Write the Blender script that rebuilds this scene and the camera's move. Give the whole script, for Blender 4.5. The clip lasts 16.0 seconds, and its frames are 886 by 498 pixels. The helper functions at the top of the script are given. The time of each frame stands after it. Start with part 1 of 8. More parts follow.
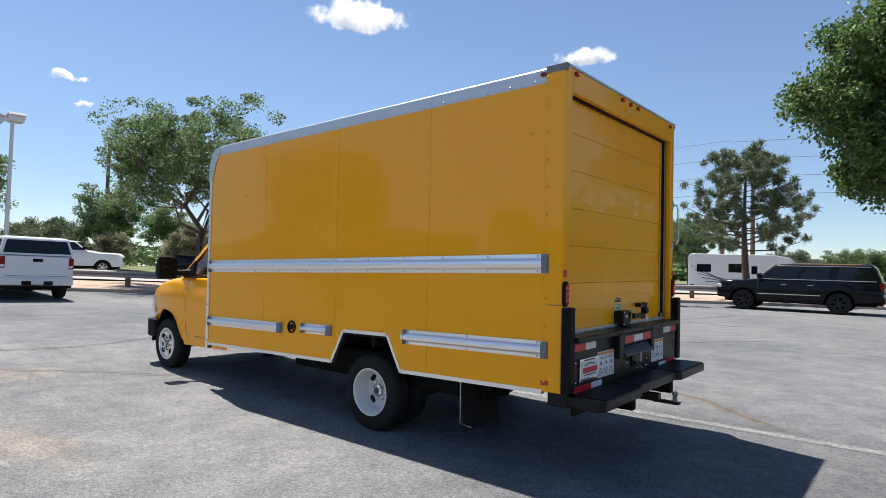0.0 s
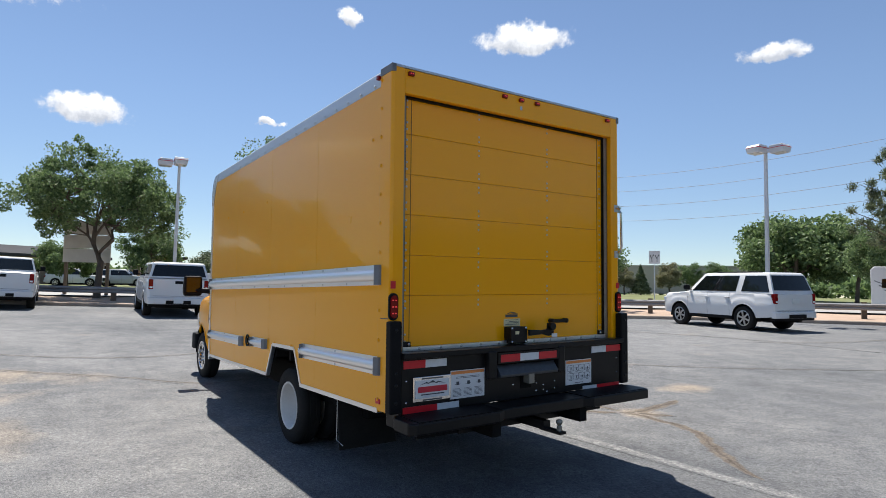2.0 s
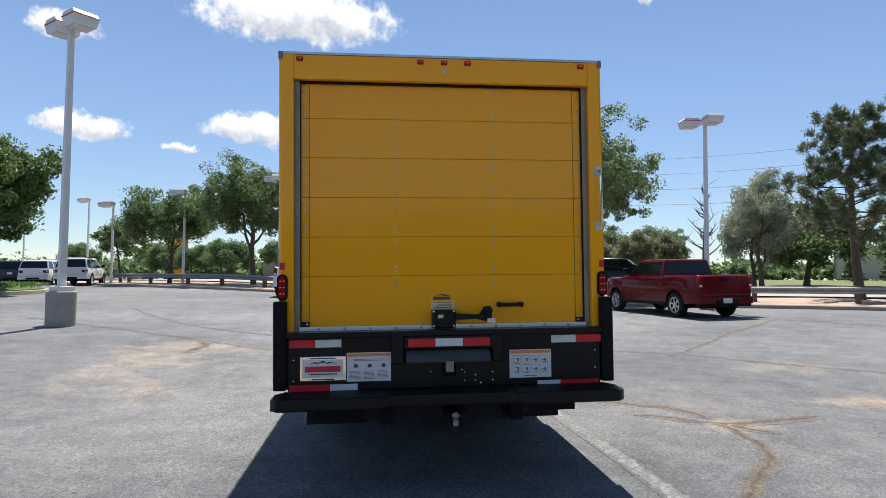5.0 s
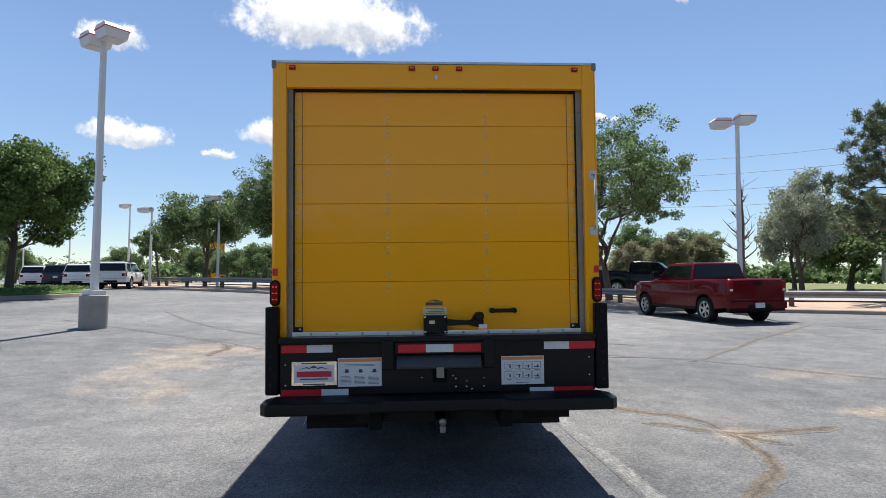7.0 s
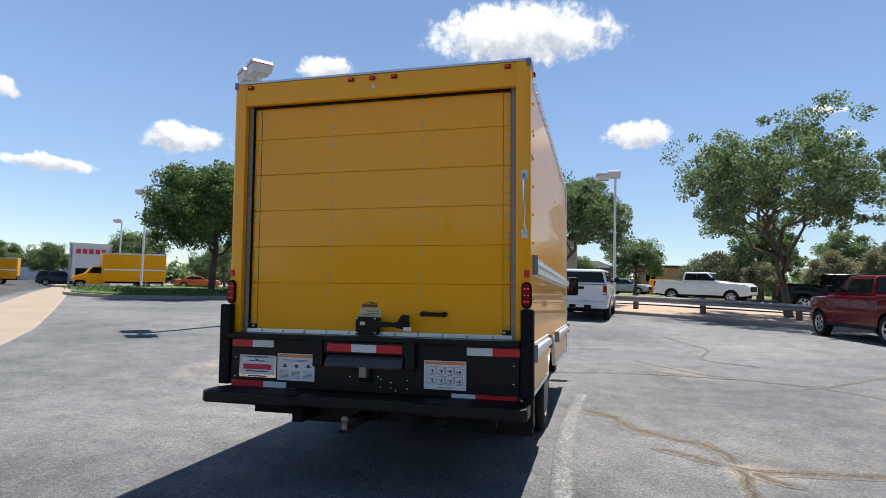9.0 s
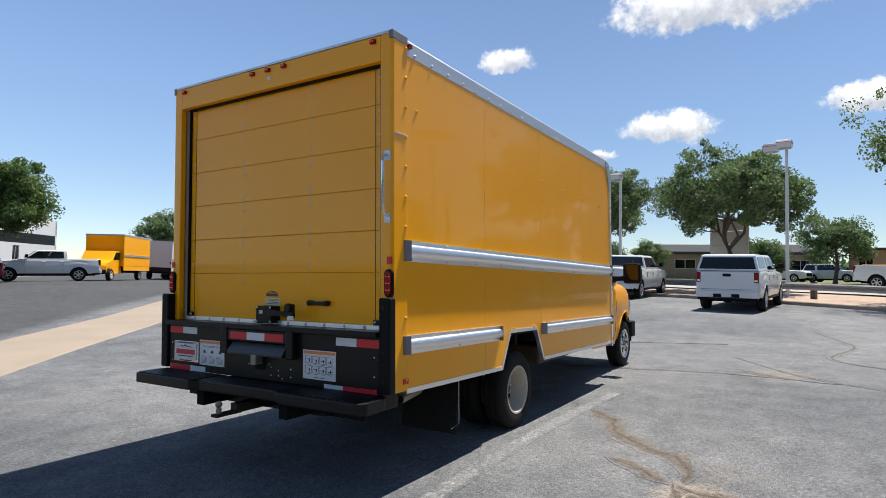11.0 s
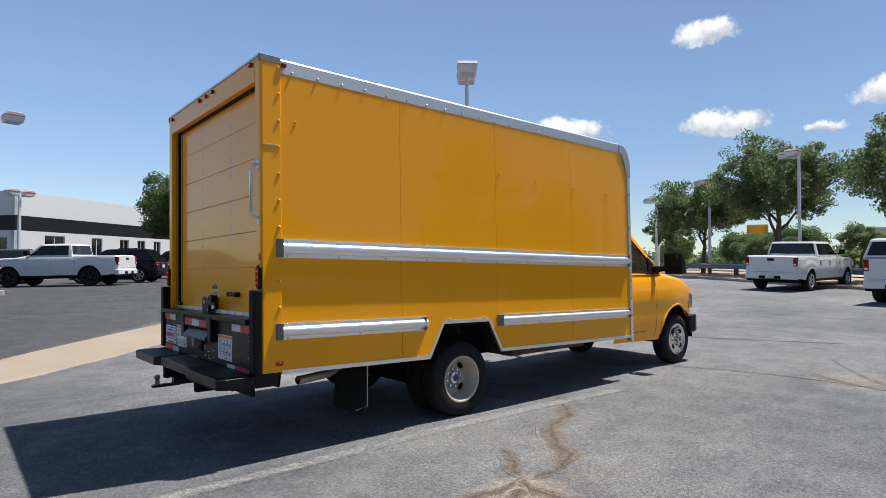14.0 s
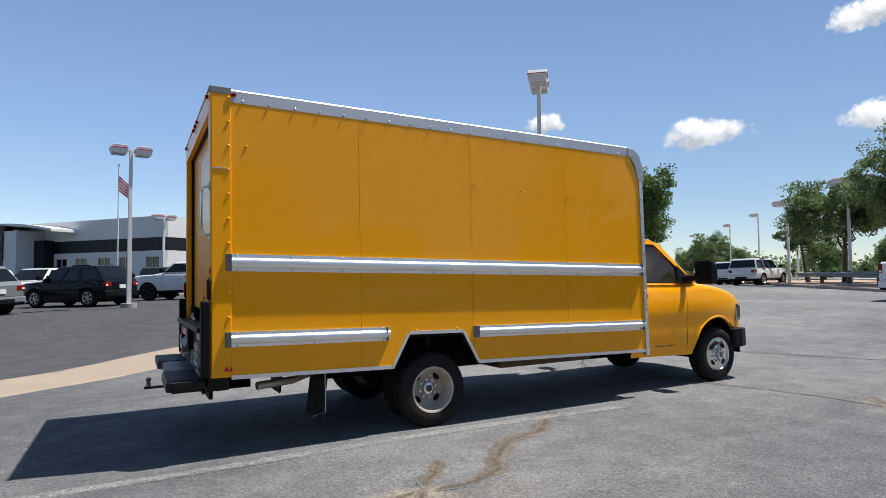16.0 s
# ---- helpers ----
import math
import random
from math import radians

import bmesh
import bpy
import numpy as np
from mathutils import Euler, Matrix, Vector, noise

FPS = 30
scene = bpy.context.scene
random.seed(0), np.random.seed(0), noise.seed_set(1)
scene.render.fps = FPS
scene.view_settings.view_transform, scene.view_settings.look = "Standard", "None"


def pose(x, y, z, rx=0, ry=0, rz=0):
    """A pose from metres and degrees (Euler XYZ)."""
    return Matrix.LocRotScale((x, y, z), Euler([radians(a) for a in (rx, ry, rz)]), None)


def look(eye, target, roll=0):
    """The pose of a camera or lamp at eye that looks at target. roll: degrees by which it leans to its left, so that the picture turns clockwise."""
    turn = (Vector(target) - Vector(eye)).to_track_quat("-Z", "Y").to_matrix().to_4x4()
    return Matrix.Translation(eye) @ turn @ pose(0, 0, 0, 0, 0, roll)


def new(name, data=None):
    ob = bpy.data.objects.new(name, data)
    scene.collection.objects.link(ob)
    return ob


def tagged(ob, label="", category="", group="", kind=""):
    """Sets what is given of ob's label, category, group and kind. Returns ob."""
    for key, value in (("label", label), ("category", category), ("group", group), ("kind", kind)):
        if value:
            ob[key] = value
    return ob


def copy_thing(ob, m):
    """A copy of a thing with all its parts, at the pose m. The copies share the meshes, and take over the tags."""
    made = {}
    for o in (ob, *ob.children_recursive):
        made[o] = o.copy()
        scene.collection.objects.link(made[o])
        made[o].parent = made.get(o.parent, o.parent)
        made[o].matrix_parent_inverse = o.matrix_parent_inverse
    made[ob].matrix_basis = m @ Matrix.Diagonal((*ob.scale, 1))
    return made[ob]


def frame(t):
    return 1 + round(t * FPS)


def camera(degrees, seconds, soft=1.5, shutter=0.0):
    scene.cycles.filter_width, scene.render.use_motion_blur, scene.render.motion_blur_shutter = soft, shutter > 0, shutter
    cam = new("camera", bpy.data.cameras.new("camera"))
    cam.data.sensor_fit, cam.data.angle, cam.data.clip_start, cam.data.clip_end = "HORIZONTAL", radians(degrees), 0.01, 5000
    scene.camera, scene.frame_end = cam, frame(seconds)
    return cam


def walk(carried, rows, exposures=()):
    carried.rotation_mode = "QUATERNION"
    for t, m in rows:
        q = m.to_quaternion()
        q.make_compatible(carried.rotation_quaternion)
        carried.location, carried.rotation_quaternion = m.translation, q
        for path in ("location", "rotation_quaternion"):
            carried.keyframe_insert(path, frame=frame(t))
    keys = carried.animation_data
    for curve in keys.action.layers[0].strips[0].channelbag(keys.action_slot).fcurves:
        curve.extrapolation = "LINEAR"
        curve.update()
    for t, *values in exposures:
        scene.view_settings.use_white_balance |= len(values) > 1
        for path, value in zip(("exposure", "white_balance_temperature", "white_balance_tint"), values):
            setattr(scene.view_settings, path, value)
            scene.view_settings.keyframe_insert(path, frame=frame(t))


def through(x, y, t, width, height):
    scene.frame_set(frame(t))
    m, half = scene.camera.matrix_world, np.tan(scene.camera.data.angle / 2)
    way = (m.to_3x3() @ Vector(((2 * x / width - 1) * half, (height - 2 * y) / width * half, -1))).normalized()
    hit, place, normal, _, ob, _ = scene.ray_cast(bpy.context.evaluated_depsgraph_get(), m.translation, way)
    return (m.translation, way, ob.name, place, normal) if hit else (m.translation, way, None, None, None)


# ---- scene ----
cam = camera(73.0, 16.0, soft=0.8)
# the tarmac under the truck slopes a little: LEVEL turns the truck's own ground plane into the world
LEVEL = pose(-4, 5, 0, 1.066, 0.447, 0) @ pose(4, -5, 0)
PATH = [
    (0, (0.115, -0.267, 1.637), (-1.145, 1.285, 1.683), 1.2),
    (0.5, (0.533, 0.159, 1.612), (-0.823, 1.629, 1.676), 0.8),
    (1, (0.934, 0.65, 1.625), (-0.525, 2.016, 1.693), 1.1),
    (1.5, (1.332, 1.157, 1.621), (-0.21, 2.426, 1.724), 0.4),
    (2, (1.672, 1.672, 1.61), (0.031, 2.811, 1.715), 0.5),
    (2.5, (1.964, 2.189, 1.58), (0.228, 3.176, 1.683), 0.4),
    (3, (2.251, 2.741, 1.557), (0.424, 3.549, 1.653), 0.8),
    (3.5, (2.395, 3.249, 1.586), (0.502, 3.89, 1.66), 0.2),
    (4, (2.48, 3.754, 1.54), (0.535, 4.213, 1.622), -0.2),
    (4.5, (2.468, 4.22, 1.525), (0.494, 4.533, 1.604), -0.5),
    (7, (2.49, 4.786, 1.538), (0.495, 4.898, 1.627), -0.6),
    (7.5, (2.518, 5.059, 1.482), (0.522, 5.11, 1.585), -0.8),
    (8, (2.545, 5.554, 1.468), (0.551, 5.452, 1.58), -0.0),
    (8.5, (2.454, 6.11, 1.5), (0.481, 5.802, 1.609), 0.3),
    (9, (2.331, 6.712, 1.487), (0.4, 6.207, 1.609), 0.5),
    (9.5, (2.127, 7.288, 1.519), (0.246, 6.621, 1.654), 1.1),
    (11.8, (0.789, 9.605, 1.448), (-0.762, 8.346, 1.538), -1.1),
    (12, (0.687, 9.875, 1.443), (-0.826, 8.57, 1.538), -1.1),
    (12.5, (0.307, 10.228, 1.435), (-1.131, 8.839, 1.497), -1.1),
    (13, (0.002, 10.475, 1.447), (-1.357, 9.009, 1.518), -0.7),
    (13.5, (-0.101, 10.609, 1.452), (-1.401, 9.091, 1.52), -0.7),
    (14, (-0.135, 10.665, 1.454), (-1.413, 9.128, 1.524), -0.9),
    (14.5, (-0.21, 10.738, 1.455), (-1.457, 9.177, 1.544), -0.8),
    (15, (-0.512, 10.933, 1.436), (-1.676, 9.312, 1.561), -1.1),
    (15.5, (-0.916, 11.249, 1.453), (-1.971, 9.555, 1.576), -1.3),
    (16, (-1.408, 11.596, 1.41), (-2.333, 9.827, 1.53), -1.4),
]
walk(cam, [(t, LEVEL @ look(eye, target, roll)) for t, eye, target, roll in PATH],
     exposures=[(0, 0.88), (1.5, 0.78), (3, 0.72), (4.5, 0.78), (7, 0.80), (9.5, 0.74), (11.8, 0.66), (13, 0.60), (16, 0.56)])

# ---- world, sun, exposure ----
SUN_AZ, SUN_EL = 169.0, 66.0
world = bpy.data.worlds.new("sky")
scene.world = world
world.use_nodes = True
wn, wl = world.node_tree.nodes, world.node_tree.links
wn.clear()
w_out = wn.new("ShaderNodeOutputWorld")
w_bg = wn.new("ShaderNodeBackground")
w_bg.inputs["Strength"].default_value = 0.084
w_sky = wn.new("ShaderNodeTexSky")
w_sky.sky_type = "NISHITA"
w_sky.sun_disc = False
w_sky.sun_elevation = radians(SUN_EL)
w_sky.sun_rotation = radians(90 - SUN_AZ)
w_sky.altitude = 1600
w_sky.air_density, w_sky.dust_density, w_sky.ozone_density = 1.0, 0.12, 1.4
w_co = wn.new("ShaderNodeTexCoord")
# fair-weather cumulus: bearing, height, half width and half height of each, in degrees
CLOUDS = [(138, 23, 4.1, 1.5), (116, 19.8, 2.3, 0.9), (162, 15, 1.1, 0.4), (160.7, 13.2, 0.8, 0.25), (176.5, 14.1, 3.0, 1.4),
          (154.6, 24.5, 1.0, 1.0), (187.5, 23, 8.6, 2.9), (191.5, 13, 4.0, 1.7), (197.5, 11, 1.4, 0.5), (205, 12, 3.7, 1.3),
          (206.3, 19.6, 2.5, 1.3), (218.5, 12, 3.4, 1.4), (228.6, 8.9, 2.9, 0.7), (232.5, 14, 1.9, 1.0)]


def wmath(op, a, b=None):
    n = wn.new("ShaderNodeMath")
    n.operation = op
    for k, v in enumerate((a, b)):
        if v is None:
            continue
        if isinstance(v, (int, float)):
            n.inputs[k].default_value = v
        else:
            wl.new(v, n.inputs[k])
    return n.outputs[0]


def wdot(vec):
    n = wn.new("ShaderNodeVectorMath")
    n.operation = "DOT_PRODUCT"
    wl.new(w_warp.outputs[0], n.inputs[0])
    n.inputs[1].default_value = vec
    return n.outputs["Value"]


w_n1 = wn.new("ShaderNodeTexNoise")
w_n1.inputs["Scale"].default_value, w_n1.inputs["Detail"].default_value, w_n1.inputs["Roughness"].default_value = 22.0, 9.0, 0.62
wl.new(w_co.outputs["Generated"], w_n1.inputs["Vector"])
w_off = wn.new("ShaderNodeVectorMath")
w_off.operation = "MULTIPLY_ADD"
wl.new(w_n1.outputs["Color"], w_off.inputs[0])
w_off.inputs[1].default_value = (0.06, 0.06, 0.035)
w_off.inputs[2].default_value = (-0.03, -0.03, -0.0175)
w_warp = wn.new("ShaderNodeVectorMath")
w_warp.operation = "ADD"
wl.new(w_co.outputs["Generated"], w_warp.inputs[0])
wl.new(w_off.outputs[0], w_warp.inputs[1])
mask, lift = None, None
for az, el, hw, hh in CLOUDS:
    a, e = radians(az), radians(el)
    right = Vector((math.sin(a), -math.cos(a), 0)) / math.sin(radians(hw * 1.15))
    up = Vector((-math.sin(e) * math.cos(a), -math.sin(e) * math.sin(a), math.cos(e))) / math.sin(radians(hh * 1.2))
    r2, u1 = wdot(right), wdot(up)
    # flat below, domed above
    low = wmath("MULTIPLY", wmath("MINIMUM", u1, 0.0), 1.5)
    u2 = wmath("ADD", wmath("MAXIMUM", u1, 0.0), low)
    m = wmath("SUBTRACT", 1.0, wmath("ADD", wmath("MULTIPLY", r2, r2), wmath("MULTIPLY", u2, u2)))
    s = wmath("MULTIPLY", wmath("MAXIMUM", m, 0.0), u1)
    mask = m if mask is None else wmath("MAXIMUM", mask, m)
    lift = s if lift is None else wmath("ADD", lift, s)
w_n2 = wn.new("ShaderNodeTexNoise")
w_n2.inputs["Scale"].default_value, w_n2.inputs["Detail"].default_value, w_n2.inputs["Roughness"].default_value = 34.0, 10.0, 0.68
wl.new(w_co.outputs["Generated"], w_n2.inputs["Vector"])
rag = wmath("ADD", wmath("MAXIMUM", mask, -2.0), wmath("MULTIPLY", wmath("SUBTRACT", w_n2.outputs["Fac"], 0.54), 1.9))
w_ramp = wn.new("ShaderNodeMapRange")
w_ramp.interpolation_type = "SMOOTHSTEP"
w_ramp.inputs["From Min"].default_value, w_ramp.inputs["From Max"].default_value = -0.05, 0.62
wl.new(rag, w_ramp.inputs["Value"])
w_tone = wn.new("ShaderNodeMapRange")
w_tone.inputs["From Min"].default_value, w_tone.inputs["From Max"].default_value = -0.25, 0.32
wl.new(wmath("ADD", lift, wmath("MULTIPLY", wmath("SUBTRACT", w_n2.outputs["Fac"], 0.5), 1.2)), w_tone.inputs["Value"])
w_cc = wn.new("ShaderNodeMix")
w_cc.data_type = "RGBA"
w_cc.inputs["A"].default_value = (4.4, 4.7, 5.3, 1)
w_cc.inputs["B"].default_value = (8.8, 8.9, 9.1, 1)
wl.new(w_tone.outputs[0], w_cc.inputs["Factor"])
w_mix = wn.new("ShaderNodeMix")
w_mix.data_type = "RGBA"
wl.new(w_ramp.outputs[0], w_mix.inputs["Factor"])
w_sep = wn.new("ShaderNodeSeparateXYZ")
wl.new(w_co.outputs["Generated"], w_sep.inputs[0])
w_haze = wn.new("ShaderNodeMapRange")
w_haze.interpolation_type = "SMOOTHSTEP"
w_haze.inputs["From Min"].default_value, w_haze.inputs["From Max"].default_value = 0.0, 0.34
w_haze.inputs["To Min"].default_value, w_haze.inputs["To Max"].default_value = 0.80, 1.0
wl.new(w_sep.outputs[2], w_haze.inputs["Value"])
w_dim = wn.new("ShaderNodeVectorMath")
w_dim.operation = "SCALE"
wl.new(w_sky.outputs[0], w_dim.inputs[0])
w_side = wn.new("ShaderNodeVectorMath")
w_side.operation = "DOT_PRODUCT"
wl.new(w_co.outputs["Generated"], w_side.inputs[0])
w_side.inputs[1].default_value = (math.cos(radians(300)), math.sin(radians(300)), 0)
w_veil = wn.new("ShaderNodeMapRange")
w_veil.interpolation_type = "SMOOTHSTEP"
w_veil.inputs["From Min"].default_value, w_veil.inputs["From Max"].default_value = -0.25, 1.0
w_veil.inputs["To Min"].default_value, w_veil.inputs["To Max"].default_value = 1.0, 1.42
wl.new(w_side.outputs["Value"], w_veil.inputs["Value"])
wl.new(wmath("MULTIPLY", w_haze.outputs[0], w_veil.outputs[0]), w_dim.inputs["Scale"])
w_tint = wn.new("ShaderNodeVectorMath")
w_tint.operation = "MULTIPLY"
wl.new(w_dim.outputs[0], w_tint.inputs[0])
w_tint.inputs[1].default_value = (1.0, 0.995, 0.995)
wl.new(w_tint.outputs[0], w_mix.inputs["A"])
wl.new(w_cc.outputs["Result"], w_mix.inputs["B"])
wl.new(w_mix.outputs["Result"], w_bg.inputs["Color"])
wl.new(w_bg.outputs[0], w_out.inputs["Surface"])

sun = new("sun", bpy.data.lights.new("sun", "SUN"))
sun.data.energy, sun.data.angle, sun.data.color = 5.0, radians(0.53), (1.0, 0.95, 0.87)
_a, _e = radians(SUN_AZ), radians(SUN_EL)
SUN_DIR = Vector((math.cos(_e) * math.cos(_a), math.cos(_e) * math.sin(_a), math.sin(_e)))
sun.matrix_world = look(SUN_DIR * 60, (0, 0, 0))


# ---- materials ----
def material(name, base, rough=0.5, metal=0.0, spec=0.5, coat=0.0, var=0.0, scale=4.0, fine=0.0, fine_scale=60.0,
             bump=0.0, bump_scale=120.0, emit=None, emit_strength=0.0, transmission=0.0, tint=None, rand=0.0, rough_var=0.0, stretch=None):
    """A principled surface: base colour with large (var) and small (fine) variation, relief, wear in the gloss."""
    m = bpy.data.materials.new(name)
    m.use_nodes = True
    nt = m.node_tree
    b = nt.nodes["Principled BSDF"]
    b.inputs["Base Color"].default_value = (*base, 1)
    b.inputs["Roughness"].default_value = rough
    b.inputs["Metallic"].default_value = metal
    b.inputs["Specular IOR Level"].default_value = spec
    b.inputs["Coat Weight"].default_value = coat
    b.inputs["Coat Roughness"].default_value = 0.035
    b.inputs["Transmission Weight"].default_value = transmission
    if emit:
        b.inputs["Emission Color"].default_value = (*emit, 1)
        b.inputs["Emission Strength"].default_value = emit_strength
    co = nt.nodes.new("ShaderNodeTexCoord").outputs["Object"]
    if stretch:
        mp = nt.nodes.new("ShaderNodeMapping")
        mp.inputs["Scale"].default_value = stretch
        nt.links.new(co, mp.inputs["Vector"])
        co = mp.outputs[0]

    def tex(sc, detail=5.0, roughness=0.55):
        n = nt.nodes.new("ShaderNodeTexNoise")
        n.inputs["Scale"].default_value, n.inputs["Detail"].default_value, n.inputs["Roughness"].default_value = sc, detail, roughness
        nt.links.new(co, n.inputs["Vector"])
        return n.outputs["Fac"]

    def calc(op, a, c):
        n = nt.nodes.new("ShaderNodeMath")
        n.operation = op
        for k, v in enumerate((a, c)):
            if isinstance(v, (int, float)):
                n.inputs[k].default_value = v
            else:
                nt.links.new(v, n.inputs[k])
        return n.outputs[0]

    amount = None
    for v, sc in ((var, scale), (fine, fine_scale)):
        if v:
            t = calc("MULTIPLY", calc("SUBTRACT", tex(sc), 0.5), 2 * v)
            amount = t if amount is None else calc("ADD", amount, t)
    if rand:
        oi = nt.nodes.new("ShaderNodeObjectInfo").outputs["Random"]
        t = calc("MULTIPLY", calc("SUBTRACT", oi, 0.5), 2 * rand)
        amount = t if amount is None else calc("ADD", amount, t)
    if amount is not None:
        mix = nt.nodes.new("ShaderNodeMix")
        mix.data_type = "RGBA"
        nt.links.new(calc("ADD", amount, 0.5), mix.inputs["Factor"])
        dark, light = tint or (tuple(c * 0.35 for c in base), tuple(min(1, c * 1.65) for c in base))
        mix.inputs["A"].default_value, mix.inputs["B"].default_value = (*dark, 1), (*light, 1)
        nt.links.new(mix.outputs["Result"], b.inputs["Base Color"])
    if rough_var:
        nt.links.new(calc("ADD", calc("MULTIPLY", calc("SUBTRACT", tex(scale * 2.3), 0.5), 2 * rough_var), rough), b.inputs["Roughness"])
    if bump:
        bn = nt.nodes.new("ShaderNodeBump")
        bn.inputs["Strength"].default_value = bump
        bn.inputs["Distance"].default_value = 0.01
        nt.links.new(tex(bump_scale, 4.0), bn.inputs["Height"])
        nt.links.new(bn.outputs[0], b.inputs["Normal"])
    return m


YELLOW = (0.95, 0.39, 0.002)
M = {}
M["yellow"] = material("yellow_paint", YELLOW, 0.30, spec=0.2, coat=0.34, var=0.05, scale=1.2, fine=0.03, fine_scale=40, rough_var=0.05,
                       tint=((0.91, 0.365, 0.001), (0.99, 0.418, 0.002)), bump=0.012, bump_scale=3.0)
M["alu"] = material("bare_aluminium", (0.86, 0.87, 0.88), 0.36, metal=1.0, var=0.06, scale=3.0, fine=0.06, fine_scale=90, rough_var=0.08, stretch=(0.4, 6, 6), tint=((0.70, 0.71, 0.73), (0.95, 0.95, 0.96)))
M["cast_grey"] = material("dull_cast_metal", (0.20, 0.20, 0.205), 0.6, metal=0.4, var=0.2, scale=8)
M["dull_alu"] = material("dull_aluminium", (0.58, 0.59, 0.61), 0.5, metal=0.85, var=0.08, scale=3.0, fine=0.06, fine_scale=90, stretch=(0.4, 6, 6))
M["galv"] = material("galvanised_steel", (0.55, 0.56, 0.57), 0.45, metal=0.9, var=0.18, scale=8, fine=0.1, fine_scale=60)
M["exhaust"] = material("sooty_exhaust_steel", (0.42, 0.36, 0.30), 0.5, metal=0.5, var=0.3, scale=8, fine=0.2, fine_scale=50)
M["whiteroof"] = material("pale_roof_sheet", (0.62, 0.62, 0.60), 0.5, var=0.12, scale=2.0, fine=0.06, fine_scale=30)
M["track"] = material("dull_track_steel", (0.27, 0.245, 0.20), 0.55, metal=0.4, var=0.2, scale=6)
M["stepgrey"] = material("worn_grey_steel", (0.045, 0.047, 0.05), 0.4, var=0.3, scale=6, fine=0.3, fine_scale=40)
M["bumper_grey"] = material("grey_bumper_plastic", (0.012, 0.0125, 0.0135), 0.6, spec=0.14, var=0.2, scale=4, fine=0.2, fine_scale=60)
M["chrome"] = material("chrome", (0.82, 0.82, 0.83), 0.12, metal=1.0, var=0.06, scale=6)
M["black"] = material("black_plastic", (0.008, 0.008, 0.009), 0.5, spec=0.10, var=0.25, scale=5, fine=0.2, fine_scale=80, bump=0.08)
M["blacksteel"] = material("black_painted_steel", (0.006, 0.006, 0.007), 0.38, spec=0.20, var=0.35, scale=4, fine=0.3, fine_scale=45, rough_var=0.15, bump=0.05,
                           tint=((0.004, 0.004, 0.005), (0.014, 0.0135, 0.013)))
M["rubber"] = material("tyre_rubber", (0.010, 0.010, 0.010), 0.78, spec=0.14, var=0.3, scale=6, fine=0.25, fine_scale=70, bump=0.15, tint=((0.007, 0.007, 0.007), (0.03, 0.028, 0.026)))
M["rust"] = material("dirty_steel", (0.10, 0.065, 0.04), 0.8, var=0.4, scale=6, fine=0.3, fine_scale=50, bump=0.2)
M["under"] = material("dirty_underbody", (0.010, 0.0095, 0.009), 0.9, spec=0.1, var=0.4, scale=5, fine=0.3, fine_scale=40)
M["rimwhite"] = material("white_painted_wheel", (0.72, 0.71, 0.69), 0.45, var=0.2, scale=7, fine=0.12, fine_scale=50, tint=((0.42, 0.38, 0.32), (0.82, 0.81, 0.8)))
M["rimdirty"] = material("dusty_wheel", (0.52, 0.46, 0.38), 0.6, var=0.3, scale=7, fine=0.15, fine_scale=50, tint=((0.28, 0.22, 0.16), (0.66, 0.6, 0.52)))
M["reflector_red"] = material("red_reflector", (0.58, 0.006, 0.016), 0.35, var=0.1, scale=20)
M["reflector_white"] = material("white_reflector", (0.78, 0.80, 0.83), 0.3, var=0.1, scale=30)
M["lamp_red"] = material("red_lamp_lens", (0.20, 0.005, 0.005), 0.15, spec=0.3)
M["led_red"] = material("red_led", (0.75, 0.05, 0.05), 0.3, emit=(1.0, 0.05, 0.05), emit_strength=0.35)
M["label"] = material("printed_label", (0.90, 0.91, 0.92), 0.4, var=0.08, scale=9)
M["ink"] = material("dark_ink", (0.06, 0.06, 0.07), 0.6)
M["ink_red"] = material("red_ink", (0.55, 0.02, 0.04), 0.5)
M["ink_orange"] = material("orange_ink", (0.75, 0.25, 0.06), 0.5)
M["cream"] = material("cream_label", (0.68, 0.58, 0.33), 0.5)
M["glass"] = material("tinted_glass", (0.10, 0.12, 0.115), 0.02, transmission=0.9, spec=0.5)
M["carglass"] = material("dark_car_glass", (0.006, 0.008, 0.009), 0.04, spec=0.4)
M["teal"] = material("teal_paper", (0.20, 0.52, 0.44), 0.7, var=0.05)
M["seat"] = material("grey_upholstery", (0.07, 0.07, 0.075), 0.9, fine=0.2)


# ---- shape helpers ----
def add_box(bm, x0, x1, y0, y1, z0, z1, m=None):
    v = [bm.verts.new((x, y, z)) for x in (x0, x1) for y in (y0, y1) for z in (z0, z1)]
    for f in ((0, 1, 3, 2), (4, 6, 7, 5), (0, 4, 5, 1), (2, 3, 7, 6), (0, 2, 6, 4), (1, 5, 7, 3)):
        bm.faces.new([v[i] for i in f])
    if m is not None:
        bmesh.ops.transform(bm, matrix=m, verts=v)
    return v


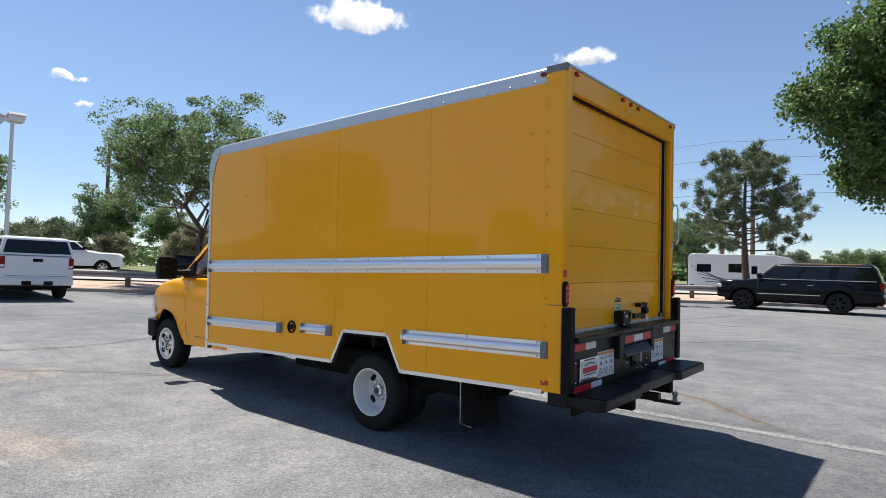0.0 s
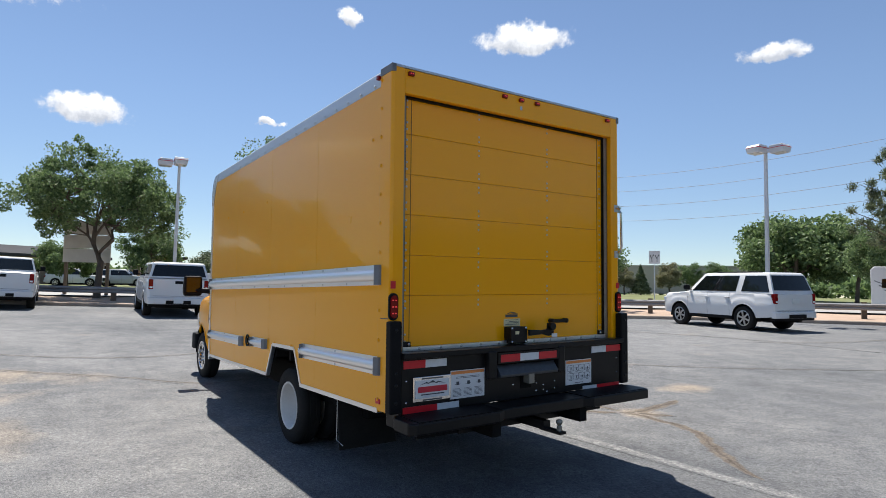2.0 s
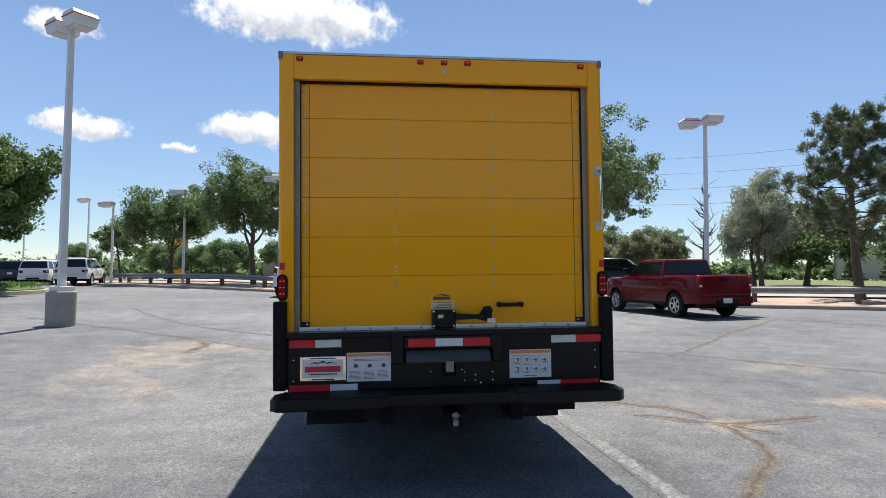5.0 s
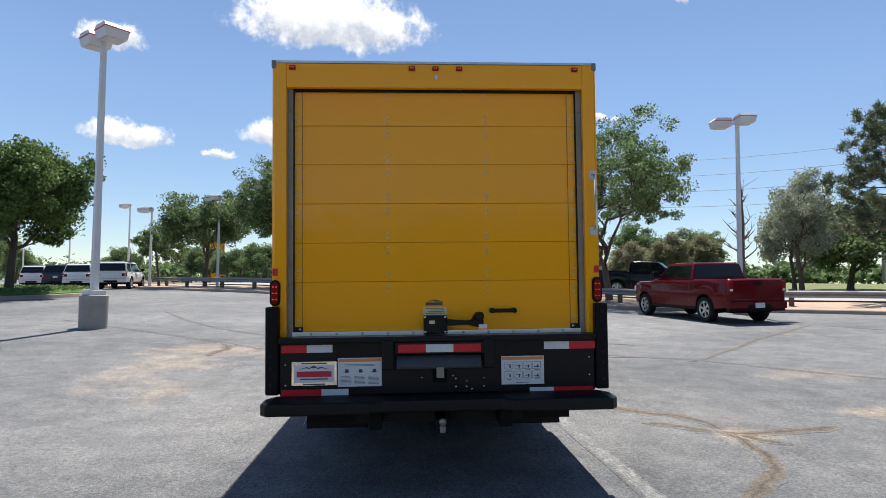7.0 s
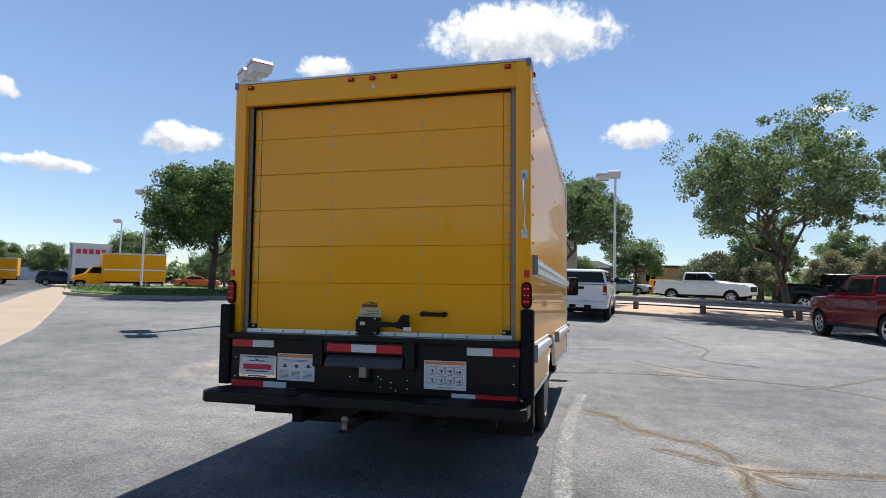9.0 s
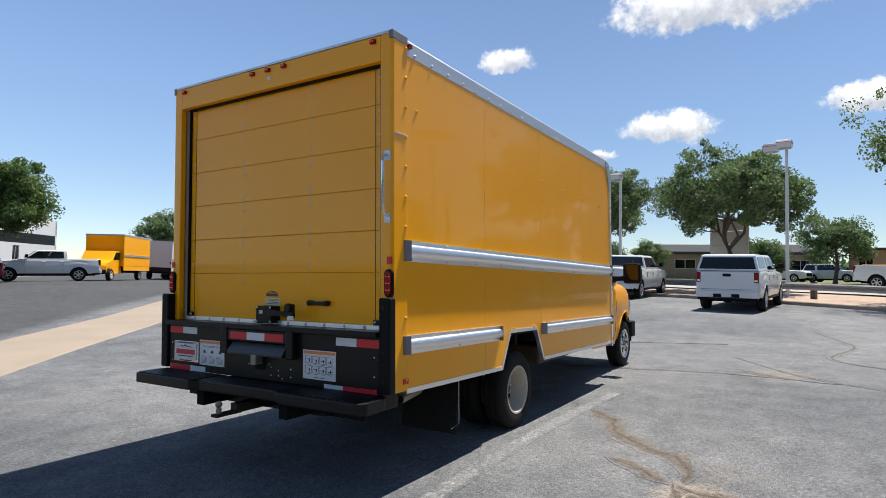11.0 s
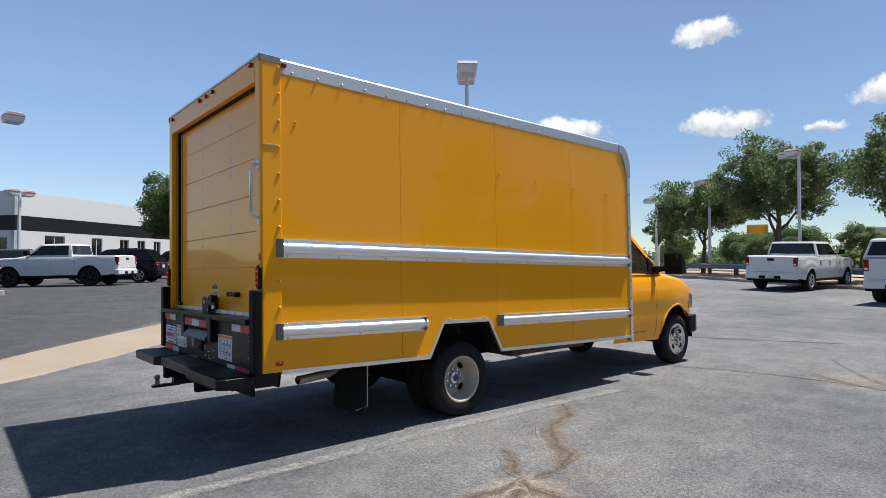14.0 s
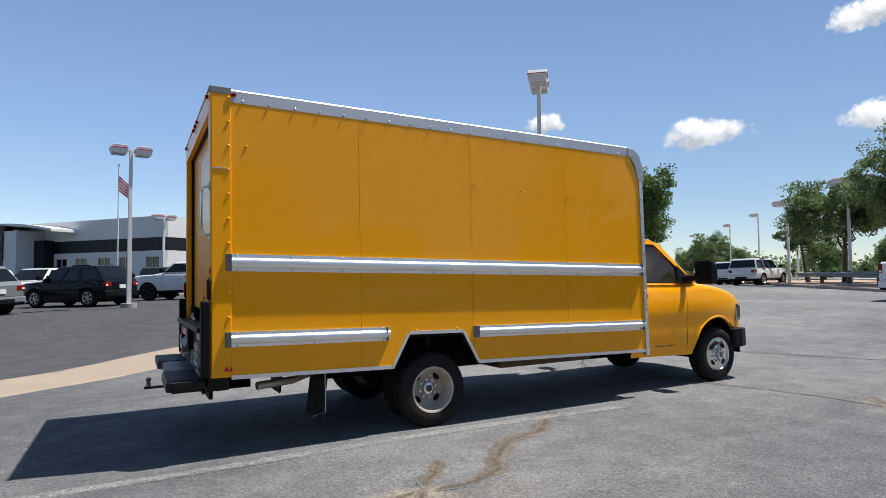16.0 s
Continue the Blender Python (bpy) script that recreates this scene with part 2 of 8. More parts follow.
def add_prism(bm, pts, y0, y1, axis="y", shape=None):
    """A closed outline of (a, b) pairs pushed along one axis; shape(a, b, side) may move the verts of the two ends."""
    def at(a, b, c):
        return (a, c, b) if axis == "y" else (c, a, b) if axis == "x" else (a, b, c)
    ends = []
    for c in (y0, y1):
        ring = []
        for a, b in pts:
            k = c if shape is None else shape(a, b, c)
            ring.append(bm.verts.new(at(a, b, k)))
        ends.append(ring)
    n = len(pts)
    fs = [bm.faces.new(ends[0]), bm.faces.new(ends[1][::-1])]
    for i in range(n):
        bm.faces.new((ends[0][i], ends[1][i], ends[1][(i + 1) % n], ends[0][(i + 1) % n]))
    bmesh.ops.triangulate(bm, faces=fs)
    return ends


def add_curtain(bm, cols, y0, y1):
    """An upright sheet of columns (x, low z, high z) between two y."""
    def sheet(y):
        return [(bm.verts.new((x, y, lo)), bm.verts.new((x, y, hi))) for x, lo, hi in cols]
    A, B = sheet(y0), sheet(y1)
    for (a0, a1), (b0, b1) in zip(zip(A, A[1:]), zip(B, B[1:])):
        bm.faces.new((a0[0], a1[0], a1[1], a0[1]))
        bm.faces.new((b0[0], b0[1], b1[1], b1[0]))
        bm.faces.new((a0[0], b0[0], b1[0], a1[0]))
        bm.faces.new((a0[1], a1[1], b1[1], b0[1]))
    bm.faces.new((A[0][0], A[0][1], B[0][1], B[0][0]))
    bm.faces.new((A[-1][0], B[-1][0], B[-1][1], A[-1][1]))


def add_tube(bm, path, radii, n=8, caps=True):
    """A round tube through the points of path."""
    path = [Vector(p) for p in path]
    if isinstance(radii, (int, float)):
        radii = [radii] * len(path)
    rings = []
    for i, p in enumerate(path):
        d = (path[min(i + 1, len(path) - 1)] - path[max(i - 1, 0)])
        d = d.normalized() if d.length > 1e-6 else Vector((0, 0, 1))
        a = d.cross(Vector((0, 0, 1)) if abs(d.z) < 0.95 else Vector((1, 0, 0))).normalized()
        b = d.cross(a)
        rings.append([bm.verts.new(p + (a * math.cos(2 * math.pi * k / n) + b * math.sin(2 * math.pi * k / n)) * radii[i]) for k in range(n)])
    for r0, r1 in zip(rings, rings[1:]):
        for k in range(n):
            bm.faces.new((r0[k], r0[(k + 1) % n], r1[(k + 1) % n], r1[k]))
    if caps:
        bm.faces.new(rings[0][::-1])
        bm.faces.new(rings[-1])
    return rings


def add_lathe(bm, profile, centre=(0, 0, 0), n=32, axis="y"):
    """(r, h) pairs turned about an axis through centre."""
    c = Vector(centre)
    rings = []
    for r, h in profile:
        ring = []
        for k in range(n):
            u, w = r * math.cos(2 * math.pi * k / n), r * math.sin(2 * math.pi * k / n)
            ring.append(bm.verts.new(c + Vector((u, h, w) if axis == "y" else (u, w, h) if axis == "z" else (h, u, w))))
        rings.append(ring)
    for r0, r1 in zip(rings, rings[1:]):
        for k in range(n):
            bm.faces.new((r0[k], r1[k], r1[(k + 1) % n], r0[(k + 1) % n]))
    return rings


def finish(bm, name, mat, bevel=0.0, smooth=False, seg=2):
    bmesh.ops.remove_doubles(bm, verts=bm.verts, dist=1e-5)
    bmesh.ops.recalc_face_normals(bm, faces=bm.faces)
    me = bpy.data.meshes.new(name)
    bm.to_mesh(me)
    bm.free()
    for mm in (mat if isinstance(mat, (list, tuple)) else [mat]):
        me.materials.append(mm)
    if smooth:
        for p in me.polygons:
            p.use_smooth = True
        me.set_sharp_from_angle(angle=radians(38))
    ob = new(name, me)
    if bevel:
        md = ob.modifiers.new("bevel", "BEVEL")
        md.width, md.segments, md.limit_method, md.angle_limit = bevel, seg, "ANGLE", radians(30)
        md.harden_normals = False
    return ob


def part(name, bm, mat, parent=None, label="", at=None, bevel=0.0, smooth=False, seg=2):
    """Links a bmesh as one mesh object under a thing or a part."""
    ob = finish(bm, name, mat, bevel, smooth, seg)
    if parent is not None:
        ob.parent = parent
    if at is not None:
        ob.matrix_basis = at
    if label:
        ob["label"] = label
    return ob


def boxpart(name, lim, mat, parent=None, label="", at=None, bevel=0.0, seg=2):
    bm = bmesh.new()
    add_box(bm, *lim)
    return part(name, bm, mat, parent, label, at, bevel, False, seg)


def thing(name, at, label, category, group="", kind=""):
    ob = new(name)
    ob.empty_display_size = 0.2
    ob.matrix_basis = at
    return tagged(ob, label, category, group, kind)


# ---- the lie of the land ----
def land(x, y):
    """Height of the ground: the tarmac tilts a little towards a drain and rises beyond it."""
    cx, cy = max(-55, min(40, x)), max(-45, min(50, y))
    s = -0.6 * cx - 0.8 * cy
    q = min(1, max(0, (cx - cy - 1.1) / 1.414 / 7))
    k = min(1, max(0, (4 - cy) / 10))
    rise = 0.65 + 0.3 * k * k * (3 - 2 * k)
    return -0.0078 * (cx + 4) + 0.0186 * (cy - 5) + rise * (1 - math.exp(-max(0, s - 1.5) / 13)) + 0.34 * q * q * (3 - 2 * q)


# the kerb of the street, smoothed through a few corners
KERB = [(-95, -76), (-70, -47), (-53, -28), (-41.5, -16), (-35.2, -10), (-30.6, -4.2), (-27.5, 4), (-24.3, 10), (-21.7, 15), (-18.4, 20.3), (-14.6, 24.3), (-8, 29), (4, 34), (18, 38), (40, 43), (90, 52)]


def spline(pts, step=1.0):
    out = []
    P = [Vector(p) for p in pts]
    for i in range(len(P) - 1):
        p0, p1, p2, p3 = P[max(i - 1, 0)], P[i], P[i + 1], P[min(i + 2, len(P) - 1)]
        n = max(2, int((p2 - p1).length / step))
        for k in range(n):
            t = k / n
            out.append(0.5 * ((2 * p1) + (p2 - p0) * t + (2 * p0 - 5 * p1 + 4 * p2 - p3) * t * t + (3 * p1 - p0 - 3 * p2 + p3) * t ** 3))
    out.append(P[-1])
    return out


LINE = spline(KERB, 1.5)
NORM = []
for i, p in enumerate(LINE):
    d = (LINE[min(i + 1, len(LINE) - 1)] - LINE[max(i - 1, 0)]).normalized()
    NORM.append(Vector((-d.y, d.x)))


def strip(name, v0, v1, lift, mat, label, category, n=6, lift1=None, rough=0.0, power=1.0):
    """A sheet along the street between two offsets from the kerb."""
    bm = bmesh.new()
    rows = []
    for p, q in zip(LINE, NORM):
        row = []
        for k in range(n + 1):
            f = (k / n) ** power
            v = v0 + (v1 - v0) * f
            w = p + q * v
            z = land(w.x, w.y) + lift + ((lift1 - lift) * f if lift1 is not None else 0)
            if rough:
                z += rough * (noise.noise((w.x * 0.7, w.y * 0.7, 3.0)) + 0.5 * noise.noise((w.x * 2.1, w.y * 2.1, 7.0)))
            row.append(bm.verts.new((w.x, w.y, z)))
        rows.append(row)
    for a, b in zip(rows, rows[1:]):
        for k in range(n):
            bm.faces.new((a[k], a[k + 1], b[k + 1], b[k]))
    bmesh.ops.recalc_face_normals(bm, faces=bm.faces)
    ob = part(name, bm, mat)
    for p in ob.data.polygons:
        p.use_smooth = True
    return tagged(ob, label, category, kind="structure")


SPILLS = [(-9.3, 0.9, 0.9, 1.2, 0.8), (-8.0, 0.95, 1.1, 0.9, 0.55), (-6.8, 0.6, 1.4, 0.6, 0.45), (-3.85, 9.95, 0.42, 0.55, 0.95), (-5.7, 1.5, 0.8, 0.4, 0.5), (-3.1, 7.95, 0.4, 0.35, 0.8), (-8.9, 8.2, 0.9, 0.5, 0.35), (-9.0, 2.3, 0.7, 0.6, 0.5), (-6.3, 10.8, 0.7, 0.9, 0.4)]


def tarmac(name, base, light, dirt, overlay=None):
    m = bpy.data.materials.new(name)
    m.use_nodes = True
    nt = m.node_tree
    nd, lk = nt.nodes, nt.links
    b = nd["Principled BSDF"]
    co = nd.new("ShaderNodeTexCoord").outputs["Object"]

    def tex(sc, detail=6.0, roughness=0.6, kind="ShaderNodeTexNoise"):
        n = nd.new(kind)
        n.inputs["Scale"].default_value = sc
        if kind == "ShaderNodeTexNoise":
            n.inputs["Detail"].default_value, n.inputs["Roughness"].default_value = detail, roughness
        lk.new(co, n.inputs["Vector"])
        return n.outputs[0]

    def rng(v, a, c, lo=0.0, hi=1.0):
        n = nd.new("ShaderNodeMapRange")
        n.inputs["From Min"].default_value, n.inputs["From Max"].default_value = a, c
        n.inputs["To Min"].default_value, n.inputs["To Max"].default_value = lo, hi
        lk.new(v, n.inputs["Value"])
        return n.outputs[0]

    def mix(f, a, c, blend="MIX"):
        n = nd.new("ShaderNodeMix")
        n.data_type, n.blend_type = "RGBA", blend
        lk.new(f, n.inputs["Factor"]) if not isinstance(f, float) else setattr(n.inputs["Factor"], "default_value", f)
        for key, v in (("A", a), ("B", c)):
            if isinstance(v, tuple):
                n.inputs[key].default_value = (*v, 1)
            else:
                lk.new(v, n.inputs[key])
        return n.outputs["Result"]

    spillnoise = tex(1.1, 7, 0.65)
    c = mix(rng(tex(0.16, 7, 0.62), 0.36, 0.66), base, light)
    c = mix(rng(tex(0.45, 8, 0.7), 0.60, 0.74, 0, 0.55), c, dirt)
    # newer, darker surface beyond the drain
    sep = nd.new("ShaderNodeSeparateXYZ")
    lk.new(co, sep.inputs[0])

    def calc(op, a, d):
        n = nd.new("ShaderNodeMath")
        n.operation = op
        for k, v in enumerate((a, d)):
            if isinstance(v, (int, float)):
                n.inputs[k].default_value = v
            else:
                lk.new(v, n.inputs[k])
        return n.outputs[0]

    beyond = calc("SUBTRACT", sep.outputs[0], sep.outputs[1])
    c = mix(rng(beyond, 0.2, 1.2, 0.0, 0.85), c, (0.058, 0.060, 0.064))
    # behind the truck: a darker surface, with shadow depth put into its colour
    wob = calc("ADD", sep.outputs[0], calc("MULTIPLY", tex(0.5, 4), 3.0))
    side = rng(calc("ADD", sep.outputs[1], calc("MULTIPLY", tex(0.8, 4), 0.6)), 6.3, 7.4, 1.0, 0.0)
    c = mix(calc("MULTIPLY", rng(wob, -1.6, 2.6, 0.0, 0.62), side), c, (0.066, 0.068, 0.072))
    # spilt soil and dried puddles
    for px_, py_, rx, ry, amt in SPILLS:
        vm = nd.new("ShaderNodeMapping")
        vm.vector_type = "TEXTURE"
        vm.inputs["Location"].default_value = (px_, py_, 0)
        vm.inputs["Scale"].default_value = (rx, ry, 50)
        lk.new(co, vm.inputs["Vector"])
        ln = nd.new("ShaderNodeVectorMath")
        ln.operation = "LENGTH"
        lk.new(vm.outputs[0], ln.inputs[0])
        edge = calc("SUBTRACT", ln.outputs["Value"], calc("MULTIPLY", calc("SUBTRACT", spillnoise, 0.5), 2.4))
        c = mix(rng(edge, 0.35, 1.0, amt, 0.0), c, dirt)
    # blotches a hand to a pace wide, worn pale or filled dark
    c = mix(rng(tex(2.2, 9, 0.78), 0.40, 0.62), mix(1.0, c, (0.80, 0.80, 0.82), "MULTIPLY"), mix(1.0, c, (1.14, 1.13, 1.11), "MULTIPLY"))
    c = mix(rng(tex(9, 8, 0.8), 0.54, 0.66, 0.0, 0.5), c, mix(1.0, c, (0.62, 0.62, 0.63), "MULTIPLY"))
    if overlay:
        at = nd.new("ShaderNodeAttribute")
        at.attribute_name = "edge"
        e = at.outputs["Fac"]
        ragged = calc("ADD", e, calc("MULTIPLY", calc("SUBTRACT", tex(7, 9, 0.75), 0.5), 1.7))
        if overlay == "paint":
            worn = rng(calc("ADD", tex(26, 8, 0.8), calc("MULTIPLY", tex(2.2, 3), 0.5)), 0.60, 0.86, 0.75, 0.0)
            c = mix(calc("MULTIPLY", rng(ragged, 0.85, 0.45), worn), c, (0.40, 0.395, 0.38))
        else:
            amt = 0.85 if overlay == "mud" else 0.4
            c = mix(rng(ragged, 0.80, 0.50, 0.0, amt), c, mix(rng(tex(5, 6), 0.35, 0.65), (0.105, 0.085, 0.066), (0.185, 0.15, 0.117)))
            core = calc("ADD", e, calc("MULTIPLY", calc("SUBTRACT", tex(16, 6, 0.7), 0.5), 0.75))
            c = mix(rng(core, 0.20, 0.06, 0.0, 0.45 if overlay == "mud" else 0.85), c, (0.035, 0.029, 0.024))
    c = mix(rng(tex(34, 6, 0.8), 0.40, 0.62), mix(1.0, c, (0.66, 0.66, 0.67), "MULTIPLY"), mix(1.0, c, (1.28, 1.28, 1.26), "MULTIPLY"))
    c = mix(rng(tex(85, 3, 0.7), 0.36, 0.66), mix(1.0, c, (0.66, 0.66, 0.66), "MULTIPLY"), mix(1.0, c, (1.28, 1.28, 1.28), "MULTIPLY"))
    c = mix(rng(tex(110, 0, 0.5, "ShaderNodeTexVoronoi"), 0.05, 0.28, 0.65, 0.0), c, (0.30, 0.29, 0.28))
    c = mix(rng(tex(47, 0, 0.5, "ShaderNodeTexVoronoi"), 0.04, 0.17, 0.75, 0.0), c, (0.05, 0.05, 0.052))
    # streaks left by water and tyres
    mp = nd.new("ShaderNodeMapping")
    mp.inputs["Scale"].default_value = (0.25, 1.6, 1)
    mp.inputs["Rotation"].default_value = (0, 0, radians(24))
    lk.new(co, mp.inputs["Vector"])
    sn = nd.new("ShaderNodeTexNoise")
    sn.inputs["Scale"].default_value, sn.inputs["Detail"].default_value = 0.9, 6.0
    lk.new(mp.outputs[0], sn.inputs["Vector"])
    c = mix(rng(sn.outputs[0], 0.54, 0.72, 0, 0.35), c, mix(1.0, c, (0.6, 0.6, 0.61), "MULTIPLY"))
    lk.new(c, b.inputs["Base Color"])
    lk.new(rng(tex(3.0), 0.3, 0.7, 0.74, 0.92), b.inputs["Roughness"])
    b.inputs["Specular IOR Level"].default_value = 0.15
    bn = nd.new("ShaderNodeBump")
    bn.inputs["Strength"].default_value, bn.inputs["Distance"].default_value = 0.9, 0.012
    lk.new(tex(60, 5, 0.75), bn.inputs["Height"])
    lk.new(bn.outputs[0], b.inputs["Normal"])
    return m


ROCK = (0.132, 0.138, 0.147), (0.225, 0.227, 0.230), (0.31, 0.265, 0.215)
M["tarmac"] = tarmac("weathered_tarmac", *ROCK)
M["mud_crack"] = tarmac("muddy_cracked_tarmac", *ROCK, overlay="mud")
M["thin_crack"] = tarmac("cracked_tarmac", *ROCK, overlay="crack")
M["line_paint"] = tarmac("worn_line_on_tarmac", *ROCK, overlay="paint")
M["concrete"] = material("tan_concrete", (0.285, 0.228, 0.172), 0.85, var=0.14, scale=0.9, fine=0.10, fine_scale=40, bump=0.25, bump_scale=60)
M["kerb"] = material("kerb_concrete", (0.33, 0.27, 0.22), 0.85, var=0.2, scale=1.2, fine=0.15, fine_scale=50, bump=0.25, bump_scale=70)
M["dirt"] = material("dry_pink_gravel", (0.36, 0.26, 0.195), 0.95, var=0.2, scale=0.7, fine=0.3, fine_scale=14, bump=0.6, bump_scale=25)
M["road"] = material("pale_road", (0.29, 0.285, 0.275), 0.85, var=0.1, scale=0.4, fine=0.1, fine_scale=50)
M["grass"] = material("summer_grass", (0.10, 0.135, 0.035), 0.95, var=0.35, scale=0.25, fine=0.3, fine_scale=6, bump=0.5, bump_scale=12,
                      tint=((0.035, 0.07, 0.014), (0.22, 0.21, 0.085)))
M["lawn"] = material("green_lawn", (0.06, 0.13, 0.02), 0.95, var=0.3, scale=1.5, fine=0.4, fine_scale=25, bump=0.8, bump_scale=40)

# one sheet of ground out to the horizon
edges = [-1600, -900, -500, -300, -200, -140, -100, -80, -66] + [-56 + 2 * k for k in range(14)] + [-28 + 1 * k for k in range(50)] + [22, 26, 32, 40, 50, 70, 100, 150, 260, 500, 900, 1600]
bm = bmesh.new()
grid = [[bm.verts.new((x, y, land(x, y))) for y in [e + 8 for e in edges]] for x in edges]
for a, b in zip(grid, grid[1:]):
    for k in range(len(a) - 1):
        bm.faces.new((a[k], b[k], b[k + 1], a[k + 1]))
ground = part("ground", bm, M["tarmac"])
for p in ground.data.polygons:
    p.use_smooth = True
tagged(ground, "weathered grey tarmac of an open car lot, stained and patched", "tarmac", kind="structure")

# kerb stones, gravel strip, street, verge
bm = bmesh.new()
rings = []
for p, q in zip(LINE, NORM):
    w = p
    z = land(w.x, w.y)
    ring = []
    for v, h in ((0.0, -0.05), (0.0, 0.12), (0.03, 0.15), (0.17, 0.15), (0.2, 0.10)):
        u = p + q * v
        ring.append(bm.verts.new((u.x, u.y, z + h)))
    rings.append(ring)
for a, b in zip(rings, rings[1:]):
    for k in range(4):
        bm.faces.new((a[k], a[k + 1], b[k + 1], b[k]))
tagged(part("kerb", bm, M["kerb"]), "sun-bleached tan concrete kerb along the lot's edge", "kerb", kind="structure")
strip("gravel_strip", 0.19, 7.2, 0.125, M["dirt"], "dry pink gravel strip between kerb and street", "gravel", n=14, rough=0.05)
strip("road", 7.0, 19.5, 0.20, M["road"], "pale concrete street behind the guardrail", "road", n=4)
strip("verge", 19.4, 1300, 0.26, M["grass"], "mown grass verge with dry patches", "grass", n=16, lift1=1.2, power=3.0)


def ribbon(name, pts, width, mat, label, category, lift=0.005, jag=0.0, seed=1, step=0.25, taper=True):
    """A narrow sheet that lies on the ground along a line."""
    rnd = random.Random(seed)
    line = spline(pts, step)
    bm = bmesh.new()
    edge = bm.verts.layers.float.new("edge")
    prev = None
    n = len(line)
    for i, p in enumerate(line):
        d = (line[min(i + 1, n - 1)] - line[max(i - 1, 0)]).normalized()
        q = Vector((-d.y, d.x))
        f = min(1.0, 4.0 * i / n + 0.15, 4.0 * (n - 1 - i) / n + 0.15) if taper else 1.0
        w = width * f * (1 + rnd.uniform(-jag, jag)) / 2
        c = p + q * rnd.uniform(-jag, jag) * width * 0.8
        row = []
        for s, h in ((-1.3, -0.02), (-1, lift), (0, lift), (1, lift), (1.3, -0.02)):
            u = c + q * w * s
            v = bm.verts.new((u.x, u.y, land(u.x, u.y) + h))
            v[edge] = min(1.0, abs(s)) if 0 < i < n - 1 or not taper else 1.0
            row.append(v)
        if prev:
            for k in range(4):
                bm.faces.new((prev[k], prev[k + 1], row[k + 1], row[k]))
        prev = row
    return tagged(part(name, bm, mat), label, category, kind="structure")


# pale concrete drain that runs across the lot
ribbon("drain", [(14.5, 14.0), (6, 5.6), (1.2, 0.95), (-0.2, -0.25), (-2, -1.85), (-4, -3.4), (-7, -5.62), (-10, -8.35), (-20, -18.4), (-48, -47.4), (-75, -76)], 1.65, M["concrete"],
       "pale tan concrete drain channel across the tarmac", "drain", lift=0.012, step=0.8, taper=False)
ribbon("painted_line", [(-6.3, 6.47), (-5.4, 6.42), (-4.5, 6.39), (-3.5, 6.39), (-2.3, 6.44), (-1.1, 6.47), (0.6, 6.5)], 0.19, M["line_paint"], "worn white parking line beside the truck", "road marking", lift=0.005, step=0.15, taper=False)
CR = [([(-5.49, 6.20), (-5.12, 6.62), (-4.89, 6.84), (-4.33, 7.08), (-4.02, 7.43), (-3.92, 7.64), (-3.60, 7.79), (-3.25, 7.78)], 0.27, "mud"),
      ([(-3.30, 7.76), (-2.95, 7.82), (-2.64, 7.78), (-2.30, 7.72), (-1.97, 7.53), (-1.6, 7.16), (-1.28, 6.90), (-0.9, 6.66)], 0.20, "mud"),
      ([(-3.63, 7.15), (-3.52, 7.34), (-3.43, 7.5), (-3.22, 7.74)], 0.19, "mud"),
      ([(-3.26, 7.76), (-3.11, 7.92), (-3.13, 8.2), (-3.22, 8.75), (-3.3, 9.05)], 0.22, "mud"),
      ([(-3.12, 7.90), (-2.9, 8.0), (-2.72, 8.18)], 0.16, "mud"),
      ([(-7.7, 9.6), (-7.9, 9.95), (-8.6, 10.6), (-9.6, 11.6), (-10.8, 12.67), (-12.6, 14.6), (-15.0, 17.1)], 0.17, "mud"),
      ([(-10.5, 7.4), (-9.1, 8.24), (-8.4, 9.0), (-7.88, 9.85), (-6.9, 10.6), (-5.83, 11.48), (-4.3, 13.0), (-2.5, 15.4)], 0.13, "crack"),
      ([(-13.6, -4.2), (-11.5, -0.9), (-10.5, 0.6), (-9.65, 1.75), (-8.85, 2.9), (-8.0, 3.95), (-8.3, 5.2), (-8.38, 6.08), (-8.57, 7.18), (-8.54, 8.17), (-8.4, 8.6), (-8.4, 9.0)], 0.16, "crack"),
      ([(-9.03, 7.63), (-8.7, 7.95), (-8.5, 8.3)], 0.18, "mud"),
      ([(-10.2, 0.9), (-9.5, 1.2), (-8.6, 1.1)], 0.3, "mud"),
      ([(-17, -3.0), (-14.0, -1.0), (-12, 1.0), (-11, 3.5), (-12.5, 7)], 0.15, "crack"),
      ([(-7.0, 18.0), (-5.8, 19.8), (-5.2, 22.6)], 0.2, "crack"),
      ([(-14, 16.5), (-11, 17.8), (-8, 18.6), (-4, 18.2)], 0.16, "crack"),
      ([(-16, 8.5), (-13.5, 9.2), (-11.2, 8.8), (-10.2, 9.6)], 0.16, "crack"),
      ([(-1.0, -2.2), (0.6, -0.2), (1.0, 1.4)], 0.12, "crack")]
for i, (pts, w, look_) in enumerate(CR):
    ribbon("crack", pts, w, M["mud_crack" if look_ == "mud" else "thin_crack"], "soil-filled winding crack in the tarmac" if look_ == "mud" else "thin dark crack across the tarmac", "crack", lift=0.003 + 0.0003 * i, jag=0.12, seed=i + 3, step=0.10)


# ---- the yellow box truck ----
# truck coordinates: x ahead from the rear face, y to its left, z up from the ground it stands on
TRUCK = LEVEL @ pose(-2.0, 5.0, 0, 0, 0, 180)
truck = thing("box_truck", TRUCK, "bright yellow rental box truck with aluminium rub rails", "truck")
SAG = Matrix.Identity(4)
SLOPE = 0.024
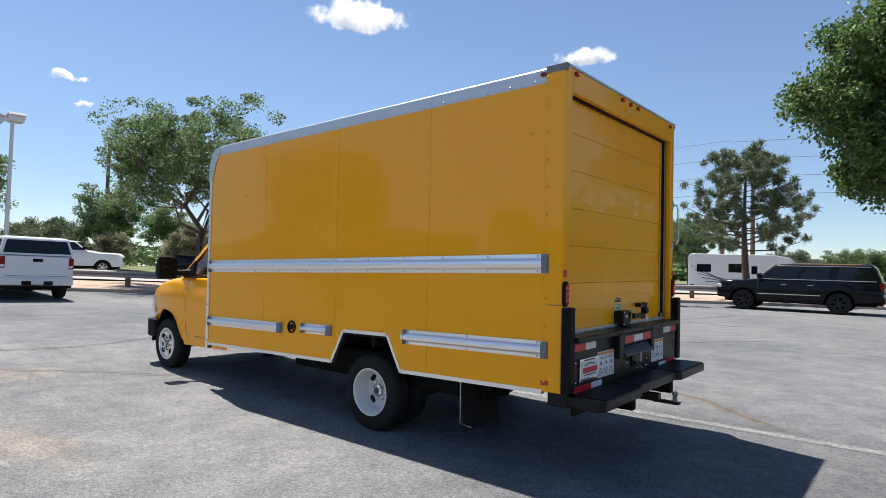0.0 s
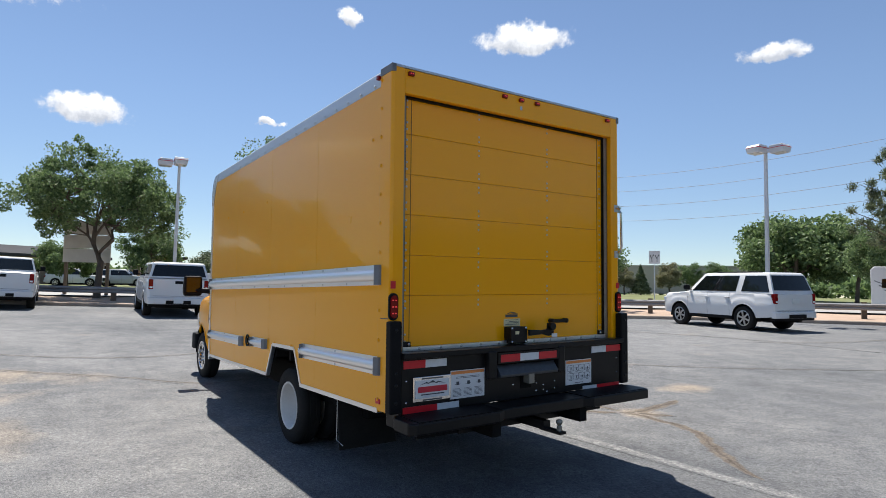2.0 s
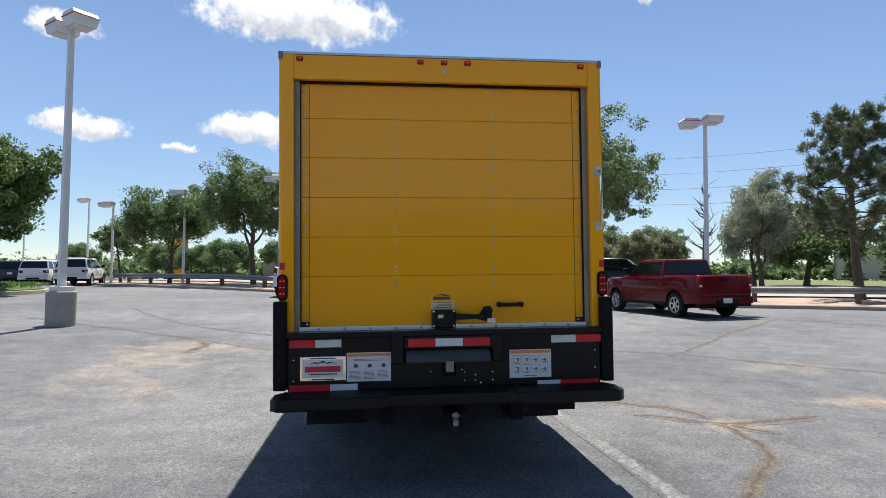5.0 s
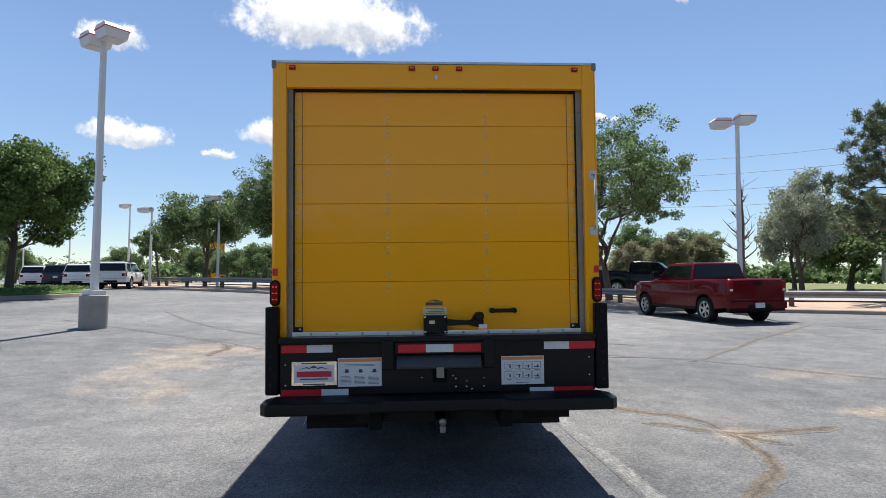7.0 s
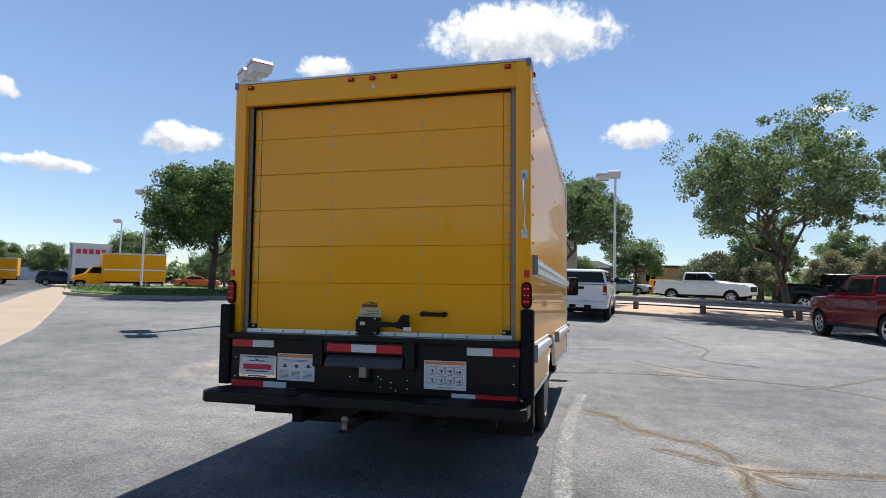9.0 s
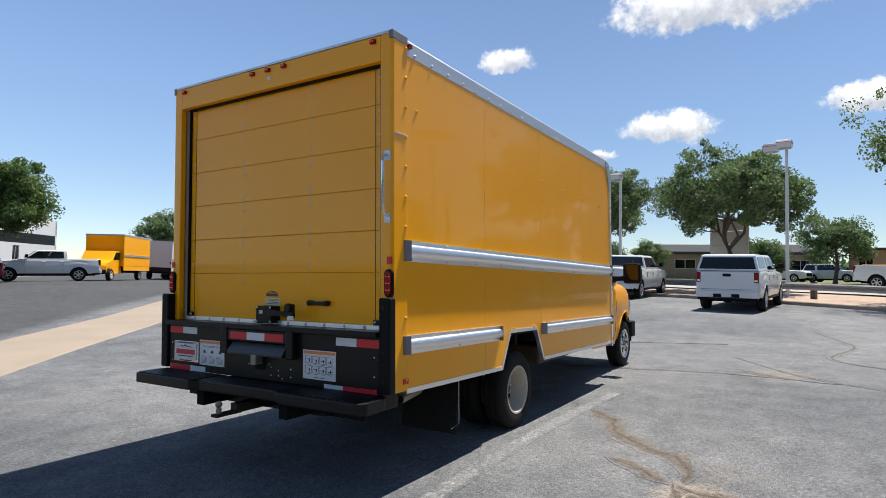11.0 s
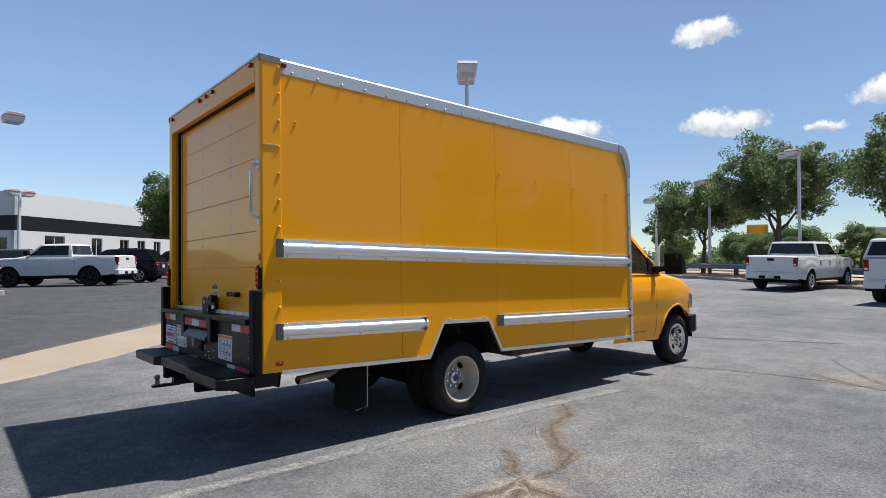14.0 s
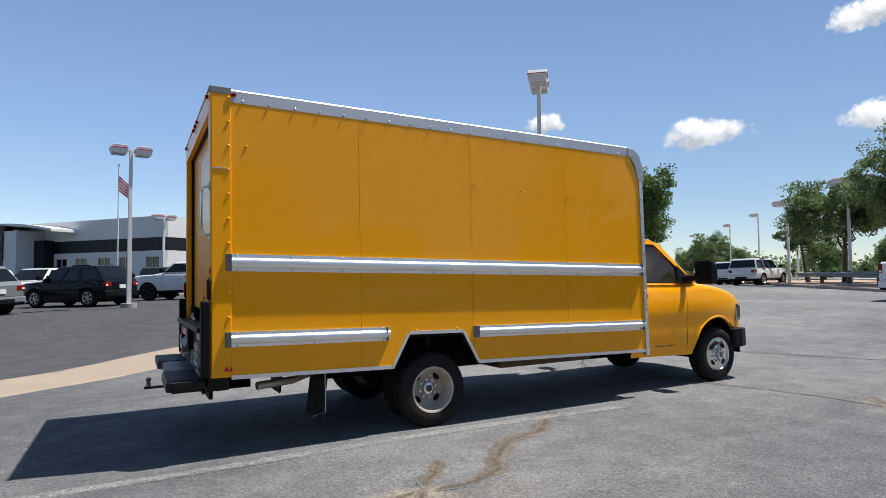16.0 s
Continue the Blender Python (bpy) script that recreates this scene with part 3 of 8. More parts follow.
HW, TOP, BOT, LEN = 1.22, 3.165, 0.665, 5.0


def bp(name, bm, mat, label="", parent=None, **kw):
    for v in bm.verts:  # the box sags towards its nose
        v.co.z -= SLOPE * v.co.x
    return part(name, bm, mat, parent or truck, label, SAG if parent is None else None, **kw)


def bbox(name, lim, mat, label="", parent=None, bevel=0.0):
    bm = bmesh.new()
    add_box(bm, *lim)
    return bp(name, bm, mat, label, parent, bevel=bevel)


RIVET = {}


def rivets(name, spots, axis, mat, parent=None, r=0.011, h=0.008, label=""):
    """Domed rivet heads that share one mesh; each spot is the foot of one, the dome points along axis."""
    key = (tuple(axis), mat.name, r, h)
    if key not in RIVET:
        bm = bmesh.new()
        ax = Vector(axis)
        a = ax.orthogonal().normalized()
        b = ax.cross(a)
        rings = []
        for rr, hh in ((r, 0.0), (r * 0.75, h * 0.7), (0.0, h)):
            rings.append([bm.verts.new((a * math.cos(k * math.pi / 4) + b * math.sin(k * math.pi / 4)) * rr + ax * hh) for k in range(8)] if rr else [bm.verts.new(ax * hh)])
        for k in range(8):
            bm.faces.new((rings[0][k], rings[0][(k + 1) % 8], rings[1][(k + 1) % 8], rings[1][k]))
            bm.faces.new((rings[1][k], rings[1][(k + 1) % 8], rings[2][0]))
        bmesh.ops.recalc_face_normals(bm, faces=bm.faces)
        me = bpy.data.meshes.new(name)
        bm.to_mesh(me)
        bm.free()
        me.materials.append(mat)
        for p in me.polygons:
            p.use_smooth = True
        RIVET[key] = me
    for x, y, z in spots:
        o = new(name, RIVET[key])
        o.parent = parent or truck
        o.matrix_basis = Matrix.Translation((x, y, z - SLOPE * x))


# side walls, each of sheets that meet in fine seams, cut round the wheels
ARCH = [(1.655, BOT), (1.83, 0.985), (2.425, 0.985), (2.60, BOT)]
SEAMS = [0.17, 1.335, 2.56, 3.80, 4.965]
for side in (1, -1):
    for k in range(4):
        a, b = SEAMS[k] + 0.0015, SEAMS[k + 1] - 0.0015
        slope = BOT + (2.60 - b) / 0.175 * 0.32 if k == 1 else BOT + (2.60 - a) / 0.175 * 0.32
        edge_lo = {1: [(a, BOT), *ARCH[:3], (b, slope)], 2: [(a, slope), ARCH[3], (b, BOT)]}.get(k, [(a, BOT), (b, BOT)])
        cols = [(x, z, 3.05) for x, z in edge_lo]
        if k == 3:
            cols = [(a, BOT, 3.05), (b - 0.14, BOT, 3.05), (b - 0.07, BOT, 2.93), (b, BOT, 2.74)]
        bm = bmesh.new()
        add_curtain(bm, cols, side * (HW - 0.03), side * HW)
        bp("side_panel", bm, M["yellow"], "glossy yellow side sheet" if k == 0 else "")
    # rear corner post, top rail, front corner rail
    bm = bmesh.new()
    add_prism(bm, [(0.0, side * (HW - 0.095)), (0.0, side * (HW - 0.01)), (0.012, side * (HW + 0.012)), (0.172, side * (HW + 0.012)), (0.172, side * (HW - 0.03)), (0.05, side * (HW - 0.03)), (0.05, side * (HW - 0.095))],
              0.68, TOP - 0.005, axis="z")
    bp("corner_post", bm, M["yellow"], "yellow rear corner post", bevel=0.006)
    bm = bmesh.new()
    add_prism(bm, [(side * (HW - 0.02), 3.045), (side * (HW + 0.003), 3.045), (side * (HW + 0.003), 3.148), (side * (HW - 0.004), 3.160), (side * (HW - 0.03), TOP), (side * (HW - 0.06), TOP)], 0.172, 4.80, axis="x")
    bp("top_rail", bm, M["dull_alu"], "riveted dull aluminium top rail")
    bbox("corner_cap", (-0.004, 0.172, *sorted((side * (HW - 0.02), side * (HW + 0.0155))), TOP - 0.055, TOP + 0.003), M["cast_grey"], "grey metal cap on the rear corner", bevel=0.004)
    rivets("top_rail_rivet", [(0.27 + 0.23 * k, side * (HW + 0.0035), 3.065) for k in range(20)], (0, side, 0), M["galv"], r=0.012, h=0.014)
    bm = bmesh.new()
    add_prism(bm, [(4.965, side * (HW - 0.05)), (4.965, side * (HW + 0.012)), (5.02, side * (HW + 0.010)), (5.035, side * (HW - 0.02)), (5.035, side * (HW - 0.05))], 0.62, 2.74, axis="z")
    bp("front_corner_rail", bm, M["alu"], "riveted aluminium front corner rail")
    rivets("corner_rivet", [(4.99, side * (HW + 0.012), 0.72 + 0.225 * k) for k in range(9)], (0, side, 0), M["chrome"])
    # rounded front corner casting
    bm = bmesh.new()
    add_prism(bm, [(4.80, 3.045), (4.83, 3.04), (4.90, 2.95), (4.962, 2.74), (5.04, 2.74), (5.03, 2.95), (4.98, 3.08), (4.90, 3.14), (4.80, 3.150)], side * (HW - 0.05), side * (HW + 0.013))
    bp("corner_casting", bm, M["galv"], "grey cast corner cap", bevel=0.008)
    rivets("casting_rivet", [(4.87, side * (HW + 0.013), 3.06), (4.935, side * (HW + 0.013), 2.97), (4.97, side * (HW + 0.013), 2.86)], (0, side, 0), M["chrome"])
    # aluminium skirt edge round the wheel opening
    for (ax, az), (bx, bz) in zip([(0.172, BOT), (1.655, BOT), (1.83, 0.985), (2.425, 0.985), (2.60, BOT)], [(1.655, BOT), (1.83, 0.985), (2.425, 0.985), (2.60, BOT), (4.965, BOT)]):
        d = Vector((bx - ax, bz - az)).normalized()
        nrm = Vector((-d.y, d.x)) * 0.028
        bm = bmesh.new()
        add_prism(bm, [(ax, az - 0.006), (bx, bz - 0.006), (bx + nrm.x * 0.9, bz + nrm.y), (ax + nrm.x * 0.9, az + nrm.y)], side * (HW - 0.034), side * (HW + 0.006))
        bp("skirt_edge", bm, M["alu"], "aluminium edging of the side skirt")
    # rub rails: pressed aluminium channels with end caps
    spans = [(0.12, 4.955, 1.65, 0.148)]
    spans += [(0.115, 1.61, 0.995, 0.130)]
    spans += [(2.55, 4.945, 0.985, 0.118)] if side < 0 else [(2.60, 3.08, 0.985, 0.105), (3.43, 4.945, 0.965, 0.112)]
    for x0, x1, zc, hh in spans:
        bm = bmesh.new()
        h = hh / 2
        sec = [(HW, zc - h), (HW + 0.010, zc - h), (HW + 0.012, zc - h * 0.60)]
        sec += [(HW + 0.012 + 0.036 * math.cos(radians(a)) ** 0.7, zc + h * 0.56 * math.sin(radians(a))) for a in (-72, -54, -36, -18, 0, 18, 36, 54, 72)]
        sec += [(HW + 0.012, zc + h * 0.60), (HW + 0.010, zc + h), (HW, zc + h)]
        add_prism(bm, [(side * y, z) for y, z in sec], x0 + 0.05, x1, axis="x")
        rail = bp("rub_rail", bm, M["alu"], "scuffed aluminium rub rail")
        for xe, sg in ((x0, 1), (x1 + 0.001, -1)):
            bm = bmesh.new()
            e = 0.05 if sg > 0 else 0.028
            add_prism(bm, [(xe, HW + 0.002), (xe + sg * e, HW + 0.002), (xe + sg * e, HW + 0.049), (xe + sg * 0.012, HW + 0.03)], zc - h * 0.98, zc + h * 0.98, axis="z", shape=None)
            for v in bm.verts:
                v.co.y *= side
                v.co.z -= SLOPE * v.co.x
            part("rail_end", bm, M["cast_grey"], rail, "grey cast rail end cap")
        n = max(2, int((x1 - x0) / 0.42))
        bm_s = [(x0 + 0.1 + (x1 - x0 - 0.16) * k / (n - 1), side * (HW + 0.012), zc + s * h * 0.8) for k in range(n) for s in (-1, 1)]
        rivets("rail_bolt", bm_s, (0, side, 0), M["galv"], parent=rail, r=0.010, h=0.006)
    rivets("post_rivet", [(0.15, side * (HW + 0.012), 0.76 + 0.211 * k) for k in range(12)], (0, side, 0), M["yellow"], r=0.015, h=0.012)
    rivets("panel_rivet", [(0.30, side * HW, 2.67)] + ([(2.62, side * HW, 2.52), (3.20, side * HW, 2.50), (3.86, side * HW, 2.49), (4.5, side * HW, 2.48), (4.92, side * HW, 2.49)] if side < 0 else [(2.7, side * HW, 2.5), (3.55, side * HW, 2.49), (4.2, side * HW, 2.49)]) + [(1.90, side * HW, 1.02), (2.36, side * HW, 1.02)],
           (0, side, 0), M["yellow"], r=0.014, h=0.012)
    bbox("side_marker", (0.115, 0.175, side * HW if side > 0 else side * (HW + 0.018), side * (HW + 0.018) if side > 0 else side * HW, 0.730, 0.765), M["reflector_red"], "small red side reflector")
    bbox("clearance_lamp", (0.175, 0.215, min(side * HW, side * (HW + 0.03)), max(side * HW, side * (HW + 0.03)), 3.095, 3.125), M["lamp_red"], "small red clearance lamp", bevel=0.006)
bbox("scratch", (0.02, 0.13, HW + 0.0115, HW + 0.0128, 1.335, 1.341), M["ink"], "short dark scratch")
# fuel filler on the left
bm = bmesh.new()
add_lathe(bm, [(0.068, HW - 0.02), (0.068, HW + 0.012), (0.052, HW + 0.014), (0.046, HW - 0.015), (0.030, HW - 0.012), (0.030, HW + 0.02), (0.001, HW + 0.02)], (3.265, 0, 0.985), n=24)
bp("fuel_filler", bm, M["black"], "black round fuel filler")
# roof, floor, front bulkhead
bbox("roof", (0.05, 4.93, -HW + 0.05, HW - 0.05, TOP - 0.045, TOP - 0.004), M["whiteroof"], "pale metal roof sheet")
bbox("front_wall", (4.955, 4.985, -HW + 0.05, HW - 0.05, 0.70, 3.0), M["yellow"], "yellow front wall of the cargo box")
bm = bmesh.new()
add_prism(bm, [(4.90, 2.98), (4.99, 2.98), (5.03, 2.9), (5.02, 3.0), (4.96, 3.10), (4.90, 3.145)], -HW + 0.05, HW - 0.05)
bp("front_radius", bm, M["alu"], "aluminium front top rail", bevel=0.01)
bbox("box_floor", (0.05, 4.95, -HW + 0.04, HW - 0.04, 0.95, 1.08), M["under"], "dark underside of the cargo floor")
for x in [0.35 + 0.42 * k for k in range(11)]:
    bbox("cross_member", (x, x + 0.05, -HW + 0.05, HW - 0.05, 0.86, 0.95), M["under"])

# rear frame
bbox("rear_header", (0.0, 0.05, -HW + 0.095, HW - 0.095, 2.965, TOP - 0.018), M["yellow"], "yellow rear header", bevel=0.005)
bbox("header_seal", (0.051, 0.08, -1.085, 1.085, 2.952, 2.975), M["black"], "black rubber seal under the header")
bbox("header_cap", (-0.006, 0.16, -HW + 0.02, HW - 0.02, TOP - 0.017, TOP), M["galv"], "grey metal drip cap")
for y in (1.08, 0.185, 0.005, -0.175, -1.065):
    lamp = bbox("marker_lamp", (-0.022, 0.002, y - 0.024, y + 0.024, 3.095, 3.125), M["lamp_red"], "small red marker lamp", bevel=0.005)
    bbox("lamp_led", (-0.026, -0.020, y - 0.012, y - 0.004, 3.107, 3.114), M["led_red"], parent=lamp)
    bbox("lamp_led", (-0.026, -0.020, y + 0.004, y + 0.012, 3.107, 3.114), M["led_red"], parent=lamp)
for side in (1, -1):
    y0, y1 = sorted((side * 1.085, side * 1.127))
    bbox("door_track", (0.052, 0.13, y0, y1, 1.08, 2.965), M["track"], "dull grey steel door track")
    rivets("track_bolt", [(0.052, side * 1.105, 1.2 + 0.145 * k) for k in range(12)], (-1, 0, 0), M["chrome"], r=0.006, h=0.004)
    bbox("door_seal", (0.056, 0.082, *sorted((side * 1.079, side * 1.0848)), 1.10, 2.965), M["black"], "black rubber door seal")
    # lamps in the posts
    lamp = None
    bm = bmesh.new()
    pts = [(side * 1.205 + 0.038 * math.cos(a) , (0.058 if math.sin(a) > 0 else -0.058) + 0.038 * math.sin(a) + 1.422) for a in [2 * math.pi * k / 24 for k in range(24)]]
    add_prism(bm, pts, -0.014, 0.004, axis="x")
    lamp = bp("tail_lamp", bm, M["black"], "oval red LED tail lamp in a black ring", bevel=0.004)
    bm = bmesh.new()
    add_prism(bm, [(side * 1.205 + (a - side * 1.205) * 0.72, 1.422 + (b - 1.422) * 0.84) for a, b in pts], -0.024, -0.010, axis="x")
    part("lens", bm, M["lamp_red"], lamp, "glossy red lens", bevel=0.004)
    for dz in (-0.046, 0.0, 0.046):
        for dy in (-0.012, 0.012):
            boxpart("led", (-0.0275, -0.022, side * 1.205 + dy - 0.005, side * 1.205 + dy + 0.005, 1.422 + dz - 0.004, 1.422 + dz + 0.004), M["led_red"], lamp, "glowing red diode")
    bbox("reflector", (-0.006, 0.001, *sorted((side * 1.187, side * 1.225)), 1.550, 1.603), M["reflector_red"], "small red reflector")
    bbox("post_bumper", (-0.075, -0.002, *sorted((side * 1.168, side * 1.262)), 0.685, 1.322), M["black"], "thick black rubber dock bumper", bevel=0.012)
    for z in (0.76, 0.88, 0.96, 1.26):
        rivets("bumper_bolt", [(-0.075, side * 1.215, z)], (-1, 0, 0), M["blacksteel"], r=0.014, h=0.008)
# roll-up door of seven panels
JOINTS = [1.125, 1.498, 1.794, 2.092, 2.392, 2.690, 2.985]
door = thing("rollup_door", SAG, "", "")
door.parent = truck
for z0, z1 in zip(JOINTS, JOINTS[1:]):
    bm = bmesh.new()
    add_prism(bm, [(0.086, z0 + 0.0005), (0.0825, z0 + 0.003), (0.082, z0 + 0.006), (0.082, z1 - 0.005), (0.0835, z1 - 0.002), (0.088, z1 - 0.0005), (0.111, z1 - 0.0005), (0.111, z0 + 0.0005)], -1.086, 1.086)
    panel = part("door_panel", bm, M["yellow"], door, "wide yellow door panel")
    part_r = [(0.082, y, z) for y in (0.378, -0.378) for z in (z0 + 0.035, z0 + 0.075, z1 - 0.035, z1 - 0.075) if z > 1.3]
    part_r += [(0.082, y, z) for y in (1.055, -1.055) for z in (z0 + 0.04, z0 + 0.09, z1 - 0.04, z1 - 0.09)]
    rivets("door_rivet", part_r, (-1, 0, 0), M["galv"], parent=panel, r=0.009, h=0.004)
    for side in (1, -1):
        boxpart("side_stile", (0.0785, 0.0825, *sorted((side * 1.018, side * 1.021)), z0, z1), M["rust"], panel)
bbox("door_sill", (0.045, 0.10, -1.09, 1.09, 1.098, 1.128), M["alu"], "aluminium door sill")
rivets("sill_bolt", [(0.045, -0.95 + 0.19 * k, 1.113) for k in range(11)], (-1, 0, 0), M["galv"])
for side in (1, -1):
    h = bbox("door_roller_bracket", (0.055, 0.082, *sorted((side * 1.02, side * 1.085)), 1.10, 1.165), M["blacksteel"], "black roller bracket")
    rivets("bracket_bolt", [(0.055, side * 1.035, 1.115), (0.055, side * 1.07, 1.115), (0.055, side * 1.035, 1.148)], (-1, 0, 0), M["chrome"], parent=h)
# latch, padlock plate and pull
latch = bbox("door_latch", (-0.012, 0.081, -0.065, 0.112, 1.105, 1.240), M["blacksteel"], "black steel door latch", bevel=0.008)
bm = bmesh.new()
add_prism(bm, [(-0.06, 1.165), (-0.06, 1.215), (-0.20, 1.205), (-0.27, 1.212), (-0.27, 1.262), (-0.33, 1.262), (-0.335, 1.16), (-0.28, 1.155), (-0.21, 1.172)], -0.045, -0.02, axis="x")
part("latch_arm", bm, M["blacksteel"], latch, bevel=0.005)
bm = bmesh.new()
add_lathe(bm, [(0.001, -0.075), (0.03, -0.075), (0.034, -0.068), (0.034, -0.04)], (0, -0.30, 1.235), n=16, axis="x")
part("latch_boss", bm, M["blacksteel"], latch)
boxpart("tag", (-0.062, -0.056, -0.355, -0.295, 1.145, 1.175), M["label"], latch, "small white tag", at=None)
boxpart("latch_plate", (-0.016, -0.011, 0.03, 0.07, 1.18, 1.205), M["cream"], latch)
rivets("latch_bolt", [(-0.012, y, z) for y in (0.10, -0.05) for z in (1.118, 1.228)], (-1, 0, 0), M["chrome"], parent=latch)
pull = bbox("door_pull", (0.035, 0.05, -0.592, -0.396, 1.255, 1.285), M["blacksteel"], "black door pull", bevel=0.006)
for y in (-0.41, -0.578):
    bm = bmesh.new()
    add_lathe(bm, [(0.02, 0.082), (0.02, 0.038), (0.012, 0.032), (0.0005, 0.032)], (0, y, 1.27), n=14, axis="x")
    part("pull_boss", bm, M["blacksteel"], pull)
lab = bbox("door_label", (0.0795, 0.0815, -0.065, 0.112, 1.242, 1.302), M["cream"], "cream safety label")
for k in range(4):
    boxpart("text_bar", (0.0785, 0.0793, -0.05 + 0.004 * (k % 2), 0.095 - 0.02 * (k % 3), 1.252 + 0.012 * k, 1.256 + 0.012 * k), M["ink"], lab)
boxpart("scuff", (-0.0015, 0.001, -0.012, 0.012, 3.03, 3.062), M["galv"], truck, "bare metal scuff", at=SAG)
# chrome grab handle on the right post
bm = bmesh.new()
add_tube(bm, [(0.0, -1.185, 2.30), (-0.045, -1.188, 2.29), (-0.06, -1.19, 2.25), (-0.06, -1.195, 1.93), (-0.045, -1.197, 1.89), (0.0, -1.20, 1.88)], 0.011, n=10)
grab = bp("grab_handle", bm, M["chrome"], "bright steel grab handle", smooth=True)
for z in (2.30, 1.87):
    boxpart("handle_foot", (-0.006, 0.001, -1.215, -1.165, z - 0.035, z + 0.03), M["galv"], grab)
bbox("clip", (0.02, 0.16, -HW - 0.018, -HW - 0.011, 2.455, 2.462), M["chrome"], "thin bright latch wire")

# ---- liftgate frame, step bumper and hitch ----
frame_ = bbox("tail_frame", (-0.055, 0.06, -1.160, 1.160, 0.675, 1.095), M["blacksteel"], "black steel tail frame with warning stripes", bevel=0.006)
boxpart("frame_lip", (-0.10, 0.02, -1.165, 1.165, 1.058, 1.098), M["blacksteel"], frame_, "worn black top lip", bevel=0.006)
boxpart("slot_recess", (-0.058, -0.050, -0.315, 0.325, 0.860, 0.965), M["under"], frame_)
bm = bmesh.new()
add_prism(bm, [(-0.06, 0.87), (-0.12, 0.865), (-0.125, 0.885), (-0.07, 0.955), (-0.06, 0.955)], -0.305, 0.315)
part("fold_step", bm, M["stepgrey"], frame_, "grey folding step", bevel=0.004)
boxpart("step_latch", (-0.13, -0.06, -0.03, 0.025, 0.80, 0.875), M["track"], frame_)
boxpart("latch_pocket", (-0.062, -0.05, -0.055, 0.05, 0.755, 0.85), M["under"], frame_)
for y0, y1 in ((0.335, 0.42), (-0.40, -0.325)):
    boxpart("hinge_arm", (-0.11, -0.05, y0, y1, 0.86, 1.075), M["blacksteel"], frame_, "black hinge arm", bevel=0.01)
STR = [(1.147, 0.965, 0.78, 0.988, 1.043, 1), (0.300, 0.1, -0.1, 0.982, 1.040, 2), (-0.78, -0.968, -1.165, 0.985, 1.041, 3), (1.148, 0.86, 0.665, 0.665, 0.722, 1), (-0.668, -0.845, -1.145, 0.650, 0.706, 3)]
for ya, yb, yc, z0, z1, mode in STR:
    dx = -0.104 if mode == 2 else -0.0585
    cols = {1: ("reflector_red", "reflector_white"), 2: ("reflector_red", "reflector_white"), 3: ("reflector_white", "reflector_red")}[mode]
    boxpart("warning_stripe", (dx - 0.003, -0.05, yb, ya, z0, z1), M[cols[0]], frame_, "red reflective stripe" if cols[0].endswith("red") else "white reflective stripe")
    boxpart("warning_stripe", (dx - 0.003, -0.05, yc, yb, z0, z1), M[cols[1]], frame_)
    if mode == 2:
        boxpart("warning_stripe", (dx - 0.003, -0.05, -0.302, yc, z0, z1), M["reflector_red"], frame_)
boxpart("stripe_back", (-0.106, -0.056, -0.33, 0.325, 0.972, 1.055), M["blacksteel"], frame_)
rivets("frame_bolt", [(-0.055, y, z) for y, z in ((-0.12, 0.72), (-0.2, 0.72), (-0.33, 0.72), (-0.12, 0.78), (-0.2, 0.76), (-0.33, 0.78), (-0.24, 0.70), (0.13, 0.79), (-0.10, 0.80), (1.12, 0.9), (1.12, 0.75), (-1.12, 0.92), (-1.12, 0.79), (-1.12, 0.70))], (-1, 0, 0), M["chrome"], parent=frame_, r=0.008, h=0.006)


# dealer plate with frame
plate = thing("dealer_plate", Matrix.Identity(4), "", "")
plate.parent = frame_
boxpart("plate_frame", (-0.072, -0.056, 0.747, 1.073, 0.750, 0.926), M["chrome"], plate, "bright metal plate frame", bevel=0.004)
boxpart("plate_face", (-0.075, -0.07, 0.765, 1.055, 0.775, 0.902), M["label"], plate, "white dealer plate with red lettering")
boxpart("name_bar", (-0.0772, -0.0715, 0.785, 1.035, 0.815, 0.856), M["ink_red"], plate, "red bar of the dealer mark")
bm = bmesh.new()
add_prism(bm, [(0.80, 0.868), (0.86, 0.888), (0.885, 0.880), (0.91, 0.897), (0.945, 0.881), (0.965, 0.888), (1.02, 0.868), (0.97, 0.879), (0.945, 0.874), (0.91, 0.889), (0.88, 0.872), (0.86, 0.880)], -0.0775, -0.074, axis="x")
part("ridge_mark", bm, M["ink"], plate)
for z, a in ((0.80, 0.10), (0.912, 0.09), (0.762, 0.08)):
    boxpart("text_bar", (-0.0768, -0.0715, 0.91 - a, 0.91 + a, z - 0.004, z + 0.004), M["ink"], plate)
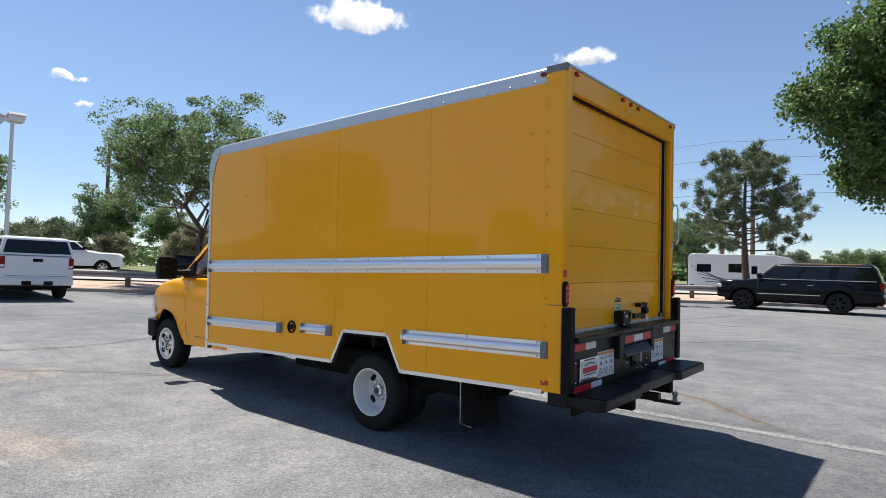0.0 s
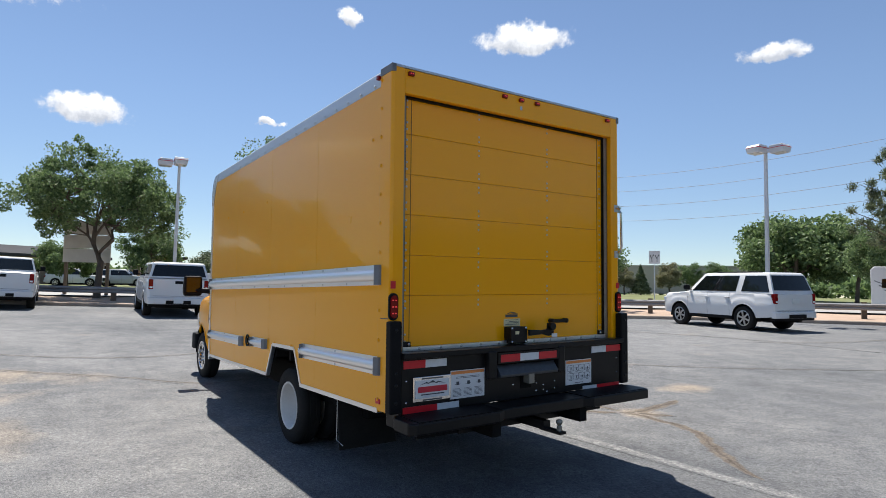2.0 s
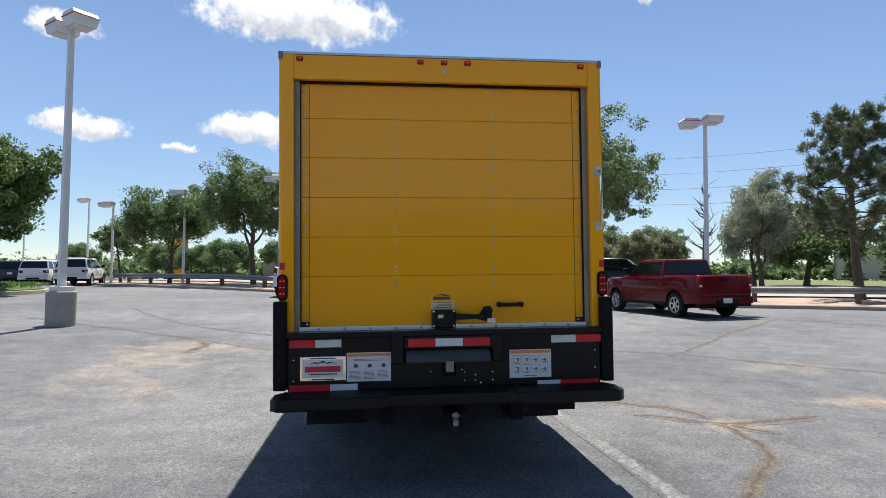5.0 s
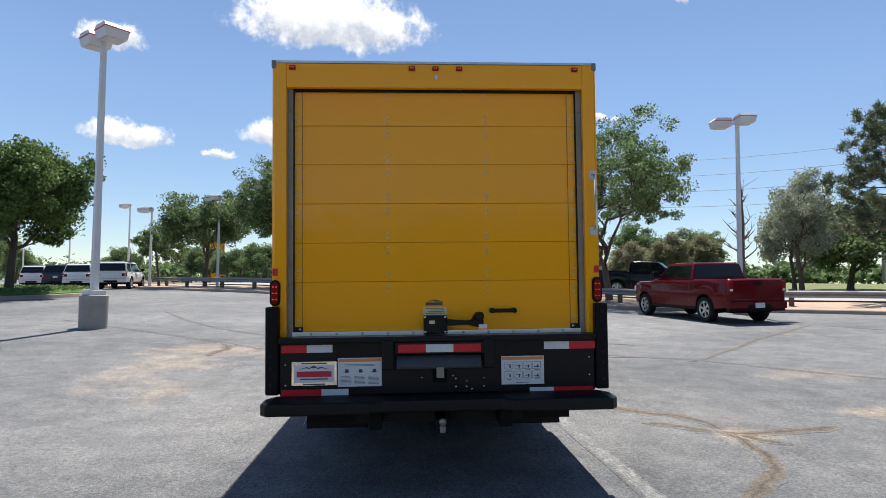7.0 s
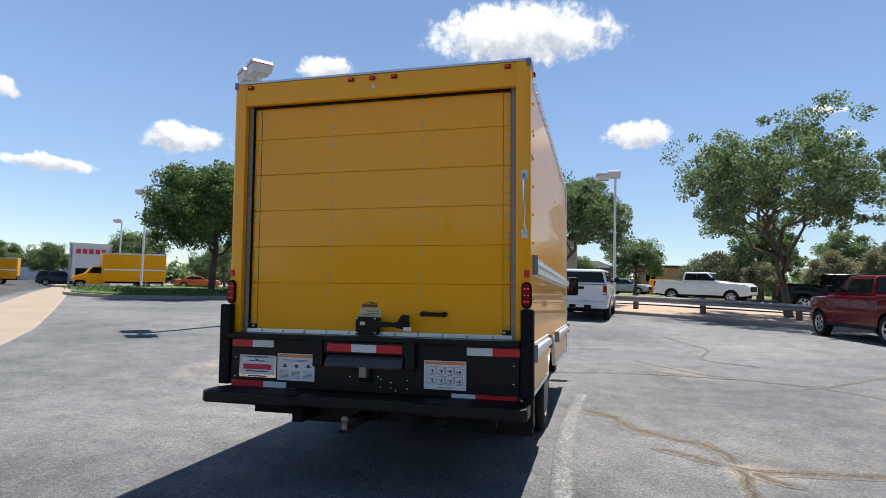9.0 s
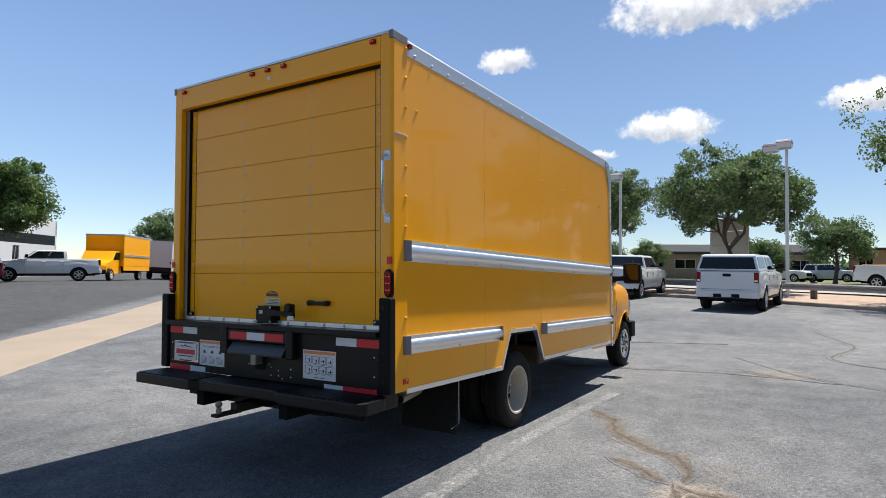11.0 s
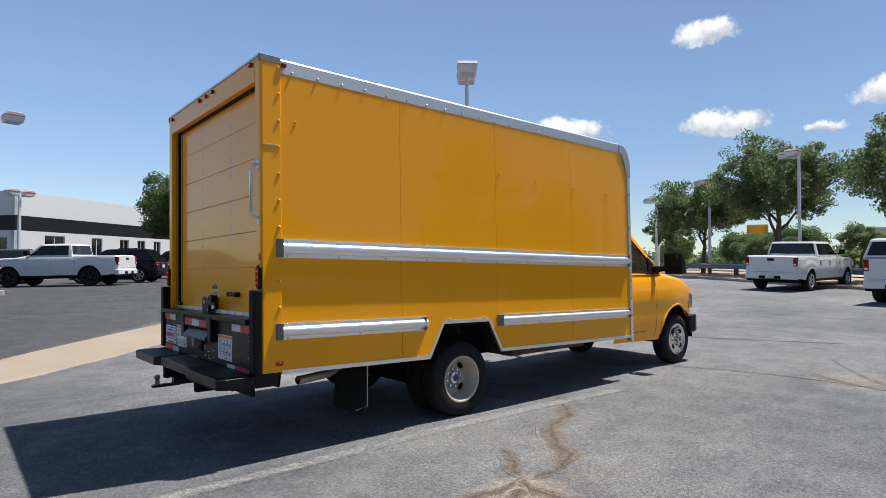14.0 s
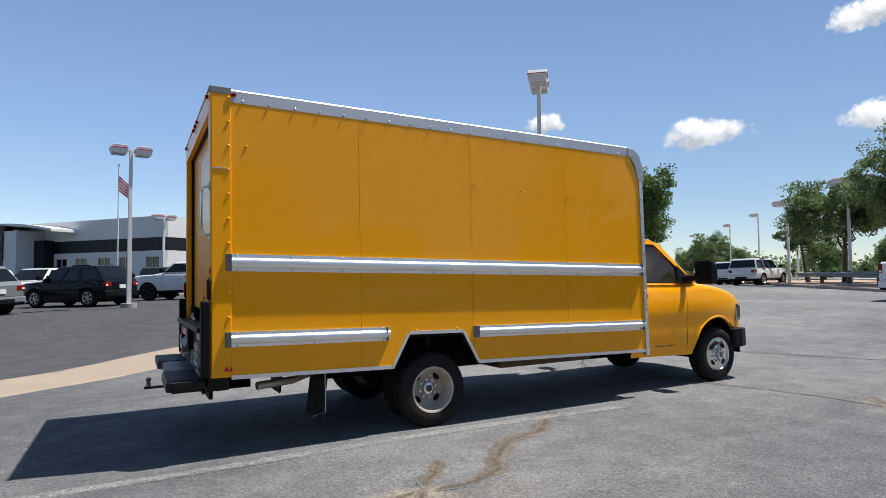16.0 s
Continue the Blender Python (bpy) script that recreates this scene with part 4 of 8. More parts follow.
# two instruction stickers
for y0, y1, z0, z1, kind in ((0.424, 0.742, 0.738, 0.945, 0), (-0.776, -0.458, 0.730, 0.938, 1)):
    st = boxpart("instruction_sticker", (-0.059, -0.054, y0, y1, z0, z1), M["label"], frame_, "white instruction sticker with orange header")
    bm = bmesh.new()
    add_box(bm, -0.0605, -0.058, y0 + 0.006, y1 - 0.006, z1 - 0.028, z1 - 0.006)
    part("sticker_header", bm, M["ink_orange"], st)
    bm = bmesh.new()
    if kind:
        for r in range(2):
            for c in range(4):
                a = y0 + 0.024 + c * 0.069
                zb = z0 + 0.045 + r * 0.068
                for lim in ((a, a + 0.063, zb, zb + 0.002), (a, a + 0.063, zb + 0.05, zb + 0.052), (a, a + 0.002, zb, zb + 0.052), (a + 0.061, a + 0.063, zb, zb + 0.052), (a + 0.012, a + 0.05, zb + 0.012 + 0.006 * c, zb + 0.018 + 0.005 * c), (a + 0.018, a + 0.028, zb + 0.008, zb + 0.03), (a + 0.01, a + 0.045, zb - 0.009, zb - 0.006)):
                    add_box(bm, -0.0602, -0.058, *lim)
        add_box(bm, -0.0602, -0.058, y0 + 0.11, y1 - 0.11, z0 + 0.012, z0 + 0.016)
    else:
        for c in range(3):
            a = y0 + 0.02 + c * 0.1
            for k in range(7):
                add_box(bm, -0.0602, -0.058, a + 0.012 * (k == 6), a + 0.078, z0 + 0.018 + k * 0.009, z0 + 0.0205 + k * 0.009)
            add_box(bm, -0.0602, -0.058, a + 0.01, a + 0.06, z0 + 0.105, z0 + 0.108)
            add_box(bm, -0.0602, -0.058, a + 0.02, a + 0.045, z0 + 0.100, z0 + 0.125)
        for k in range(2):
            add_box(bm, -0.0602, -0.058, y0 + 0.05, y1 - 0.05, z0 + 0.148 + k * 0.009, z0 + 0.151 + k * 0.009)
    part("print", bm, M["ink"], st)
# mark above the latch
bm = bmesh.new()
add_prism(bm, [(-0.04, 1.340), (0.0, 1.352), (0.02, 1.346), (0.04, 1.358), (0.06, 1.346), (0.10, 1.338), (0.06, 1.341), (0.04, 1.352), (0.02, 1.341)], 0.0785, 0.0815, axis="x")
part("ridge_mark", bm, M["ink"], truck, at=SAG)
boxpart("name_bar", (0.0785, 0.0815, -0.035, 0.095, 1.313, 1.335), M["ink"], truck, "dark bar of the dealer mark", at=SAG)
# step bumper
bm = bmesh.new()
add_prism(bm, [(-0.03, -1.20), (-0.03, 1.20), (-0.10, 1.245), (-0.29, 1.245), (-0.335, 1.20), (-0.335, 0.50), (-0.29, 0.42), (-0.29, -0.42), (-0.335, -0.50), (-0.335, -1.20), (-0.29, -1.245), (-0.10, -1.245)], 0.592, 0.672, axis="z")
stepb = part("step_bumper", bm, M["blacksteel"], truck, "worn black rear step bumper", bevel=0.012)
for y0, y1 in ((0.45, 1.18), (-1.18, -0.45)):
    boxpart("step_pad", (-0.32, -0.06, y0, y1, 0.672, 0.678), M["black"], stepb, "ribbed black step pad")
for side in (1, -1):
    boxpart("step_bracket", (-0.25, 0.45, *sorted((side * 0.42, side * 0.50)), 0.47, 0.60), M["under"], stepb)
    boxpart("rear_flap", (0.02, 0.05, *sorted((side * 0.32, side * 0.98)), 0.465, 0.60), M["black"], stepb, "black rubber valance")
    boxpart("under_bracket", (-0.02, 0.16, *sorted((side * 1.02, side * 1.16)), 0.56, 0.68), M["blacksteel"], stepb, bevel=0.01)
hitch = boxpart("tow_hitch", (-0.30, 0.25, -0.035, 0.035, 0.475, 0.54), M["blacksteel"], truck, "worn black tow hitch with ball")
boxpart("hitch_tongue", (-0.47, -0.25, -0.032, 0.032, 0.47, 0.49), M["blacksteel"], hitch)
boxpart("cross_tube", (0.0, 0.08, -0.62, 0.62, 0.46, 0.53), M["blacksteel"], hitch)
bm = bmesh.new()
add_lathe(bm, [(0.02, 0.49), (0.02, 0.525), (0.012, 0.532), (0.020, 0.540), (0.026, 0.556), (0.020, 0.572), (0.0005, 0.580)], (-0.43, 0, 0), n=16, axis="z")
part("hitch_ball", bm, M["track"], hitch, smooth=True)
boxpart("plug_socket", (-0.10, -0.02, -0.12, -0.06, 0.49, 0.55), M["black"], hitch)

# ---- running gear ----
for side in (1, -1):
    boxpart("wheel_house", (1.20, 3.10, *sorted((side * 0.53, side * 0.55)), 0.48, 0.97), M["under"], truck, "black inner wheel housing")
for side in (1, -1):
    boxpart("chassis_rail", (0.05, 6.9, *sorted((side * 0.40, side * 0.47)), 0.56, 0.76), M["under"], truck, "dirty black chassis rail")
    bm = bmesh.new()
    add_prism(bm, [(1.02, 0.66), (1.04, 0.66), (0.98, 0.20), (0.96, 0.19)], *sorted((side * 0.60, side * 1.14)))
    part("mud_flap", bm, M["rubber"], truck, "black rubber mud flap", bevel=0.004)
    bm = bmesh.new()
    add_tube(bm, [(1.0, side * 1.15, 0.64), (1.0, side * 1.15, 0.27), (0.88, side * 1.15, 0.25)], 0.004, n=6)
    part("flap_rod", bm, M["galv"], truck, "bent steel rod")
bm = bmesh.new()
add_tube(bm, [(0.42, -0.98, 0.545), (0.75, -0.92, 0.56), (1.1, -0.62, 0.60), (1.8, -0.5, 0.58), (4.5, -0.35, 0.5)], 0.036, n=14, caps=False)
part("exhaust_pipe", bm, M["exhaust"], truck, "rusty exhaust pipe", smooth=True)
bm = bmesh.new()
add_lathe(bm, [(0.001, 0.60), (0.14, 0.60), (0.16, 0.50), (0.16, -0.50), (0.14, -0.60), (0.001, -0.60)], (0, 0, 0), n=18, axis="y")
part("rear_axle", bm, M["under"], truck, "dirty rear axle", at=pose(2.105, 0, 0.37), smooth=True)
for v in ((0.9, 3.6, 0.50, 0.92, 0.42, 0.72, "under"), (3.0, 4.3, -1.0, -0.52, 0.48, 0.70, "rust"), (4.6, 6.0, -0.4, 0.4, 0.38, 0.7, "under")):
    boxpart("undertray", v[:6], M[v[6]], truck, bevel=0.03)


def wheel(x, y, z, r, width, side, dish, parent, rim_mat, simple=False, rim=0.225):
    """A tyre with tread grooves and a pressed steel rim; side is +1 where the outside faces +y."""
    w = width / 2
    bm = bmesh.new()
    add_lathe(bm, [(rim, -w * 0.9), (rim + 0.02, -w), (r - 0.05, -w), (r - 0.015, -w * 0.86), (r, -w * 0.62), (r, -w * 0.36), (r - 0.010, -w * 0.33), (r - 0.010, -w * 0.24), (r, -w * 0.21), (r, w * 0.21), (r - 0.010, w * 0.24),
                   (r - 0.010, w * 0.33), (r, w * 0.36), (r, w * 0.62), (r - 0.015, w * 0.86), (r - 0.05, w), (rim + 0.03, w * 1.02), (rim + 0.01, w * 0.95), (rim, w * 0.9)], n=44)
    tyre = part("tyre", bm, M["rubber"], parent, "worn black tyre", at=pose(x, y, z), smooth=True)
    bm = bmesh.new()
    s = side
    prof = [(rim + 0.006, s * w * 0.94), (rim + 0.004, s * w * 0.98), (rim - 0.012, s * w * 0.96), (rim - 0.02, s * w * 0.85), (rim - 0.032, s * (w * 0.7 - dish * 0.5)), (rim - 0.05, s * (w * 0.6 - dish)),
            (0.13, s * (w * 0.55 - dish)), (0.105, s * (w * 0.62 - dish)), (0.075, s * (w * 0.72 - dish)), (0.0005, s * (w * 0.72 - dish))]
    add_lathe(bm, prof, n=36)
    add_lathe(bm, [(rim - 0.004, -s * w * 0.9), (rim - 0.004, s * w * 0.9)], n=36)
    rimo = part("rim", bm, rim_mat, tyre, "painted steel wheel", smooth=True)
    if not simple:
        for k in range(4):
            a = math.pi / 4 + k * math.pi / 2
            bm = bmesh.new()
            u, v = (math.cos(a), math.sin(a)), (-math.sin(a), math.cos(a))
            add_prism(bm, [(0.150 * u[0] + 0.026 * math.cos(q) * u[0] + 0.044 * math.sin(q) * v[0], 0.150 * u[1] + 0.026 * math.cos(q) * u[1] + 0.044 * math.sin(q) * v[1]) for q in [2 * math.pi * i / 14 for i in range(14)]],
                      s * (w * 0.55 - dish) - 0.004, s * (w * 0.57 - dish) + 0.004 * s)
            part("hand_hole", bm, M["under"], tyre)
        bm = bmesh.new()
        for k in range(8):
            a = k * math.pi / 4 + 0.2
            add_lathe(bm, [(0.016, s * (w * 0.6 - dish)), (0.014, s * (w * 0.72 - dish + 0.02)), (0.0005, s * (w * 0.72 - dish + 0.024))], (0.09 * math.cos(a), 0, 0.09 * math.sin(a)), n=8)
        add_lathe(bm, [(0.062, s * (w * 0.70 - dish)), (0.058, s * (w * 0.75 - dish + 0.03)), (0.035, s * (w * 0.78 - dish + 0.035)), (0.0005, s * (w * 0.78 - dish + 0.035))], n=20)
        part("hub_cover", bm, M["chrome"], tyre, "bright hub and nuts", smooth=True)
        bm = bmesh.new()
        add_lathe(bm, [(0.034, s * (w * 0.78 - dish + 0.036)), (0.0005, s * (w * 0.78 - dish + 0.037))], n=16)
        part("hub_badge", bm, M["ink"], tyre)
    return tyre


RW = 0.366
for side in (1, -1):
    wheel(2.105, side * 1.055, RW, RW, 0.215, side, 0.115, truck, M["rimwhite"] if side > 0 else M["rimdirty"])
    wheel(2.105, side * 0.775, RW, RW, 0.215, side, 0.0, truck, M["rimdirty"], simple=True)
    wheel(6.60, side * 0.845, RW, RW, 0.215, side, -0.035, truck, M["chrome"])

# ---- cab ----
CW = 1.005
NOSE = 7.06


def arc(cx, cz, r, a0, a1, n):
    return [(cx + r * math.cos(radians(a0 + (a1 - a0) * k / n)), cz + r * math.sin(radians(a0 + (a1 - a0) * k / n))) for k in range(n + 1)]


CAB_TOP = [(4.70, 1.395), (5.7, 1.365), (6.12, 1.36), (6.27, 1.345), (6.60, 1.305), (6.92, 1.24), (7.08, 1.18), (7.16, 1.11), (7.205, 1.02), (7.22, 0.95)]


def cab_top(x):
    for (x0, z0), (x1, z1) in zip(CAB_TOP, CAB_TOP[1:]):
        if x <= x1:
            return z0 + (z1 - z0) * (x - x0) / (x1 - x0)
    return CAB_TOP[-1][1]


def cab_low(x):
    z = 0.44 - 0.04 * (x - 4.7) / 1.4 if x < 6.2 else 0.50
    if abs(x - 6.60) < 0.485:
        z = max(z, 0.40 + math.sqrt(0.485 ** 2 - (x - 6.60) ** 2))
    return z


def cab_width(x, z, c):
    s = 1 if c > 0 else -1
    w = CW
    if x > 6.2:
        w -= 0.15 * ((x - 6.2) / 1.02) ** 2
    if z > 1.06:
        w -= 0.06 * ((z - 1.06) / 0.31) ** 1.5
    if z < 0.95:
        w -= 0.022 * min(1.0, (0.95 - z) / 0.12)
    if z < 0.62:
        w -= 0.05 * ((0.62 - z) / 0.2)
    return s * w


def cab_shell():
    """The yellow lower cab: cross-sections along its length, cut up over the front wheels."""
    bm = bmesh.new()
    xs = [4.99, 5.2, 5.5, 5.98, 6.10] + [6.60 + 0.485 * q for q in (-1.001, -0.998, -0.96, -0.88, -0.75, -0.58, -0.36, -0.12, 0.12, 0.36, 0.58, 0.75, 0.88, 0.96, 0.998, 1.001)] + [7.13, 7.17, 7.205, 7.22]
    rings = []
    for x in xs:
        lo, hi = cab_low(x), cab_top(x)
        side_z = [lo + (hi - lo) * f for f in (0, 0.08, 0.2, 0.34, 0.48, 0.56, 0.62, 0.70, 0.78, 0.86, 0.93, 0.98)]
        half = [(abs(cab_width(x, z, 1)) - (0.02 if k == 11 else 0), z) for k, z in enumerate(side_z)]
        sh = abs(cab_width(x, hi, 1))
        bulge = 0.05 * max(0.0, min(1.0, (x - 6.8) / 0.3))
        half += [(sh * f, hi + 0.035 * (1 - f * f) * (1 if x > 6.1 else 0)) for f in (0.94, 0.8, 0.5, 0.0)]
        ring = half + [(-y, z) for y, z in half[-2::-1]]
        rings.append([bm.verts.new((x + bulge * (1 - (y / 0.9) ** 2), y, z)) for y, z in ring])
    for r0, r1 in zip(rings, rings[1:]):
        for k in range(len(r0) - 1):
            bm.faces.new((r0[k], r0[k + 1], r1[k + 1], r1[k]))
    ring = rings[-1]
    n = len(ring)
    for k in range(n // 2):
        q = (ring[k], ring[n - 1 - k], ring[n - 2 - k], ring[k + 1]) if k < n // 2 - 1 else (ring[k], ring[n - 1 - k], ring[k + 1])
        bm.faces.new(q)
    return part("cab_body", bm, M["yellow"], truck, "yellow van cab with rounded nose", smooth=True)


cab = cab_shell()
for side in (1, -1):
    def sy(x, z, e=0.004):
        return side * (abs(cab_width(x, z, side)) + e)
    # shut lines of the door and the fender lip
    bm = bmesh.new()
    add_tube(bm, [(5.985, sy(5.985, z, -0.003), z) for z in (1.35, 1.2, 1.06, 0.95, 0.83, 0.62, 0.46)], 0.006, n=5)
    part("door_gap", bm, M["ink"], cab)
    bm = bmesh.new()
    add_tube(bm, [(x, sy(x, z, -0.004), z) for x, z in arc(6.60, 0.40, 0.488, 170, 12, 18)], 0.018, n=6)
    part("arch_lip", bm, M["yellow"], cab, "rolled yellow fender lip", smooth=True)
    bm = bmesh.new()
    pts = arc(6.60, 0.40, 0.492, 185, -5, 14)
    for (xa, za), (xb, zb) in zip(pts, pts[1:]):
        bm.faces.new([bm.verts.new(q) for q in ((xa, side * 0.93, za), (xb, side * 0.93, zb), (xb, side * 0.45, zb), (xa, side * 0.45, za))])
    part("wheel_arch_liner", bm, M["under"], cab)
    bm = bmesh.new()
    add_prism(bm, [(6.60 + 0.50 * math.cos(q), 0.40 + 0.50 * math.sin(q)) for q in [math.pi * k / 16 for k in range(17)]], side * 0.45, side * 0.46)
    part("wheel_well", bm, M["under"], cab)
    # door handle
    bm = bmesh.new()
    add_box(bm, 5.13, 5.27, *sorted((sy(5.2, 1.2, -0.01), sy(5.2, 1.2, 0.03))), 1.18, 1.23)
    part("door_handle", bm, M["black"], cab, "black door handle", bevel=0.012)
    for k, (a, b) in enumerate(((5.40, 5.56), (5.60, 5.76))):
        bm = bmesh.new()
        add_box(bm, a, b, *sorted((sy(5.5, 0.55, -0.004), sy(5.5, 0.55, 0.0015))), 0.545, 0.58)
        part("text_bar", bm, M["ink"], cab)
    # greenhouse: pillars, glass
    tw = 0.80
    def gp(x, z, o=0.0):
        f = (z - 1.36) / 0.56
        return Vector((x, side * ((0.955 + (tw - 0.955) * f) + o), z))
    bm = bmesh.new()
    a0, a1, b0, b1 = (6.22, 1.35), (6.13, 1.35), (5.70, 1.90), (5.58, 1.885)
    vs = [bm.verts.new(gp(*p, o)) for p in (a0, b0, b1, a1) for o in (0.004, -0.07)]
    for q in ((0, 2, 4, 6), (1, 7, 5, 3), (0, 1, 3, 2), (2, 3, 5, 4), (4, 5, 7, 6), (6, 7, 1, 0)):
        bm.faces.new([vs[i] for i in q])
    part("front_pillar", bm, M["yellow"], cab, bevel=0.012)
    bm = bmesh.new()
    pts = [(4.80, 1.90), (5.30, 1.93), (5.62, 1.905), (5.56, 1.875), (5.25, 1.875), (4.80, 1.865)]
    vs = [[bm.verts.new(gp(x, z, o)) for x, z in pts] for o in (0.006, -0.10)]
    bm.faces.new(vs[0]); bm.faces.new(vs[1][::-1])
    for i in range(len(pts)):
        bm.faces.new((vs[0][i], vs[1][i], vs[1][(i + 1) % 6], vs[0][(i + 1) % 6]))
    part("roof_rail", bm, M["yellow"], cab, bevel=0.008)
    bm = bmesh.new()
    pts = [(4.82, 1.40), (5.95, 1.375), (6.10, 1.375), (5.58, 1.872), (5.25, 1.872), (4.82, 1.862)]
    vs = [[bm.verts.new(gp(x, z, o)) for x, z in pts] for o in (-0.010, -0.016)]
    bm.faces.new(vs[0]); bm.faces.new(vs[1][::-1])
    for i in range(len(pts)):
        bm.faces.new((vs[0][i], vs[1][i], vs[1][(i + 1) % 6], vs[0][(i + 1) % 6]))
    g = part("side_window", bm, M["glass"], cab, "tinted side window")
    g.visible_shadow = False
    if side < 0:
        bm = bmesh.new()
        pts = [(5.02, 1.60), (5.27, 1.57), (5.22, 1.82), (5.02, 1.83)]
        vs = [[bm.verts.new(gp(x, z, o)) for x, z in pts] for o in (-0.006, -0.009)]
        bm.faces.new(vs[0]); bm.faces.new(vs[1][::-1])
        for i in range(4):
            bm.faces.new((vs[0][i], vs[1][i], vs[1][(i + 1) % 4], vs[0][(i + 1) % 4]))
        part("window_paper", bm, M["teal"], cab, "teal paper stuck on the window")
    bm = bmesh.new()
    add_tube(bm, [gp(4.82, 1.388, 0.0), gp(5.9, 1.367, 0.0), gp(6.12, 1.362, 0.0)], 0.016, n=6)
    add_tube(bm, [gp(6.12, 1.362, 0.0), gp(5.60, 1.872, 0.0), gp(5.25, 1.874, 0.0), gp(4.82, 1.864, 0.0)], 0.012, n=6)
    part("window_seal", bm, M["black"], cab, "black window seal")
    bm = bmesh.new()
    pts = [(5.86, 1.37), (6.16, 1.37), (5.93, 1.60)]
    vs = [[bm.verts.new(gp(x, z, o)) for x, z in pts] for o in (0.02, -0.02)]
    bm.faces.new(vs[0]); bm.faces.new(vs[1][::-1])
    for i in range(3):
        bm.faces.new((vs[0][i], vs[1][i], vs[1][(i + 1) % 3], vs[0][(i + 1) % 3]))
    part("mirror_sail", bm, M["black"], cab, "black mirror mount", bevel=0.012)
    # tow mirror on a bracket
    bm = bmesh.new()
    add_tube(bm, [(6.00, side * 0.93, 1.42), (6.04, side * 1.06, 1.42), (6.06, side * 1.20, 1.43)], [0.055, 0.042, 0.04], n=10)
    mir = part("door_mirror", bm, M["black"], cab, "large black tow mirror", smooth=True)
    bm = bmesh.new()
    add_prism(bm, [(6.03, 1.345), (6.11, 1.335), (6.155, 1.38), (6.15, 1.54), (6.11, 1.63), (6.03, 1.655)], *sorted((side * 1.10, side * 1.36)))
    part("mirror_shell", bm, M["black"], mir, bevel=0.035, seg=3)
    boxpart("mirror_glass", (6.022, 6.029, *sorted((side * 1.13, side * 1.33)), 1.40, 1.62), M["carglass"], mir)
    # head lamp
    bm = bmesh.new()
    add_prism(bm, [(7.10, 0.80), (7.19, 0.80), (7.19, 1.02), (7.10, 1.05)], *sorted((side * 0.62, side * 0.895)))
    part("head_lamp", bm, M["chrome"], cab, "clear head lamp", bevel=0.015)
    # seats
    for lim in ((5.05, 5.6, *sorted((side * 0.2, side * 0.72)), 0.95, 1.12), (4.92, 5.08, *sorted((side * 0.2, side * 0.72)), 1.05, 1.62), (4.94, 5.05, *sorted((side * 0.34, side * 0.58)), 1.63, 1.80)):
        boxpart("seat", lim, M["seat"], cab, "grey cab seat", bevel=0.04, seg=3)
# roof and windscreen
bm = bmesh.new()
add_prism(bm, [(4.72, 1.90), (4.95, 1.97), (5.30, 1.975), (5.55, 1.95), (5.72, 1.90), (5.60, 1.875), (4.72, 1.87)], -0.79, 0.79)
for y in (-0.5, 0.5):
    bmesh.ops.bisect_plane(bm, geom=bm.verts[:] + bm.edges[:] + bm.faces[:], plane_co=(0, y, 0), plane_no=(0, 1, 0))
part("cab_roof", bm, M["yellow"], cab, bevel=0.03, seg=3, smooth=True)
for y in (-0.62, -0.3, 0, 0.3, 0.62):
    boxpart("roof_marker", (5.38, 5.50, y - 0.045, y + 0.045, 1.955, 2.0), M["ink_orange"], cab, "amber roof marker lamp", bevel=0.015)
bm = bmesh.new()
vs = [bm.verts.new(p) for p in ((6.21, 0.93, 1.36), (6.21, -0.93, 1.36), (5.68, -0.76, 1.90), (5.68, 0.76, 1.90), (6.20, 0.93, 1.355), (6.20, -0.93, 1.355), (5.67, -0.76, 1.895), (5.67, 0.76, 1.895))]
for q in ((0, 1, 2, 3), (7, 6, 5, 4), (0, 4, 5, 1), (1, 5, 6, 2), (2, 6, 7, 3), (3, 7, 4, 0)):
    bm.faces.new([vs[i] for i in q])
ws = part("windscreen", bm, M["glass"], cab, "tinted windscreen")
ws.visible_shadow = False
boxpart("dashboard", (5.75, 6.15, -0.85, 0.85, 1.10, 1.36), M["seat"], cab, "dark dashboard", bevel=0.05)
boxpart("cab_back", (4.70, 4.80, -0.95, 0.95, 1.35, 1.90), M["seat"], cab, "dark cab back wall")
# grille and bumper
boxpart("grille", (7.12, 7.275, -0.60, 0.60, 0.80, 1.04), M["black"], cab, "black grille", bevel=0.02)
bm = bmesh.new()
add_prism(bm, [(7.06, -1.0), (6.90, -0.99), (6.90, -0.9), (7.08, -0.86), (7.16, -0.6), (7.16, 0.6), (7.08, 0.86), (6.90, 0.9), (6.90, 0.99), (7.06, 1.0), (7.24, 0.93), (7.35, 0.62), (7.37, 0.0), (7.35, -0.62), (7.24, -0.93)], 0.44, 0.70, axis="z")
fb = part("front_bumper", bm, M["bumper_grey"], truck, "dark grey plastic front bumper", bevel=0.03, seg=3)
bm = bmesh.new()
add_prism(bm, [(6.95, -0.93), (6.86, -0.85), (7.0, -0.5), (7.0, 0.5), (6.86, 0.85), (6.95, 0.93), (7.1, 0.6), (7.12, 0), (7.1, -0.6)], 0.34, 0.44, axis="z")
part("air_dam", bm, M["black"], fb, bevel=0.02)


# ---- other vehicles ----
def paint(name, base, rough=0.25):
    return material(name, base, rough, spec=0.3, coat=0.4, var=0.05, scale=1.5, rough_var=0.03)


